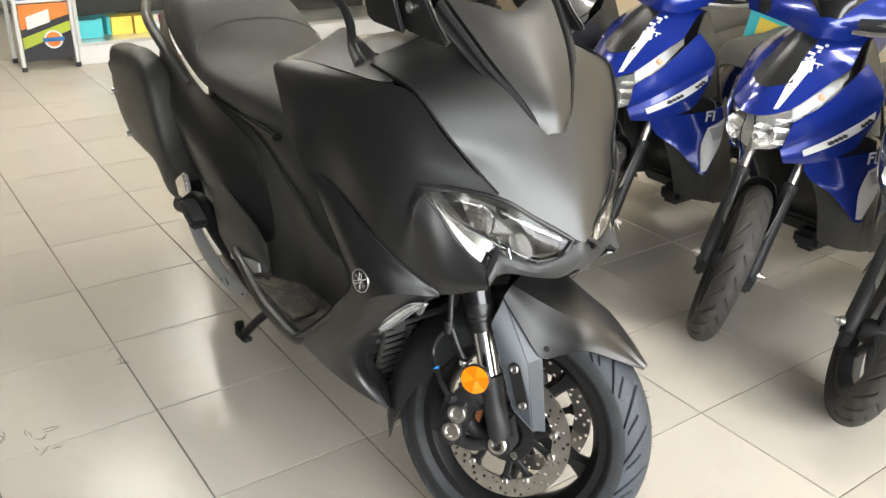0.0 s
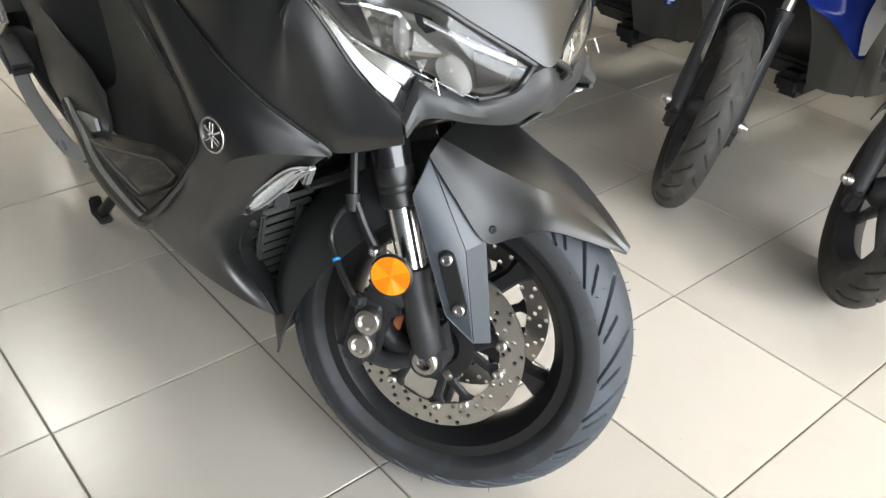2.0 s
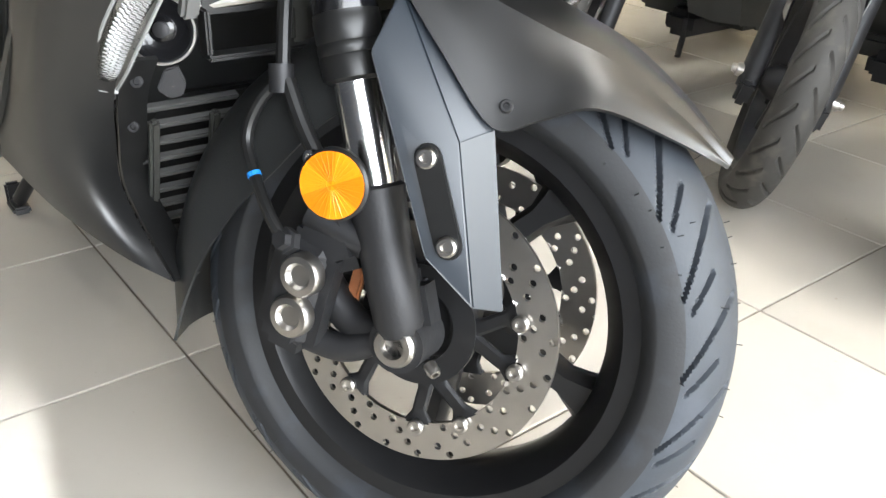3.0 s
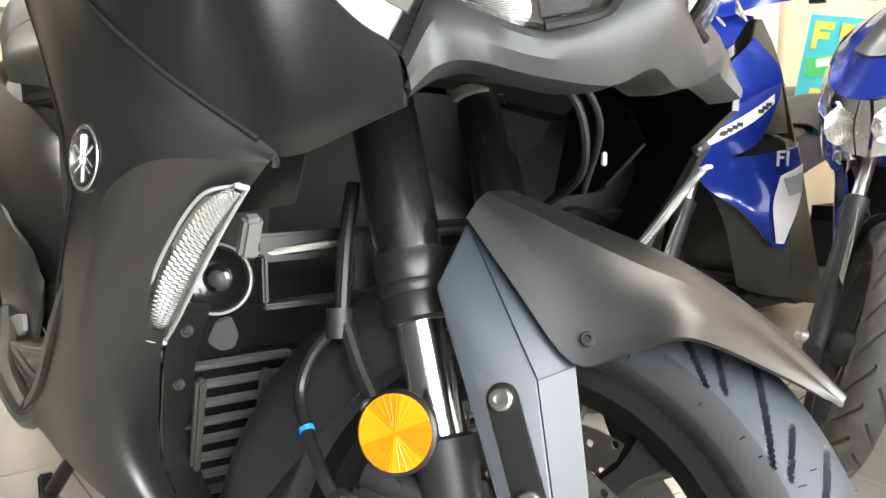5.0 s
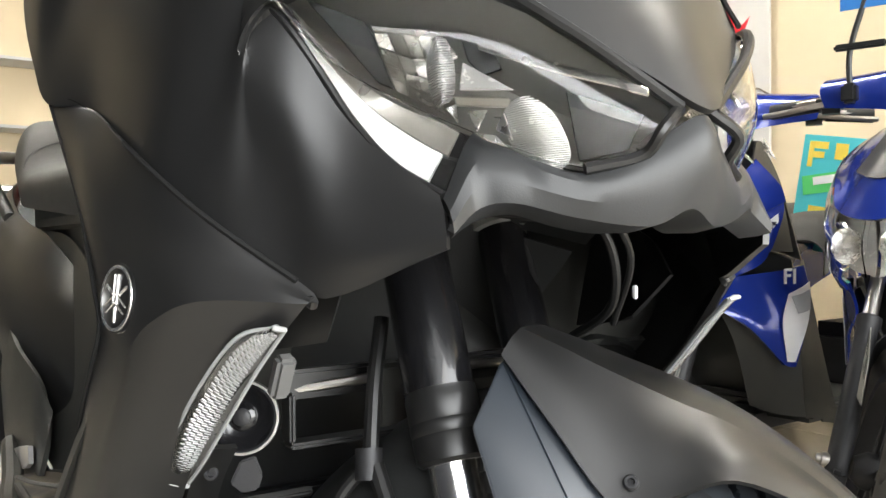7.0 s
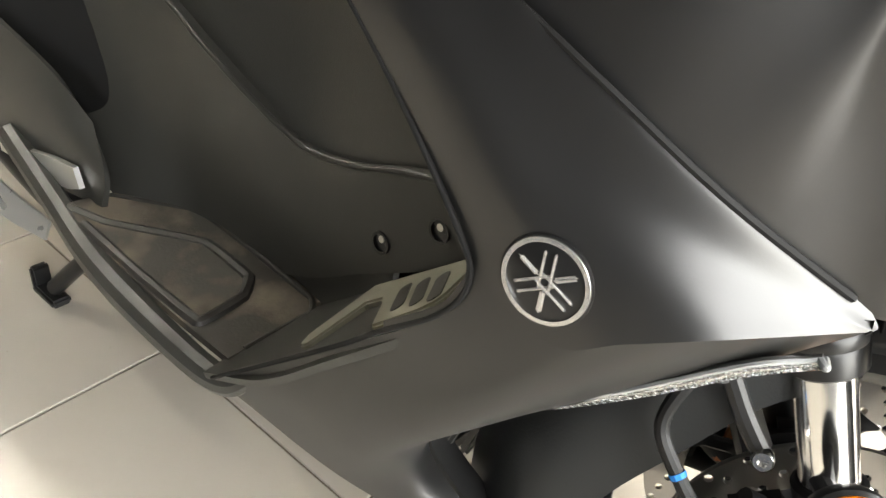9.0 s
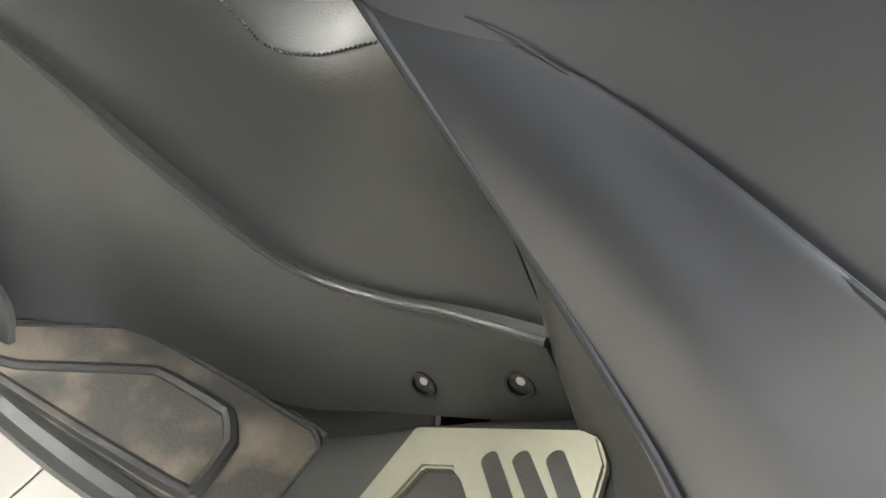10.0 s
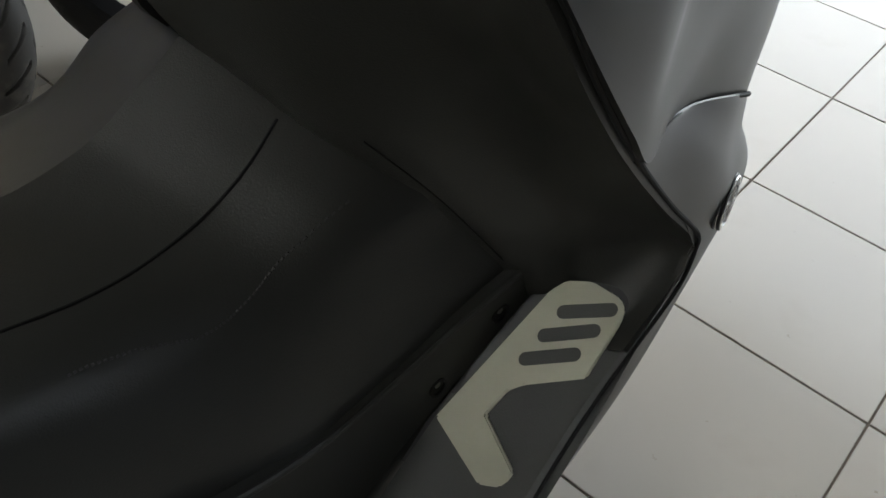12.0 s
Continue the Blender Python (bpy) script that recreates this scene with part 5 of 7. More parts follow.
        part("screw", turned([(-0.003, 0.0035), (0.001, 0.003), (0.001, 0.0003)], q + Vector((0, 0, 0.003)), (0, s, 0.1), 10), STEEL, tun, "bright screw")
    # tunnel top up to the middle
    top = [[(-0.236, -0.194, 0.580), (-0.300, -0.187, 0.561), (-0.400, -0.179, 0.526), (-0.485, -0.184, 0.543), (-0.64, -0.176, 0.590), (-0.96, -0.160, 0.668), (-1.24, -0.180, 0.695)],
           [(-0.281, -0.1735, 0.645), (-0.345, -0.169, 0.640), (-0.425, -0.158, 0.620), (-0.50, -0.156, 0.625), (-0.66, -0.162, 0.672), (-0.96, -0.172, 0.72), (-1.24, -0.18, 0.745)],
           [(-0.331, -0.144, 0.708), (-0.378, -0.138, 0.696), (-0.44, -0.118, 0.674), (-0.53, -0.112, 0.682), (-0.68, -0.132, 0.727), (-0.96, -0.16, 0.76), (-1.24, -0.17, 0.775)],
           [(-0.385, 0, 0.760), (-0.42, 0, 0.736), (-0.475, 0, 0.708), (-0.56, 0, 0.706), (-0.70, 0, 0.765), (-0.96, 0, 0.785), (-1.24, 0, 0.795)]]
    part("tunnel_top", patch(top, 40, 16, 0.005, mirror=mir), PLASTIC, main, "black plastic centre tunnel")
    # inside of the leg shield
    inside = [[(x, y + 0.002, z) for x, y, z in inside_edge[:9]],
              [(-0.425, -0.268, 0.958), (-0.398, -0.272, 0.912), (-0.350, -0.274, 0.848), (-0.268, -0.272, 0.762), (-0.190, -0.263, 0.680), (-0.156, -0.262, 0.632), (-0.146, -0.262, 0.598), (-0.172, -0.268, 0.556), (-0.205, -0.268, 0.518)],
              [(-0.405, -0.200, 0.945), (-0.370, -0.205, 0.885), (-0.325, -0.205, 0.815), (-0.262, -0.203, 0.712), (-0.218, -0.214, 0.650), (-0.197, -0.219, 0.612), (-0.186, -0.222, 0.583), (-0.188, -0.225, 0.546), (-0.215, -0.225, 0.506)],
              [(-0.430, -0.120, 0.935), (-0.405, -0.118, 0.870), (-0.378, -0.112, 0.795), (-0.332, -0.143, 0.710), (-0.288, -0.170, 0.655), (-0.258, -0.182, 0.612), (-0.238, -0.190, 0.580), (-0.208, -0.197, 0.530), (-0.228, -0.198, 0.492)],
              [(-0.450, 0, 0.950), (-0.430, 0, 0.880), (-0.410, 0, 0.820), (-0.390, -0.02, 0.775), (-0.340, -0.045, 0.715), (-0.305, -0.065, 0.660), (-0.280, -0.08, 0.620), (-0.250, -0.10, 0.550), (-0.270, -0.10, 0.490)]]
    part("leg_shield", patch(inside, 36, 30, 0.005, mirror=mir), PLASTIC, main, "black plastic inner leg shield")
    # rear side body and trims
    body = [[(-0.62, -0.205, 0.385), (-0.80, -0.235, 0.40), (-1.00, -0.25, 0.45), (-1.25, -0.25, 0.53), (-1.55, -0.22, 0.64), (-1.85, -0.14, 0.76)],
            [(-0.66, -0.200, 0.46), (-0.85, -0.245, 0.50), (-1.05, -0.262, 0.55), (-1.30, -0.26, 0.62), (-1.58, -0.22, 0.70), (-1.86, -0.13, 0.79)],
            [(-0.72, -0.185, 0.548), (-0.92, -0.225, 0.60), (-1.10, -0.24, 0.65), (-1.32, -0.235, 0.70), (-1.60, -0.20, 0.76), (-1.88, -0.12, 0.82)],
            [(-0.80, -0.165, 0.60), (-0.98, -0.195, 0.68), (-1.15, -0.205, 0.71), (-1.35, -0.20, 0.745), (-1.62, -0.17, 0.80), (-1.89, -0.10, 0.84)]]
    part("rear_side_cover", patch(body, 36, 20, 0.005, mirror=mir), MATTE, main, "matte grey rear side cover")
    panel = [[(-0.655, -0.262, 0.382), (-0.75, -0.264, 0.360), (-0.88, -0.266, 0.345), (-1.00, -0.262, 0.37)],
             [(-0.655, -0.254, 0.418), (-0.74, -0.262, 0.43), (-0.88, -0.268, 0.43), (-1.02, -0.264, 0.46)],
             [(-0.700, -0.238, 0.452), (-0.76, -0.248, 0.49), (-0.88, -0.258, 0.52), (-1.02, -0.255, 0.55)]]
    boom = part("swingarm_cover", patch(panel, 20, 10, 0.006, mirror=mir), PLASTIC, main, "black side cover with a silver insert")
    ins = [[(-0.684, -0.270, 0.392), (-0.72, -0.272, 0.378), (-0.80, -0.274, 0.366), (-0.88, -0.275, 0.352)],
           [(-0.694, -0.269, 0.412), (-0.74, -0.271, 0.404), (-0.80, -0.274, 0.388), (-0.88, -0.275, 0.368)]]
    part("silver_insert", patch(ins, 14, 4, 0.006, mirror=mir), SILVER, boom, "silver insert")

# stitched seam across the front of the seat, a panel joint round the column and its screws


def settle(points, rows, out=0.0):
    """Points laid onto the sheet that rows make, lifted by out."""
    g = np.array([[tuple(p) for p in catmull(c, 120)] for c in zip(*[catmull(r, 120) for r in rows])])
    n = np.cross(np.gradient(g, axis=0), np.gradient(g, axis=1))
    n /= np.maximum(np.linalg.norm(n, axis=2, keepdims=True), 1e-9)
    res = []
    for p in points:
        i, j = np.unravel_index(((g - np.array(p)) ** 2).sum(2).argmin(), g.shape[:2])
        k = n[i, j] if n[i, j][2] > 0 else -n[i, j]
        res.append(Vector(g[i, j] + k * out))
    return res


st = bmesh.new()
seam = settle(catmull([(-0.554, -0.136, 0.690), (-0.528, -0.132, 0.672), (-0.495, -0.134, 0.658), (-0.468, -0.134, 0.650), (-0.440, -0.136, 0.660), (-0.411, -0.138, 0.678), (-0.363, -0.147, 0.704)], 90), top, 0.0003)
seam = catmull(seam[::6], 110)
for p, q in list(zip(seam, seam[1:]))[::2]:
    tube([p, q + Vector((0, 0, 0.0006))], 0.0009, 6, bm=st)
part("stitching", st, THREAD, main, "line of grey stitching")
gr = catmull(settle(catmull([(-0.60, -0.10, 0.715), (-0.560, -0.096, 0.700), (-0.500, -0.092, 0.686), (-0.445, -0.096, 0.715), (-0.392, -0.100, 0.777)], 40), top, -0.0002)[::5], 50)
part("column_joint", tube(gr, 0.0012, 6, n=60), SEAM, main)

# --- seat ---
seat_rows = []
for x, zt, zb, hw in ((-0.66, 0.735, 0.66, 0.09), (-0.74, 0.792, 0.69, 0.15), (-0.90, 0.812, 0.715, 0.185), (-1.10, 0.815, 0.73, 0.205), (-1.25, 0.835, 0.74, 0.205),
                      (-1.36, 0.90, 0.75, 0.195), (-1.46, 0.935, 0.765, 0.185), (-1.62, 0.935, 0.79, 0.165), (-1.80, 0.925, 0.82, 0.13), (-1.88, 0.88, 0.83, 0.08)):
    zm = (zt + zb) / 2
    seat_rows.append([(x, -hw * 0.96, zb), (x, -hw, zm), (x, -hw * 0.86, zt - 0.018), (x, -hw * 0.5, zt - 0.002), (x, 0, zt),
                      (x, hw * 0.5, zt - 0.002), (x, hw * 0.86, zt - 0.018), (x, hw, zm), (x, hw * 0.96, zb)])
seat = part("seat", patch(seat_rows, 40, 48, 0.01), SEATV, main, "black vinyl stepped seat with pale stitching")
for dx in (0, 0.018):
    b = bmesh.new()
    line = catmull([(-1.27 - dx, -0.200, 0.775), (-1.29 - dx, -0.180, 0.835), (-1.31 - dx, -0.10, 0.872), (-1.32 - dx, 0, 0.880), (-1.31 - dx, 0.10, 0.872), (-1.29 - dx, 0.180, 0.835), (-1.27 - dx, 0.200, 0.775)], 90)
    for p, q in list(zip(line, line[1:])):
        tube([p + Vector((0.004, 0, 0.006)), q + Vector((0.004, 0, 0.006))], 0.0014, 5, bm=b)
    part("seat_stitching", b, THREAD, seat, "pale stitching")
part("seat_base", block((0.46, 0.37, 0.02), (-0.98, 0, 0.705), bevel=0.006), PLASTIC2, seat)
for side in (-1, 1):
    g = tube([(-1.30, side * 0.215, 0.72), (-1.45, side * 0.235, 0.80), (-1.62, side * 0.23, 0.855), (-1.82, side * 0.17, 0.88), (-1.90, side * 0.09, 0.885)], [0.012, 0.016, 0.016, 0.016, 0.014], 12)
    part("grab_rail", g, PLASTIC, main, "black passenger grab rail")
    peg = block((0.12, 0.05, 0.028), m=Matrix.Translation((-1.10, side * 0.30, 0.405)) @ Matrix.Rotation(0.3, 4, 'Y'), bevel=0.008)
    part("passenger_peg", peg, CASTGREY, main, "folded passenger footpeg")
part("rear_lamp", block((0.05, 0.24, 0.06), (-1.90, 0, 0.80), bevel=0.015), RED, main, "red tail lamp")

# silencer and pipe on the right side
mf = []
for x, y, z, rw, rh in ((-1.24, -0.250, 0.415, 0.030, 0.035), (-1.34, -0.262, 0.455, 0.042, 0.080), (-1.44, -0.268, 0.590, 0.046, 0.150), (-1.58, -0.272, 0.612, 0.048, 0.160), (-1.70, -0.274, 0.612, 0.048, 0.150),
                        (-1.81, -0.274, 0.640, 0.046, 0.110), (-1.86, -0.274, 0.650, 0.036, 0.075)):
    ring = []
    for k in range(17):
        a = 2 * math.pi * k / 16
        ca, sa = math.cos(a), math.sin(a)
        ring.append((x, y + math.copysign(abs(ca) ** 0.5, ca) * rw, z + math.copysign(abs(sa) ** 0.5, sa) * rh))
    mf.append(ring)
muff = part("silencer", patch(mf, 32, 24, 0.004), PLASTIC, main, "black silencer with a squared heat shield")
part("silencer_tip", turned([(0, 0.04), (0.02, 0.04), (0.02, 0.03), (0.0, 0.028)], (-1.86, -0.274, 0.66), (-0.85, 0, 0.5), 24), BLACKMETAL, muff)
for x, z in ((-1.80, 0.595), (-1.66, 0.485)):
    part("silencer_bolt", cap_bolt((x, -0.318, z), (0, -1, -0.1), 0.013, 0.012), CHROME, muff, "bright silencer bolt")
part("silencer_clip", block((0.10, 0.016, 0.06), m=Matrix.Translation((-1.20, -0.292, 0.455)) @ Matrix.Rotation(-0.5, 4, 'Y'), bevel=0.006), CHROME, muff, "bright end of the heat shield")
pipe = tube([(-1.30, -0.275, 0.36), (-1.18, -0.255, 0.40), (-1.05, -0.235, 0.33), (-0.85, -0.19, 0.22), (-0.5, -0.12, 0.20)], 0.028, 14)
part("exhaust_pipe", pipe, BLACKMETAL, muff)
part("pipe_shield", patch([[(-1.16, -0.30, 0.345), (-1.05, -0.30, 0.30), (-0.92, -0.285, 0.255), (-0.84, -0.26, 0.24)], [(-1.15, -0.275, 0.375), (-1.04, -0.28, 0.335), (-0.92, -0.27, 0.29), (-0.84, -0.25, 0.265)]], 14, 6, 0.004), SILVER, muff, "silver pipe heat shield")

# engine, rear wheel, stand
eng = block((0.62, 0.30, 0.24), (-0.62, 0, 0.26), bevel=0.04, seg=3)
block((0.62, 0.36, 0.20), (-0.95, 0, 0.42), bevel=0.05, seg=3, bm=eng)
part("engine", eng, CASTGREY, main, "dark engine under the footboards")
arm = tube([(-1.0, -0.17, 0.36), (-1.3, -0.17, 0.32), (-1.575, -0.13, 0.283)], [0.05, 0.04, 0.035], 12)
tube([(-1.0, 0.17, 0.36), (-1.3, 0.17, 0.32), (-1.575, 0.13, 0.283)], [0.05, 0.04, 0.035], 12, bm=arm)
part("swingarm", arm, BLACKMETAL, main)
RM = Matrix.Translation((-1.575, 0, 0.283))
rim = wheel_ring(0.196, 0.06)
for k in range(5):
    spoke(radians(10 + 72 * k), 0.03, 0.172, 0.034, 0.026, 0.05, 0.030, radians(14), rim)
turned([(-0.07, 0.04), (0.07, 0.04)], (0, 0, 0), (0, 1, 0), 32, rim)
rear_wheel = part("rear_wheel", rim, BLACKMETAL, main, "black cast rear wheel", m=RM)
part("tyre", tyre_mesh(0.283, 0.158, 0.196, 0.066, 200, sport_groove, 24), RUBBER, rear_wheel, "black rear tyre", m=RM)
stand = part("centre_stand", tube([(-0.86, -0.13, 0.20), (-0.86, 0, 0.20), (-0.86, 0.13, 0.20)], 0.016, 12), BLACKMETAL, main, "black centre stand, down on the tiles")
for side in (-1, 1):
    b = tube([(-0.86, side * 0.12, 0.20), (-0.95, side * 0.175, 0.11), (-1.02, side * 0.205, 0.030)], 0.013, 12)
    block((0.075, 0.030, 0.014), m=Matrix.Translation((-1.035, side * 0.207, 0.010)) @ Matrix.Rotation(radians(-6), 4, 'Y'), bevel=0.004, bm=b)
    block((0.014, 0.028, 0.04), m=Matrix.Translation((-1.068, side * 0.207, 0.026)), bevel=0.004, bm=b)
    part("stand_leg", b, BLACKMETAL, stand)

# handlebar, mirrors and dash
BARM = Matrix.Translation((-0.13, 0, 0.03)) @ TURN
hb = tube([(-0.30, -0.37, 1.035), (-0.24, -0.22, 1.045), (-0.20, 0, 1.02), (-0.24, 0.22, 1.045), (-0.30, 0.37, 1.035)], 0.0125, 12)
handle = part("handlebar", hb, BLACKMETAL, main, "black handlebar, turned", m=BARM)
for side in (-1, 1):
    part("grip", tube([(-0.305, side * 0.39, 1.034), (-0.27, side * 0.27, 1.041)], 0.017, 16), RUBBER, handle, m=BARM)
    part("switch_box", block((0.06, 0.07, 0.06), m=Matrix.Translation((-0.255, side * 0.23, 1.045)), bevel=0.014), PLASTIC, handle, m=BARM)
    part("brake_lever", tube([(-0.22, side * 0.23, 1.04), (-0.22, side * 0.30, 1.03), (-0.25, side * 0.40, 1.03)], [0.008, 0.007, 0.006], 10), BLACKMETAL, handle, m=BARM)
    mb = patch([[(-0.425, side * 0.280, 0.974), (-0.345, side * 0.268, 0.984), (-0.260, side * 0.254, 0.987), (-0.130, side * 0.238, 0.990), (-0.095, side * 0.228, 0.994)],
                [(-0.420, side * 0.250, 0.982), (-0.350, side * 0.228, 1.015), (-0.270, side * 0.222, 1.016), (-0.150, side * 0.222, 1.004), (-0.100, side * 0.220, 0.998)],
                [(-0.415, side * 0.220, 0.985), (-0.340, side * 0.198, 1.040), (-0.270, side * 0.195, 1.034), (-0.160, side * 0.205, 1.010), (-0.105, side * 0.212, 1.000)]], 20, 10, 0.006)
    mirror_ob = part("mirror", mb, PLASTIC2, main, "black mirror foot on the fairing")
    part("mirror_stalk", tube([(-0.205, side * 0.226, 1.000), (-0.262, side * 0.214, 1.022), (-0.290, side * 0.205, 1.060), (-0.325, side * 0.215, 1.100), (-0.350, side * 0.27, 1.15), (-0.355, side * 0.34, 1.18)], [0.013, 0.009, 0.008, 0.008, 0.008], 12), BLACKMETAL, mirror_ob)
    part("mirror_head", turned([(-0.02, 0.03), (-0.012, 0.055), (0.01, 0.065), (0.03, 0.05), (0.045, 0.02)], (-0.360, side * 0.40, 1.21), (1, 0, 0), 28), PLASTIC2, mirror_ob)
    part("mirror_glass", turned([(-0.0225, 0.045), (-0.0215, 0.05)], (-0.360, side * 0.40, 1.21), (1, 0, 0), 28), CHROME, mirror_ob)
dash = [full([(-0.415, -0.262, 0.977), (-0.43, -0.15, 0.985), (-0.43, 0, 0.985)]), full([(-0.33, -0.22, 1.005), (-0.31, -0.12, 1.03), (-0.30, 0, 1.035)]), full([(-0.18, -0.19, 1.02), (-0.16, -0.10, 1.06), (-0.15, 0, 1.065)])]
part("dashboard", patch(dash, 24, 14, 0.005), PLASTIC2, main, "black dashboard")
both("dash_side", [[(-0.430, -0.297, 0.960), (-0.426, -0.290, 0.970), (-0.410, -0.272, 0.978)], [(-0.420, -0.22, 0.948), (-0.420, -0.22, 0.965), (-0.420, -0.22, 0.980)], [(-0.440, -0.02, 0.95), (-0.440, -0.02, 0.96), (-0.440, -0.02, 0.98)]], PLASTIC, None, "", 8, 16, 0.004)

# ---- the smaller scooters by the wall ----
def town_groove(th, s):
    """Long slanted grooves either side of a centre line."""
    n, k = 24, abs(s)
    u = (th * n / (2 * math.pi) - 1.1 * k + (0.5 if s > 0 else 0)) % 1
    d = 0.0
    if 0.12 < k < 0.95:
        d = 0.0045 * min(1, max(0, (0.10 - min(u, 1 - u)) / 0.06))
    return d


def small_scooter(m, paint, label):
    t = thing("scooter", label, "scooter", m, "parked scooters")

    def pt(name, bm, mat, parent=None, label="", sharp=35, mm=None):
        return part(name, bm, mat, parent or t, label, sharp, mm)

    up_axis = Vector((-0.40, 0, 0.9165))
    TS = Matrix.Translation((0.105, 0, 0.25)) @ Matrix.Rotation(radians(36), 4, up_axis) @ Matrix.Translation((-0.105, 0, -0.25))
    # wheels, the front one turned with the steering
    for cx, r, w in ((0.14, 0.25, 0.082), (-1.115, 0.255, 0.092)):
        wm = (TS if cx > 0 else Matrix()) @ Matrix.Translation((cx, 0, r))
        wh = pt("front_wheel" if cx > 0 else "rear_wheel", wheel_ring(0.176, 0.030), CASTGREY, None, "dark cast wheel", mm=wm)
        for k in range(6):
            arm = bmesh.new()
            spoke(radians(60 * k + 15), 0.025, 0.155, 0.022, 0.014, 0.03, 0.018, radians(18 if k % 2 else -18), arm)
            pt("spoke", arm, CASTGREY, wh, mm=wm)
        pt("hub", turned([(-0.05, 0.02), (-0.03, 0.034), (0.03, 0.034), (0.05, 0.02)], (0, 0, 0), (0, 1, 0), 24), CASTGREY, wh, mm=wm)
        pt("tyre", tyre_mesh(r, w, 0.178, 0.042, 420, town_groove, 76), RUBBER2, wh, "slightly dusty tyre", 30, wm)
    pt("brake_disc", drilled_disc(0.07, 0.095, 0.004, 30, 3, 0.003), STEEL, wh, mm=TS @ Matrix.Translation((0.14, 0.05, 0.25)))
    # fork
    ux = Vector((-0.40, 0, 0.9165))
    for s in (-1, 1):
        a = Vector((0.14, s * 0.072, 0.25))
        b = turned([(-0.03, 0.014), (-0.028, 0.020), (0.03, 0.021), (0.20, 0.0195), (0.255, 0.0195), (0.26, 0.0225), (0.28, 0.0225), (0.283, 0.018)], a, ux, 20)
        leg = pt("fork_leg", b, CASTGREY, None, "grey fork leg with a bright axle end", mm=TS)
        pt("fork_tube", turned([(0, 0.0135), (0.22, 0.0135)], a + ux * 0.27, ux, 16), STEEL, leg, "bright fork tube", mm=TS)
        pt("axle_end", turned([(0, 0.014), (0.016, 0.013), (0.018, 0.009), (0.026, 0.008), (0.027, 0.0003)], a + Vector((0, s * 0.012, 0)), (0, s, 0), 12), STEEL, leg, "bright axle end", mm=TS)
        pt("caliper_lug", block((0.03, 0.03, 0.05), m=Matrix.Translation(a + Vector((0.025, 0, -0.03))), bevel=0.008), CASTGREY, leg, mm=TS)
    pt("fork_bridge", block((0.07, 0.19, 0.05), m=TS @ Matrix.Translation((-0.025, 0, 0.60)) @ Matrix.Rotation(-0.41, 4, 'Y'), bevel=0.012), paint)
    # mudguard under shiny film
    rows = []
    for a in (52, 25, 0, -30, -60):
        ra = radians(a)
        rows.append([(0.14 + math.sin(ra) * (0.272 - 0.05 * abs(y) ** 3), y * 0.058, 0.25 + math.cos(ra) * (0.275 - 0.06 * abs(y) ** 3)) for y in (-1, -0.6, 0, 0.6, 1)])
    pt("front_mudguard", patch(rows[3:] + [[(x - 0.02, y, z - 0.06) for x, y, z in rows[4]]], 14, 16, 0.003), PLASTIC2, None, "black splash guard behind the front wheel", mm=TS)
    for s in (-1, 1):
        film = patch([[(0.11, s * 0.066, 0.44), (0.05, s * 0.070, 0.50), (0.02, s * 0.07, 0.58)], [(0.13, s * 0.060, 0.36), (0.09, s * 0.072, 0.38), (0.01, s * 0.075, 0.42)]], 8, 6, 0.002)
        pt("guard_film", film, FILM, None, "loose clear wrapping film", mm=TS)
    # nose
    nose = [full([(-0.060, -0.152, 0.838), (0.020, -0.128, 0.787), (0.085, -0.095, 0.735), (0.125, -0.050, 0.712), (0.136, 0, 0.704)]),
            full([(-0.090, -0.145, 0.860), (-0.020, -0.110, 0.835), (0.045, -0.070, 0.805), (0.080, -0.030, 0.790), (0.090, 0, 0.785)]),
            full([(-0.130, -0.130, 0.885), (-0.070, -0.090, 0.880), (-0.020, -0.050, 0.868), (0.008, -0.020, 0.862), (0.015, 0, 0.860)]),
            full([(-0.175, -0.120, 0.905), (-0.130, -0.070, 0.918), (-0.100, -0.040, 0.924), (-0.085, -0.015, 0.927), (-0.080, 0, 0.927)])]
    nose_ob = pt("nose_cover", patch(nose, 32, 20, 0.005), paint, None, "glossy nose cover", 30)
    pt("black_visor", patch([[tuple(net(nose, u, v)) for u in (0.30 - 0.06 * v, 0.40, 0.5, 0.60, 0.70 + 0.06 * v)] for v in (0.30, 0.55, 0.8, 1.0)], 16, 8, 0.003, lift=0.004), PLASTIC2, nose_ob, "black centre of the nose")
    for s in (-1, 1):
        mir = s > 0
        lampg = [[(0.139, -0.004, 0.700), (0.118, -0.058, 0.712), (0.088, -0.098, 0.732)],
                 [(0.152, -0.004, 0.655), (0.128, -0.064, 0.664), (0.094, -0.106, 0.692)],
                 [(0.138, -0.004, 0.600), (0.114, -0.060, 0.612), (0.088, -0.096, 0.642)]]
        lo = pt("headlamp", patch(lampg, 20, 12, 0.003, mirror=mir, lift=0.004), LENS, None, "clear headlamp over bright bowls")
        back = [[(x - 0.03, y, z) for x, y, z in lampg[0]], [(x - 0.05, y, z) for x, y, z in lampg[1]], [(x - 0.03, y, z) for x, y, z in lampg[2]]]
        pt("lamp_housing", patch(back, 14, 8, 0.002, mirror=mir), FROSTW, lo)
        c = Vector((0.108, s * 0.045, 0.655))
        pt("lamp_reflector", turned([(-0.02, 0.012), (0.0, 0.028), (0.018, 0.036), (0.019, 0.034), (0.0, 0.024), (-0.015, 0.008)], c, (1, s * 0.2, 0.05), 10), LAMPCHROME, lo, "faceted bowl", sharp=10)
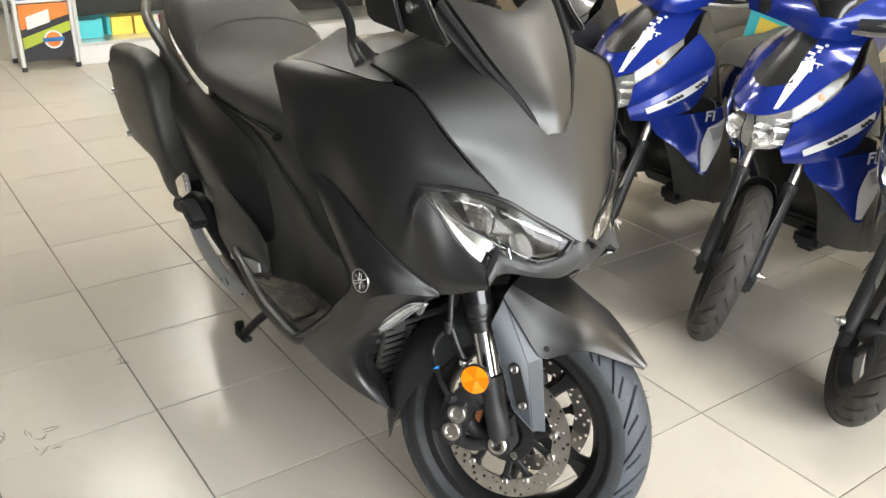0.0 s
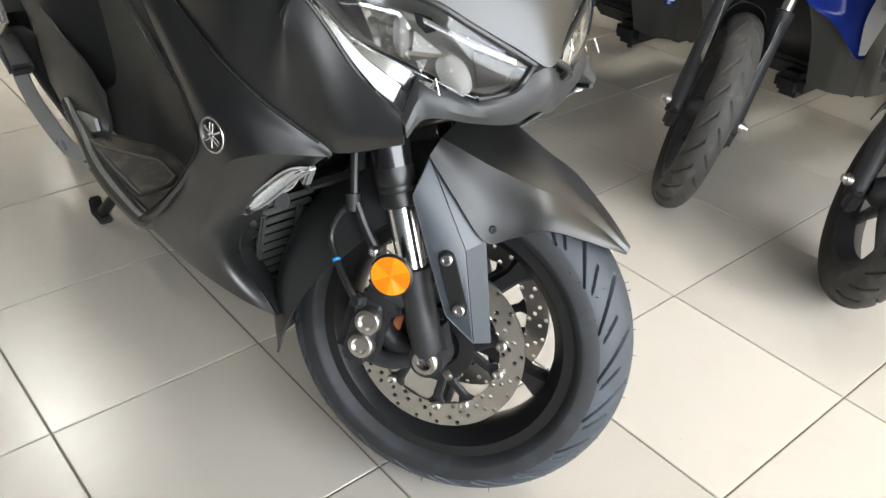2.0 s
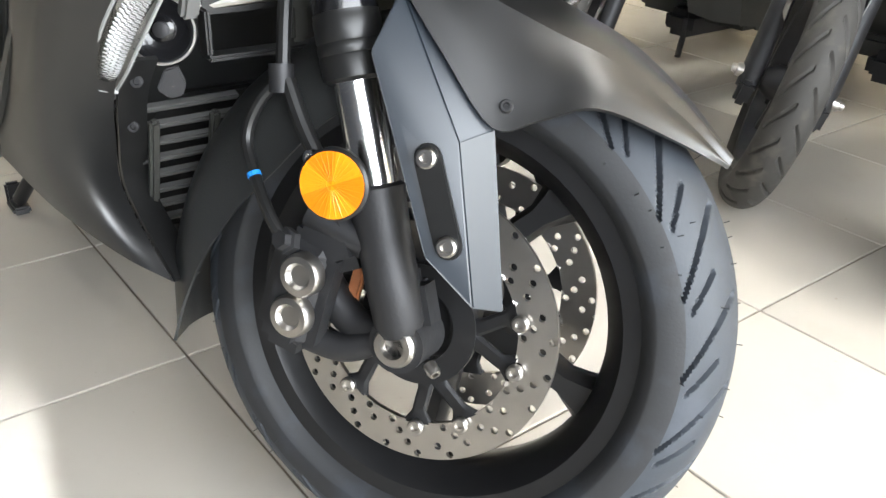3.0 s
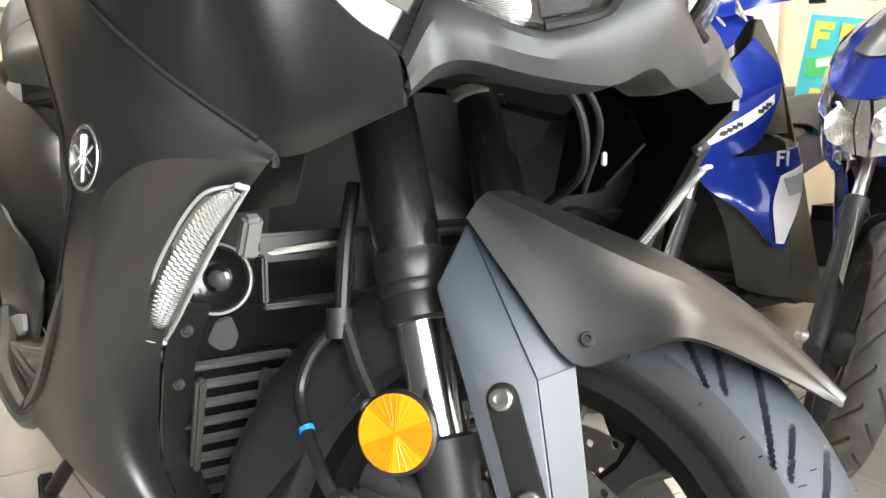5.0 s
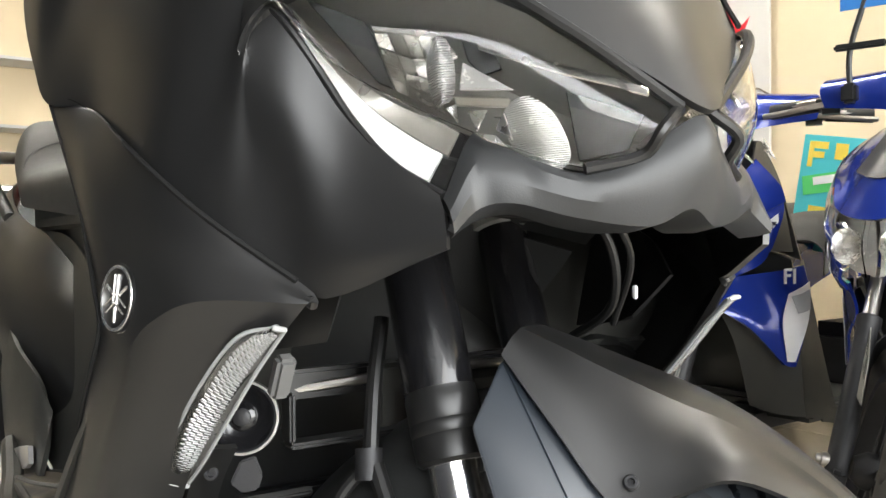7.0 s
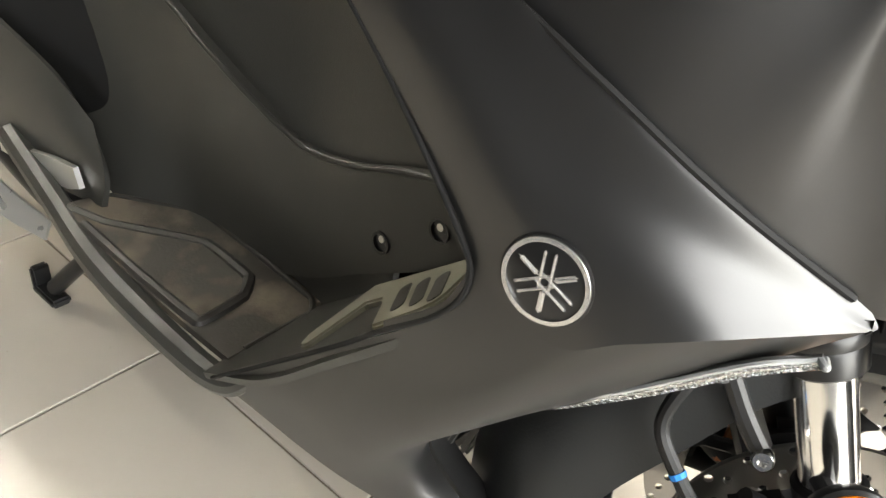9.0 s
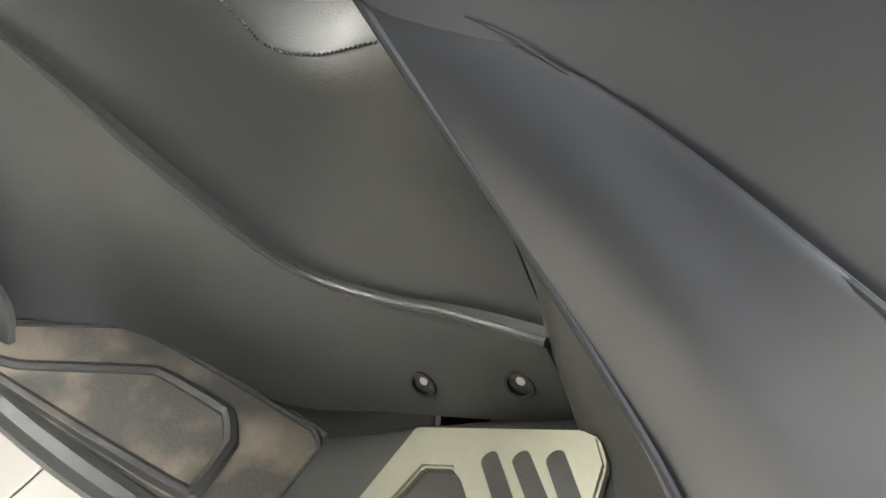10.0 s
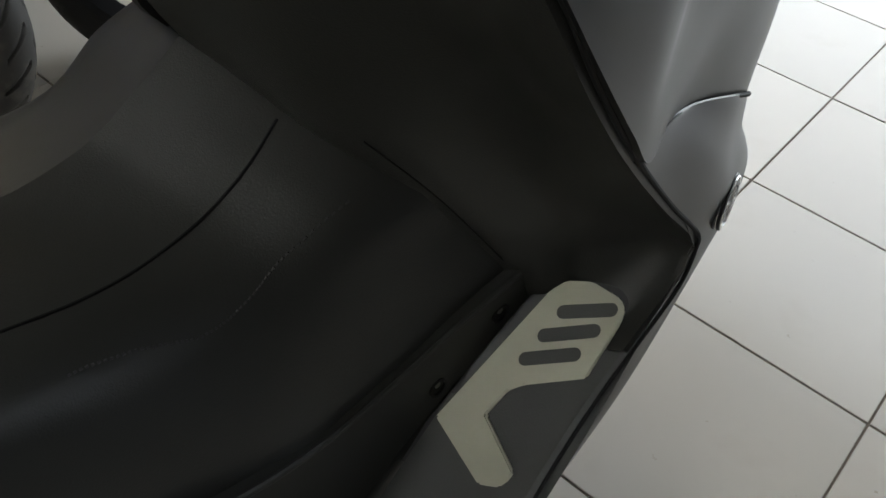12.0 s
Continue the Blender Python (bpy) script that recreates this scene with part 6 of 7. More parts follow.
        for k, (dz, ry) in enumerate(((0.030, 0.5), (-0.030, -0.5), (0.005, 0.1))):
            pt("lamp_facet", block((0.006, 0.040, 0.014), m=Matrix.Translation((0.090, s * 0.078, 0.665 + dz)) @ Matrix.Rotation(s * 0.7, 4, 'Z') @ Matrix.Rotation(ry, 4, 'Y'), bevel=0.002), LAMPCHROME, lo)
        sigl = [[(0.086, -0.100, 0.732), (0.020, -0.131, 0.785), (-0.062, -0.154, 0.836)], [(0.092, -0.108, 0.698), (0.022, -0.144, 0.748), (-0.052, -0.163, 0.812)]]
        sg = pt("turn_signal", patch(sigl, 16, 6, 0.003, mirror=mir, lift=0.003), LENS, None, "clear slanted turn signal")
        pt("signal_inside", patch([[(x - 0.012, y + 0.012, z) for x, y, z in r] for r in sigl], 12, 4, 0.002, mirror=mir), LAMPHOUSE, sg)
        pt("signal_bulb", turned([(0, 0.010), (0.010, 0.008), (0.014, 0.0003)], (0.012, s * 0.128, 0.764), (0.7, s * 0.7, 0), 12), AMBER, sg)
        cheek = [[(0.090, -0.108, 0.695), (0.020, -0.145, 0.745), (-0.055, -0.166, 0.808), (-0.110, -0.170, 0.850)], [(0.092, -0.098, 0.640), (0.020, -0.146, 0.690), (-0.075, -0.186, 0.745), (-0.150, -0.205, 0.790)],
                 [(0.086, -0.086, 0.614), (0.018, -0.136, 0.657), (-0.082, -0.186, 0.717), (-0.152, -0.216, 0.752)]]
        pt("cheek_panel", patch(cheek, 20, 8, 0.005, mirror=mir), paint, None, "glossy cheek panel")
        if mir:
            # a white swoosh that breaks up into checks, with small lettering beside it
            def on_nose(u, v):
                return net(nose, 1 - u, v)
            sw = [[tuple(on_nose(u0 - w * f, v)) for u0, v, w in ((0.345, 0.06, 0.030), (0.325, 0.18, 0.052), (0.300, 0.32, 0.066), (0.278, 0.46, 0.066), (0.268, 0.54, 0.062))] for f in (0, 0.5, 1)]
            pt("sticker_swoosh", patch(sw, 16, 4, 0.0015, lift=0.003), WHITEP, nose_ob, "white swoosh sticker")
            checks = [(0.262 - 0.020 * a_ - 0.012 * b_, 0.580 + 0.036 * b_, 0.009, 0.009) for a_ in range(3) for b_ in range(5) if (a_ + b_) % 2 == 0]
            letters = [(0.222 - 0.018 * k, 0.40 + 0.012 * k, 0.0035, 0.016) for k in range(4)] + [(0.172, 0.455, 0.022, 0.0035)]
            for name, spots in (("sticker_check", checks), ("sticker_bar", letters)):
                bits = bmesh.new()
                for u, v, w, h in spots:
                    p, du, dv = on_nose(u, v), on_nose(u - 0.05, v) - on_nose(u, v), on_nose(u, v + 0.1) - on_nose(u, v)
                    nn = du.cross(dv).normalized()
                    nn = nn if nn.z > 0 else -nn
                    block((w, h, 0.002), m=frame_of(p + nn * 0.0035, nn, dv), bevel=0, bm=bits)
                tagged(pt(name, bits, WHITEP, nose_ob), kind="stuff")
        wing = [[(0.085, -0.085, 0.612), (0.020, -0.135, 0.655), (-0.080, -0.185, 0.715), (-0.150, -0.215, 0.750)],
                [(0.080, -0.090, 0.590), (0.010, -0.145, 0.610), (-0.085, -0.198, 0.660), (-0.135, -0.220, 0.715)],
                [(0.060, -0.085, 0.570), (-0.010, -0.140, 0.575), (-0.090, -0.190, 0.610), (-0.120, -0.205, 0.650)]]
        wg = pt("wing_panel", patch(wing, 20, 10, 0.006, mirror=mir), paint, None, "glossy side wing")
        band = [[(0.045, -0.122, 0.618), (-0.020, -0.163, 0.655), (-0.085, -0.195, 0.695), (-0.125, -0.213, 0.725)],
                [(0.035, -0.124, 0.600), (-0.025, -0.166, 0.632), (-0.085, -0.199, 0.670), (-0.122, -0.216, 0.705)]]
        bd = pt("sticker_band", patch(band, 14, 3, 0.002, mirror=mir, lift=0.006), WHITEP, wg, "white band sticker")
        for k in range(8):
            f = 0.30 + 0.045 * k if k < 5 else 0.74 + 0.07 * (k - 5)
            p = catmull(band[0], 40)[int(f * 40)].lerp(catmull(band[1], 40)[int(f * 40)], 0.5)
            q = block((0.012, 0.004, 0.009 if k < 5 else 0.008), m=frame_of(p, (0.5, -0.85, 0)) @ Matrix.Translation((0, 0, 0.009)) @ Matrix.Rotation(radians(90), 4, 'X'), bevel=0)
            if mir:
                q.transform(Matrix.Diagonal((1, -1, 1, 1)))
            pt("sticker_bar", q, BLACKP, bd)
        sidep = [[(0.010, -0.110, 0.580), (-0.080, -0.175, 0.590), (-0.160, -0.212, 0.600), (-0.215, -0.222, 0.610)],
                 [(-0.030, -0.115, 0.520), (-0.110, -0.180, 0.520), (-0.180, -0.215, 0.530), (-0.235, -0.225, 0.540)],
                 [(-0.090, -0.165, 0.470), (-0.140, -0.190, 0.465), (-0.190, -0.213, 0.460), (-0.225, -0.220, 0.455)],
                 [(-0.165, -0.205, 0.385), (-0.175, -0.208, 0.380), (-0.185, -0.212, 0.378), (-0.195, -0.215, 0.378)]]
        sp = pt("side_panel", patch(sidep, 20, 16, 0.006, mirror=mir), paint, None, "glossy leg shield panel")
        gr = [[(-0.165, -0.2135, 0.545), (-0.205, -0.222, 0.560), (-0.228, -0.226, 0.572)],
              [(-0.155, -0.2050, 0.480), (-0.195, -0.215, 0.480), (-0.228, -0.2235, 0.485)],
              [(-0.168, -0.2080, 0.392), (-0.180, -0.211, 0.390), (-0.190, -0.214, 0.390)]]
        gp = pt("sticker_panel", patch(gr, 10, 12, 0.002, mirror=mir, lift=0.004), WHITEP, sp, "white and grey sticker")
        g2 = [[(-0.172, -0.2145, 0.540), (-0.200, -0.221, 0.545), (-0.226, -0.2265, 0.555)], [(-0.195, -0.2165, 0.500), (-0.212, -0.221, 0.503), (-0.228, -0.2255, 0.508)]]
        pt("sticker_stripe", patch(g2, 8, 3, 0.002, mirror=mir, lift=0.0065), GREYSTK, gp)
        fi = bmesh.new()
        for o, hh, ww in ((0.0, 0.034, 0.006), (0.012, 0.006, 0.016), (0.010, 0.006, 0.012), (0.028, 0.034, 0.006)):
            zz = 0.585 if hh > 0.01 else (0.600 if ww > 0.013 else 0.587)
            block((ww, 0.003, hh), m=Matrix.Translation((-0.150 - o, -0.2165 - o * 0.2, zz)) @ Matrix.Rotation(radians(14), 4, 'Z'), bevel=0, bm=fi)
        if mir:
            fi.transform(Matrix.Diagonal((1, -1, 1, 1)))
        tagged(pt("sticker_bar", fi, WHITEP, sp), kind="stuff")
        # black leg shield, floor and side
        shield = [[(-0.010, -0.095, 0.575), (-0.120, -0.165, 0.560), (-0.215, -0.212, 0.560)],
                  [(-0.120, -0.100, 0.440), (-0.165, -0.165, 0.420), (-0.230, -0.205, 0.400)],
                  [(-0.200, -0.090, 0.270), (-0.230, -0.140, 0.255), (-0.290, -0.180, 0.245)]]
        pt("leg_shield", patch(shield, 14, 14, 0.006, mirror=mir), PLASTIC, None, "black lower leg shield")
        shell = [[(-0.215, -0.214, 0.58), (-0.26, -0.19, 0.60), (-0.30, -0.17, 0.62)], [(-0.232, -0.206, 0.40), (-0.30, -0.195, 0.38), (-0.36, -0.19, 0.37)],
                 [(-0.290, -0.181, 0.245), (-0.35, -0.19, 0.235), (-0.42, -0.19, 0.23)]]
        pt("shield_side", patch(shell, 10, 12, 0.006, mirror=mir), PLASTIC, None)
        flr = [[(-0.33, -0.190, 0.27), (-0.50, -0.195, 0.25), (-0.68, -0.19, 0.27)], [(-0.36, -0.185, 0.225), (-0.50, -0.18, 0.205), (-0.66, -0.17, 0.215)]]
        pt("floor_side", patch(flr, 12, 6, 0.006, mirror=mir), PLASTIC, None)
        rear = [[(-0.62, -0.150, 0.34), (-0.80, -0.185, 0.46), (-1.05, -0.18, 0.56), (-1.42, -0.10, 0.70)],
                [(-0.62, -0.150, 0.50), (-0.80, -0.185, 0.60), (-1.05, -0.175, 0.67), (-1.44, -0.09, 0.76)],
                [(-0.62, -0.120, 0.64), (-0.80, -0.145, 0.69), (-1.05, -0.135, 0.72), (-1.44, -0.07, 0.79)]]
        pt("rear_panel", patch(rear, 16, 10, 0.005, mirror=mir), paint, None, "glossy rear panel")
    pt("inner_panel", patch([full([(-0.20, -0.20, 0.62), (-0.16, -0.1, 0.66), (-0.15, 0, 0.66)]), full([(-0.30, -0.19, 0.40), (-0.26, -0.1, 0.40), (-0.25, 0, 0.40)]), full([(-0.36, -0.185, 0.265), (-0.36, -0.1, 0.27), (-0.36, 0, 0.27)])], 16, 10, 0.006), PLASTIC, None, "black inner leg shield")
    pt("nose_back", patch([full([(-0.215, -0.215, 0.62), (-0.20, -0.1, 0.66), (-0.19, 0, 0.66)]), full([(-0.20, -0.17, 0.80), (-0.20, -0.1, 0.82), (-0.20, 0, 0.82)]), full([(-0.20, -0.12, 0.90), (-0.20, -0.06, 0.91), (-0.20, 0, 0.91)])], 14, 10, 0.006), PLASTIC, None)
    for s in (-1, 1):
        pt("nose_cheek", patch([[(0.03, s * 0.130, 0.645), (-0.08, s * 0.165, 0.80), (-0.17, s * 0.132, 0.895)], [(-0.20, s * 0.205, 0.64), (-0.20, s * 0.17, 0.80), (-0.20, s * 0.12, 0.90)]], 12, 8, 0.005), PLASTIC, None)
    pt("floorboard", block((0.34, 0.34, 0.05), (-0.50, 0, 0.245), bevel=0.012), PLASTIC, None, "black flat floorboard")
    und = block((0.95, 0.09, 0.07), m=Matrix.Translation((-0.75, 0, 0.215)), bevel=0.02)
    block((0.50, 0.22, 0.20), (-0.95, 0.02, 0.33), bevel=0.04, bm=und)
    pt("engine", und, CASTGREY, None, "dark engine unit")
    st_rows = []
    for x, zt, hw in ((-0.55, 0.66, 0.08), (-0.62, 0.735, 0.12), (-0.85, 0.745, 0.14), (-1.05, 0.775, 0.14), (-1.35, 0.80, 0.11), (-1.44, 0.78, 0.07)):
        st_rows.append([(x, -hw, zt - 0.09), (x, -hw * 0.98, zt - 0.03), (x, -hw * 0.6, zt), (x, 0, zt + 0.005), (x, hw * 0.6, zt), (x, hw * 0.98, zt - 0.03), (x, hw, zt - 0.09)])
    pt("seat", patch(st_rows, 20, 24, 0.01), SEATV, None, "black vinyl seat")
    # handlebar cowl
    HM = Matrix.Translation((-0.19, 0, 0)) @ Matrix.Rotation(radians(26), 4, 'Z') @ Matrix.Translation((0.19, 0, 0))
    cowl = [full([(-0.16, -0.235, 0.945), (-0.10, -0.12, 0.925), (-0.06, -0.05, 0.900), (-0.04, 0, 0.905)]),
            full([(-0.17, -0.245, 0.985), (-0.10, -0.12, 0.965), (-0.05, -0.05, 0.950), (-0.03, 0, 0.955)]),
            full([(-0.20, -0.230, 1.010), (-0.14, -0.12, 1.010), (-0.10, -0.05, 1.020), (-0.09, 0, 1.025)]),
            full([(-0.25, -0.220, 1.000), (-0.24, -0.12, 1.010), (-0.22, -0.05, 1.030), (-0.22, 0, 1.035)])]
    ck = pt("handlebar_cowl", patch(cowl, 30, 16, 0.005), paint, None, "glossy handlebar cowl", mm=HM)
    visor = [full([(-0.075, -0.045, 0.965), (-0.045, -0.02, 0.958), (-0.040, 0, 0.960)]), full([(-0.14, -0.095, 1.018), (-0.095, -0.05, 1.024), (-0.085, 0, 1.030)]), full([(-0.24, -0.12, 1.018), (-0.22, -0.05, 1.042), (-0.21, 0, 1.048)])]
    pt("meter_visor", patch(visor, 16, 10, 0.004, lift=0.008), GLOSSBLACK, ck, "gloss black meter visor", mm=HM)
    nb = bmesh.new()
    for k in range(5):
        block((0.003, 0.008, 0.012), m=Matrix.Translation((-0.160, -0.035 + 0.014 * k, 1.055)) @ Matrix.Rotation(radians(-70), 4, 'Y'), bevel=0, bm=nb)
    tagged(pt("sticker_bar", nb, WHITEP, ck, mm=HM), kind="stuff")
    pt("handlebar", tube([(-0.24, -0.345, 0.955), (-0.21, -0.2, 0.965), (-0.20, 0, 0.95), (-0.21, 0.2, 0.965), (-0.24, 0.345, 0.955)], 0.011, 12), STEEL, None, "bright handlebar", mm=HM)
    for s in (-1, 1):
        pt("grip", tube([(-0.245, s * 0.35, 0.954), (-0.225, s * 0.25, 0.962)], 0.0165, 14), RUBBER, None, mm=HM)
        pt("brake_lever", tube([(-0.17, s * 0.23, 0.955), (-0.17, s * 0.29, 0.945), (-0.20, s * 0.36, 0.94)], 0.006, 8), STEEL, None, mm=HM)
        pt("switch_box", block((0.05, 0.06, 0.045), m=Matrix.Translation((-0.215, s * 0.225, 0.960)), bevel=0.012), PLASTIC, None, mm=HM)
    pt("side_stand", tube([(-0.70, 0.14, 0.20), (-0.66, 0.20, 0.10), (-0.60, 0.235, 0.012)], 0.010, 10), BLACKMETAL, None, "black side stand, down")
    return t


first = small_scooter(pose(0.41, 1.64, 0, 0, 0, -90), BLUE, "glossy blue small scooter with white stickers, parked by the wall")
copy_thing(first, pose(0.935, 1.70, 0, 0, 0, -90))
grey_one = small_scooter(pose(1.42, 1.68, 0, 0, 0, -90), PURPLE, "dark grey small scooter parked beside a blue one")
copy_thing(grey_one, pose(-0.08, 1.70, 0, 0, 0, -90))

# price board clamped to a handlebar
sign = thing("price_sign", "small blue and white price board clamped to a handlebar", "sign", pose(0.80, 1.745, 0.955, 0, 0, 15))
part("clamp", block((0.03, 0.03, 0.04), (0, 0, 0.01), bevel=0.006), PLASTIC2, sign)
part("clamp_arm", tube([(0, 0, 0.02), (0.0, 0.005, 0.10), (0.03, 0, 0.20)], 0.006, 10), PLASTIC2, sign)
part("clamp_jaw", block((0.10, 0.014, 0.014), (0.02, 0, 0.105), bevel=0.004), PLASTIC2, sign)
part("board", block((0.21, 0.004, 0.21), (0.09, 0, 0.285), bevel=0.001), WHITEP, sign)
part("board_edge", block((0.215, 0.003, 0.024), (0.09, -0.002, 0.191), bevel=0.0005), BLUESTK, sign)
part("yellow_field", block((0.04, 0.002, 0.024), (0.17, -0.003, 0.222), bevel=0), YELLOWP, sign)
for k in range(3):
    z = 0.235 + 0.052 * k
    part("board_field", block((0.075, 0.002, 0.022), (0.10, -0.003, z), bevel=0), GREENP, sign)
    part("board_rule", block((0.20, 0.002, 0.003), (0.09, -0.0025, z + 0.027), bevel=0), BLUESTK, sign)
    part("board_mark", block((0.005, 0.002, 0.026), (0.022, -0.003, z), bevel=0), BLACKP, sign)
    part("board_mark", block((0.014, 0.002, 0.012), (0.029, -0.003, z + 0.006), bevel=0), BLACKP, sign)

# blue board with white words, clamped by the wall banner
new_board = thing("notice_board", "small blue printed board with white words", "sign", pose(0.29, 1.95, 1.335, 0, 8, 8))
part("board", block((0.12, 0.004, 0.15), (0, 0, 0), bevel=0.001), BLUESTK, new_board)
part("board_rim", block((0.126, 0.003, 0.156), (0, 0.002, 0), bevel=0.001), WHITEP, new_board)
part("strap", tube([(0.03, 0.004, -0.07), (0.035, 0.006, -0.30), (0.05, 0.01, -0.42)], 0.005, 8), PLASTIC2, new_board)
for k, word in enumerate(("Brand", "New")):
    fc = bpy.data.curves.new("word", 'FONT')
    fc.body, fc.size, fc.extrude, fc.align_x = word, 0.040, 0.0008, 'CENTER'
    ob = bpy.data.objects.new("word", fc)
    scene.collection.objects.link(ob)
    me = bpy.data.meshes.new_from_object(ob.evaluated_get(bpy.context.evaluated_depsgraph_get()))
    bpy.data.objects.remove(ob)
    fb = bmesh.new()
    fb.from_mesh(me)
    fb.transform(Matrix.Translation((0.0, -0.0030, 0.018 - 0.034 * k)) @ Matrix.Rotation(radians(90), 4, 'X'))
    part("word", fb, WHITEP, new_board)
part("board_bar", block((0.06, 0.002, 0.006), (0.01, -0.003, -0.045), bevel=0), WHITEP, new_board)

# teal poster behind the blue scooters
poster = thing("poster", "teal poster with a green band and yellow shapes", "poster", pose(0.30, 2.58, 0.80, 0, 10, 0))
part("sheet", block((0.26, 0.004, 0.36), (0, 0, 0), bevel=0.001), TEAL, poster)
part("band", block((0.27, 0.003, 0.06), m=Matrix.Translation((0.02, -0.0025, 0.05)) @ Matrix.Rotation(radians(-14), 4, 'Y'), bevel=0), GREENP, poster)
part("paper_strip", block((0.2, 0.002, 0.025), m=Matrix.Translation((0.02, -0.005, 0.06)) @ Matrix.Rotation(radians(-14), 4, 'Y'), bevel=0), WHITEP, poster)
for at, sz in (((-0.10, -0.003, 0.12), (0.016, 0.002, 0.08)), ((-0.07, -0.003, 0.15), (0.05, 0.002, 0.022)), ((-0.075, -0.003, 0.12), (0.04, 0.002, 0.02)), ((0.0, -0.003, 0.135), (0.04, 0.002, 0.05)),
               ((-0.03, -0.003, -0.09), (0.10, 0.002, 0.10)), ((0.06, -0.003, -0.11), (0.06, 0.002, 0.09))):
    part("yellow_shape", block(sz, at, bevel=0), YELLOWP, poster)

# hanging banner on the wall: a red angular mark over blue letters
banner = thing("banner", "tall grey wall banner with a red mark and blue strokes", "banner", pose(-0.60, YN - 0.03, 1.30))
part("cloth", block((0.40, 0.012, 2.3), (0, 0, 0.0), bevel=0.003), BANNER, banner)
part("pole", tube([(-0.225, -0.01, -1.2), (-0.225, -0.01, 1.2)], 0.012, 12), BLACKMETAL, banner)
bmx = Matrix.Translation((0.02, -0.007, 0.30)) @ Matrix.Rotation(radians(90), 4, 'X')
for sg in (1, -1):
    part("red_mark", prism([(sg * x, sg * z) for x, z in ((-0.085, -0.030), (-0.020, 0.105), (-0.012, 0.040), (0.022, -0.020), (0.030, -0.120), (-0.020, -0.035), (-0.045, 0.000))][::sg], 0.003 + 0.001 * sg, bmx), RED, banner)
s1 = bmesh.new()
tube([(0.085, -0.012, -0.03), (0.0, -0.012, 0.0), (-0.07, -0.012, -0.05), (0.0, -0.012, -0.10), (0.08, -0.012, -0.15), (0.0, -0.012, -0.20), (-0.08, -0.012, -0.17)], 0.018, 8, bm=s1)
s1.transform(Matrix.Translation((0.03, -0.005, 0.14)) @ Matrix.Diagonal((0.62, 0.25, 0.82, 1)))
part("blue_stroke", s1, BLUESTK, banner)

# rack of cans by the counter
rack = thing("can_rack", "white metal display rack with coloured bottles and a printed front", "rack", pose(-3.64, 0.49, 0))
for x in (0, -0.30):
    for y in (0.0, 0.33):
        part("post", tube([(x, y, 0.0), (x, y, 1.5)], 0.013, 8), WHITEP, rack)
        part("foot", turned([(0, 0.018), (0.03, 0.016)], (x, y, 0), (0, 0, 1), 12), BLACKP, rack)
fr = part("front_panel", block((0.006, 0.30, 0.36), (0.0, 0.165, 0.24), bevel=0.001), BLACKP, rack, "printed front panel")
part("orange_print", prism([(-0.148, 0.02), (0.148, 0.10), (0.148, 0.175), (-0.148, 0.175)], 0.002, Matrix.Translation((0.003, 0.165, 0.24)) @ Matrix.Rotation(radians(90), 4, 'Z') @ Matrix.Rotation(radians(90), 4, 'X')), ORANGEP, fr)
part("lime_print", prism([(-0.148, -0.10), (0.148, 0.0), (0.148, 0.06), (-0.148, -0.03)], 0.003, Matrix.Translation((0.003, 0.165, 0.24)) @ Matrix.Rotation(radians(90), 4, 'Z') @ Matrix.Rotation(radians(90), 4, 'X')), LIMEP, fr)
part("white_print", prism([(-0.11, 0.02), (0.03, 0.06), (0.03, 0.14), (-0.11, 0.10)], 0.0045, Matrix.Translation((0.003, 0.165, 0.24)) @ Matrix.Rotation(radians(90), 4, 'Z') @ Matrix.Rotation(radians(90), 4, 'X')), WHITEP, fr)
part("round_print", turned([(0, 0.058), (0.005, 0.058)], (0.003, 0.20, 0.19), (1, 0, 0), 28), WHITEP, fr)
part("round_print", turned([(0, 0.046), (0.0065, 0.046)], (0.003, 0.20, 0.19), (1, 0, 0), 28), ORANGEP, fr)
part("print_band", block((0.004, 0.13, 0.026), (0.010, 0.20, 0.19), bevel=0.001), BLUESTK, fr)
for z in (0.43, 0.80, 1.15):
    part("shelf", block((0.30, 0.33, 0.012), (-0.15, 0.165, z), bevel=0.002), WHITEP, rack)
can = solid("bottle", turned([(0, 0.034), (0.006, 0.036), (0.13, 0.036), (0.15, 0.028), (0.165, 0.014), (0.18, 0.014)], (0, 0, 0), (0, 0, 1), 20), BLUESTK, "blue oil bottle on the rack shelf", "bottle", group="oil bottles")
can.matrix_basis = pose(-3.70, 0.54, 0.437)
caps = solid("bottle", turned([(0, 0.034), (0.006, 0.036), (0.13, 0.036), (0.15, 0.028), (0.165, 0.014), (0.18, 0.014)], (0, 0, 0), (0, 0, 1), 20), RED, "red oil bottle on the rack shelf", "bottle", group="oil bottles")
caps.matrix_basis = pose(-3.78, 0.54, 0.437)
for k in range(1, 4):
    copy_thing(can, pose(-3.70, 0.54 + 0.08 * k, 0.437))
    copy_thing(caps, pose(-3.78, 0.54 + 0.08 * k, 0.437))
    copy_thing(can if k % 2 else caps, pose(-3.72, 0.54 + 0.08 * k, 0.807))

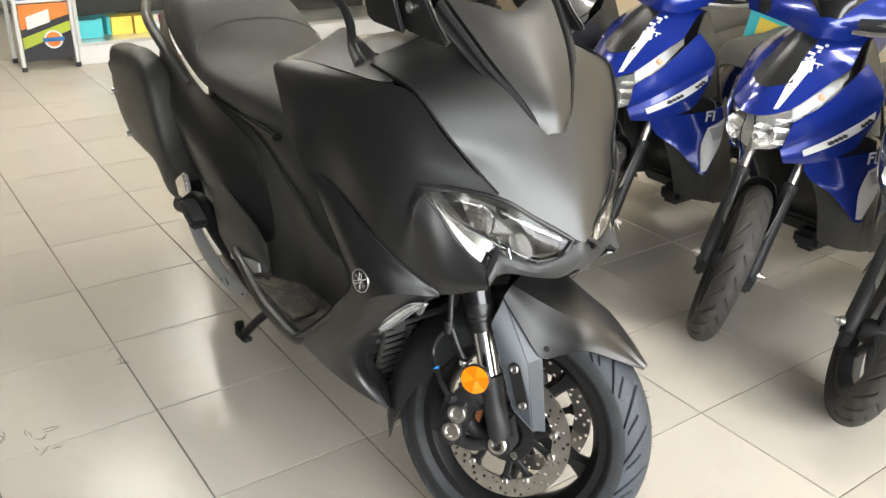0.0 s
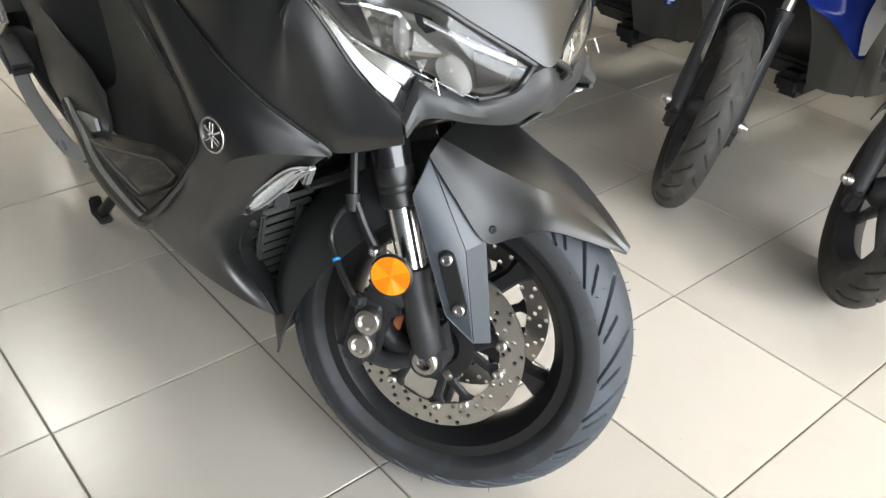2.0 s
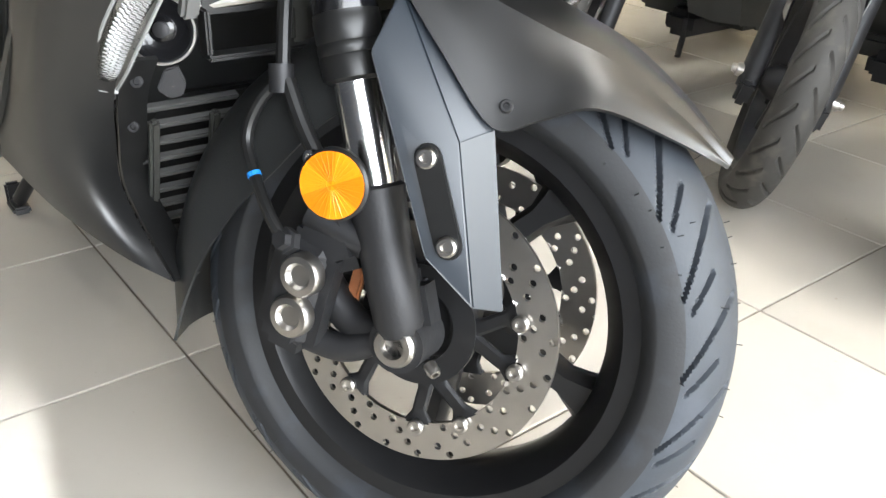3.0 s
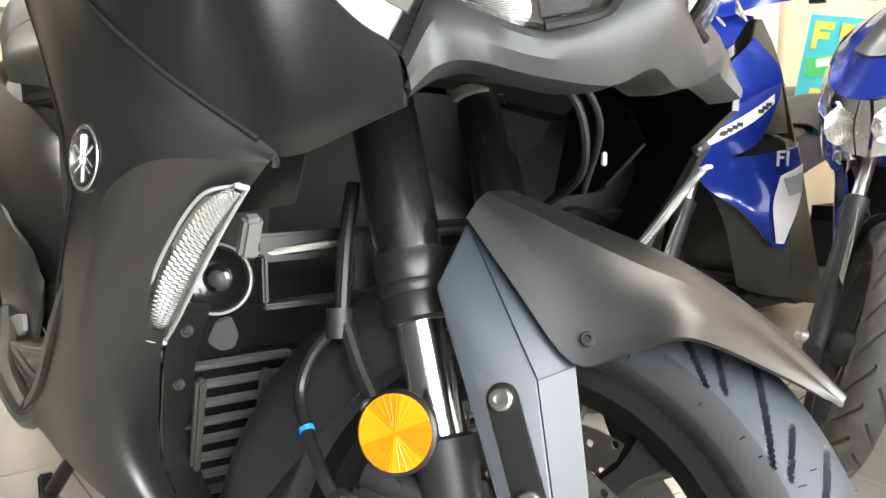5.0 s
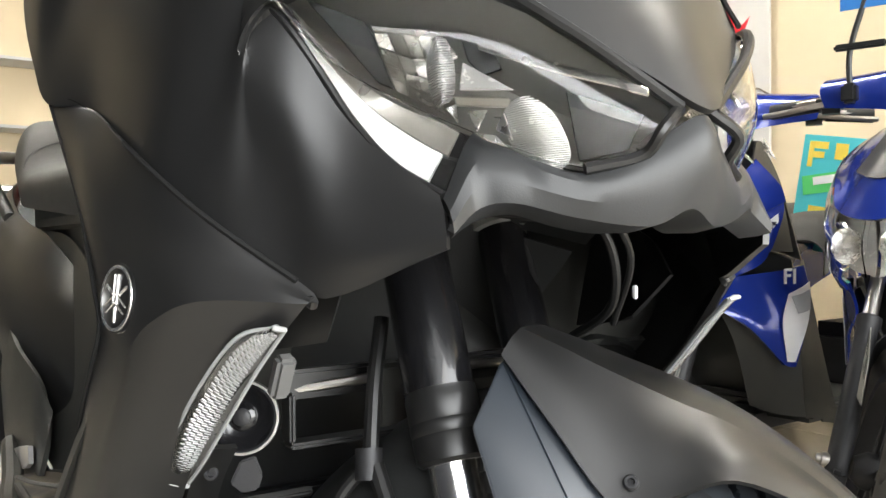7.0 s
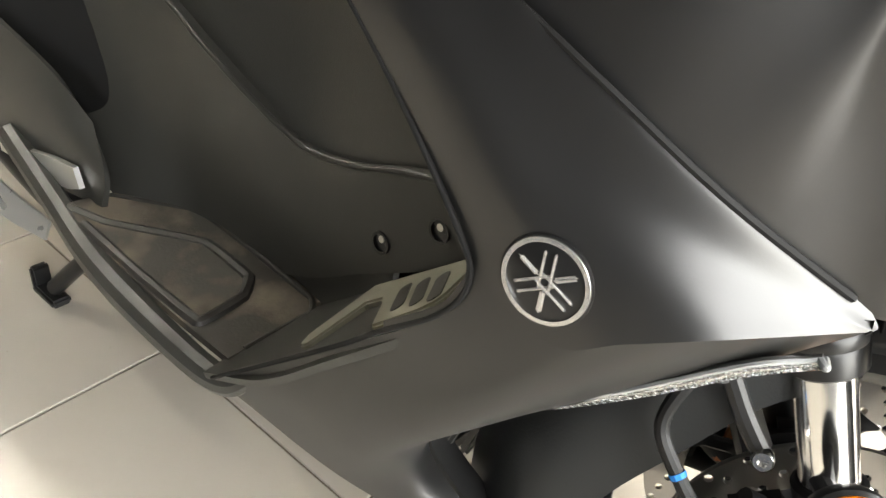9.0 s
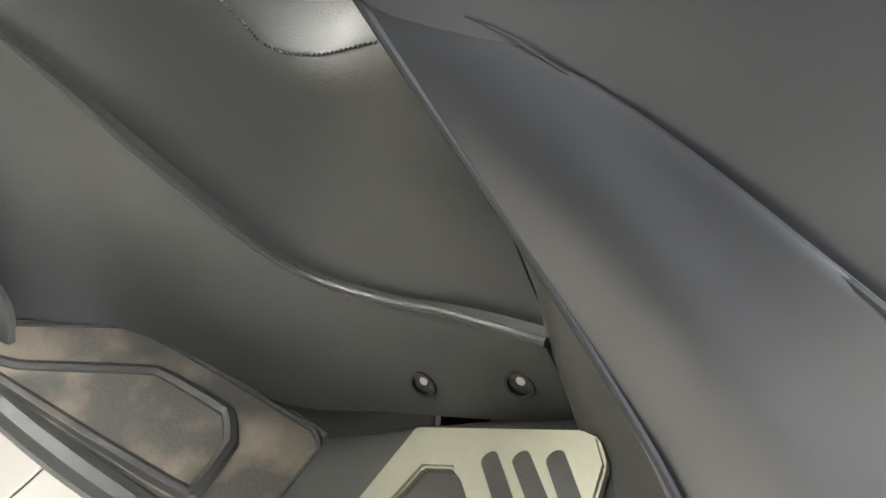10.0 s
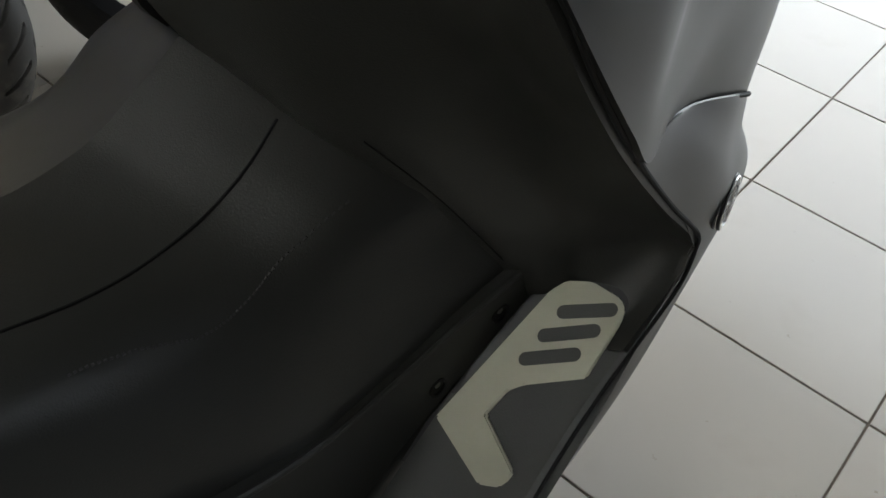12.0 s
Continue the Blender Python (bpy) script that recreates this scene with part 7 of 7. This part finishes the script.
# glass counters
def glass_counter(m):
    t = thing("display_counter", "glass display counter with a white plinth and parts inside", "counter", m, "display counters")
    part("plinth", block((0.50, 1.4, 0.12), (-0.25, 0.7, 0.06), bevel=0.004), WHITEP, t)
    for z in (0.13, 0.56, 0.98):
        part("rail", block((0.50, 1.4, 0.022), (-0.25, 0.7, z), bevel=0.003), SILVER, t)
    for y in (0.012, 1.388):
        for x in (-0.012, -0.488):
            part("post", block((0.022, 0.022, 0.86), (x, y, 0.56), bevel=0.003), SILVER, t)
    for z0, z1 in ((0.145, 0.545), (0.575, 0.965)):
        g = part("pane", block((0.005, 1.35, z1 - z0), (-0.012, 0.7, (z0 + z1) / 2), bevel=0.0005), GLASS, t)
        g.visible_shadow = False
    part("top_glass", block((0.49, 1.39, 0.006), (-0.25, 0.7, 0.995), bevel=0.001), GLASS, t)
    part("back", block((0.012, 1.39, 0.84), (-0.492, 0.7, 0.56), bevel=0.001), PLASTIC, t)
    return t


ca = glass_counter(pose(-3.66, 0.84, 0))
copy_thing(ca, pose(-3.66, 2.26, 0) @ Matrix.Diagonal((1, 0.74, 1, 1)))
rnd = random.Random(7)
boxes = [solid("parts_box", block((0.16, 0.14, 0.12), (0, 0, 0.06), bevel=0.003), mt, lab, "box", group="boxed parts") for mt, lab in
         ((TEAL, "teal boxed spare part in the display counter"), (YELLOWP, "yellow boxed spare part in the display counter"), (GREYSTK, "grey boxed spare part in the display counter"))]
for i, b in enumerate(boxes):
    b.matrix_basis = pose(-3.9, 0.98 + 0.2 * i, 0.142)
for k in range(14):
    copy_thing(boxes[rnd.randrange(3)], pose(-3.9 + rnd.uniform(-0.05, 0.1), 0.95 + 0.19 * (k % 7), 0.142 if k > 6 else 0.572, 0, 0, rnd.uniform(-15, 15)))

# dark shelving at the back of the shop
shelf_unit = thing("wall_shelf", "tall pale shelf unit along the back wall", "shelf", pose(XW + 0.02, -1.15, 0))
for y in (0, 1.0, 2.0, 3.0):
    part("upright", block((0.35, 0.03, 2.2), (0.18, y, 1.1), bevel=0.003), WHITEP, shelf_unit)
for z in (0.1, 0.6, 1.1, 1.6, 2.15):
    part("board", block((0.35, 3.0, 0.025), (0.18, 1.5, z), bevel=0.003), GREYSTK, shelf_unit)

# ---- floor tiles ----
PITCH, GAP = 0.4, 0.0036
tb = block((PITCH - GAP, PITCH - GAP, 0.010), (0, 0, -0.005), bevel=0.0012, seg=1)
tile_mesh = mesh_of(tb, "tile", TILE, 30)
rest = bmesh.new()
rnd = random.Random(11)
for i in range(int((XW) / PITCH) - 1, int(XE / PITCH)):
    for j in range(int(YS / PITCH) - 1, int(YN / PITCH)):
        x, y = (i + 0.5) * PITCH, (j + 0.5) * PITCH
        if x + 0.2 > XE or x - 0.2 < XW - 0.2 or y + 0.2 > YN + 0.2 or y - 0.2 < YS - 0.2:
            continue
        if -2.6 < x < 3.6 and -1.4 < y < 2.8 and (x > -1.0 or y < 1.8):
            tl = new("tile", tile_mesh)
            tl.parent = floor
            tl.matrix_basis = pose(x, y, rnd.uniform(-0.0003, 0.0003), rnd.uniform(-0.03, 0.03), rnd.uniform(-0.03, 0.03), 90 * rnd.randrange(4))
        else:
            h = (PITCH - GAP) / 2
            up4 = [rest.verts.new((x + a * h, y + b * h, 0)) for a, b in ((-1, -1), (1, -1), (1, 1), (-1, 1))]
            lo4 = [rest.verts.new((v.co.x, v.co.y, -0.01)) for v in up4]
            rest.faces.new(up4)
            for k in range(4):
                rest.faces.new((lo4[k], lo4[(k + 1) % 4], up4[(k + 1) % 4], up4[k]))
far = part("far_tiles", rest, TILE, floor)
tagged(far, kind="stuff")

# dark hairline scratches and dry scraps on the tiles
rnd = random.Random(23)
for cx, cy, count, spread in ((1.62, 0.42, 11, 0.10), (0.08, 0.0, 4, 0.05), (0.36, -0.25, 9, 0.09), (0.30, -0.38, 5, 0.06)):
    b = bmesh.new()
    for k in range(count):
        a = rnd.uniform(0, 2 * math.pi)
        p = Vector((cx + rnd.uniform(-spread, spread), cy + rnd.uniform(-spread, spread) * 0.6, 0.0008))
        line = [p]
        for q in range(3):
            a += rnd.uniform(-0.7, 0.7)
            line.append(line[-1] + Vector((math.cos(a), math.sin(a), 0)) * rnd.uniform(0.006, 0.018))
        tube(line, [0.0006, 0.0012, 0.0004], 5, bm=b)
    tagged(part("floor_scrap", b, GROUT, floor, "dark hairline marks on the tiles"), kind="stuff")

# a broken tile corner with bare mortar
rnd = random.Random(5)
ring = ((0.660, -0.373), (0.723, -0.324), (0.760, -0.299), (0.794, -0.297), (0.838, -0.317), (0.800, -0.397), (0.730, -0.440), (0.665, -0.425))
cx, cy = sum(p[0] for p in ring) / 8, sum(p[1] for p in ring) / 8
b = bmesh.new()
levels = []
for f in (1.0, 0.94, 0.72, 0.45, 0.2):
    row = []
    for k in range(40):
        p, q = ring[k // 5], ring[(k // 5 + 1) % 8]
        x, y = p[0] + (q[0] - p[0]) * (k % 5) / 5, p[1] + (q[1] - p[1]) * (k % 5) / 5
        j = rnd.uniform(-0.004, 0.004)
        row.append(b.verts.new((cx + (x - cx) * f + j, cy + (y - cy) * f + rnd.uniform(-0.004, 0.004), -0.002 if f == 1.0 else rnd.uniform(0.0005, 0.0045))))
    levels.append(row)
for p, q in zip(levels, levels[1:]):
    for k in range(40):
        b.faces.new((p[k], p[(k + 1) % 40], q[(k + 1) % 40], q[k]))
b.faces.new(levels[-1])
part("broken_tile", b, MORTAR, floor, "broken tile corner with bare rough mortar", 20)
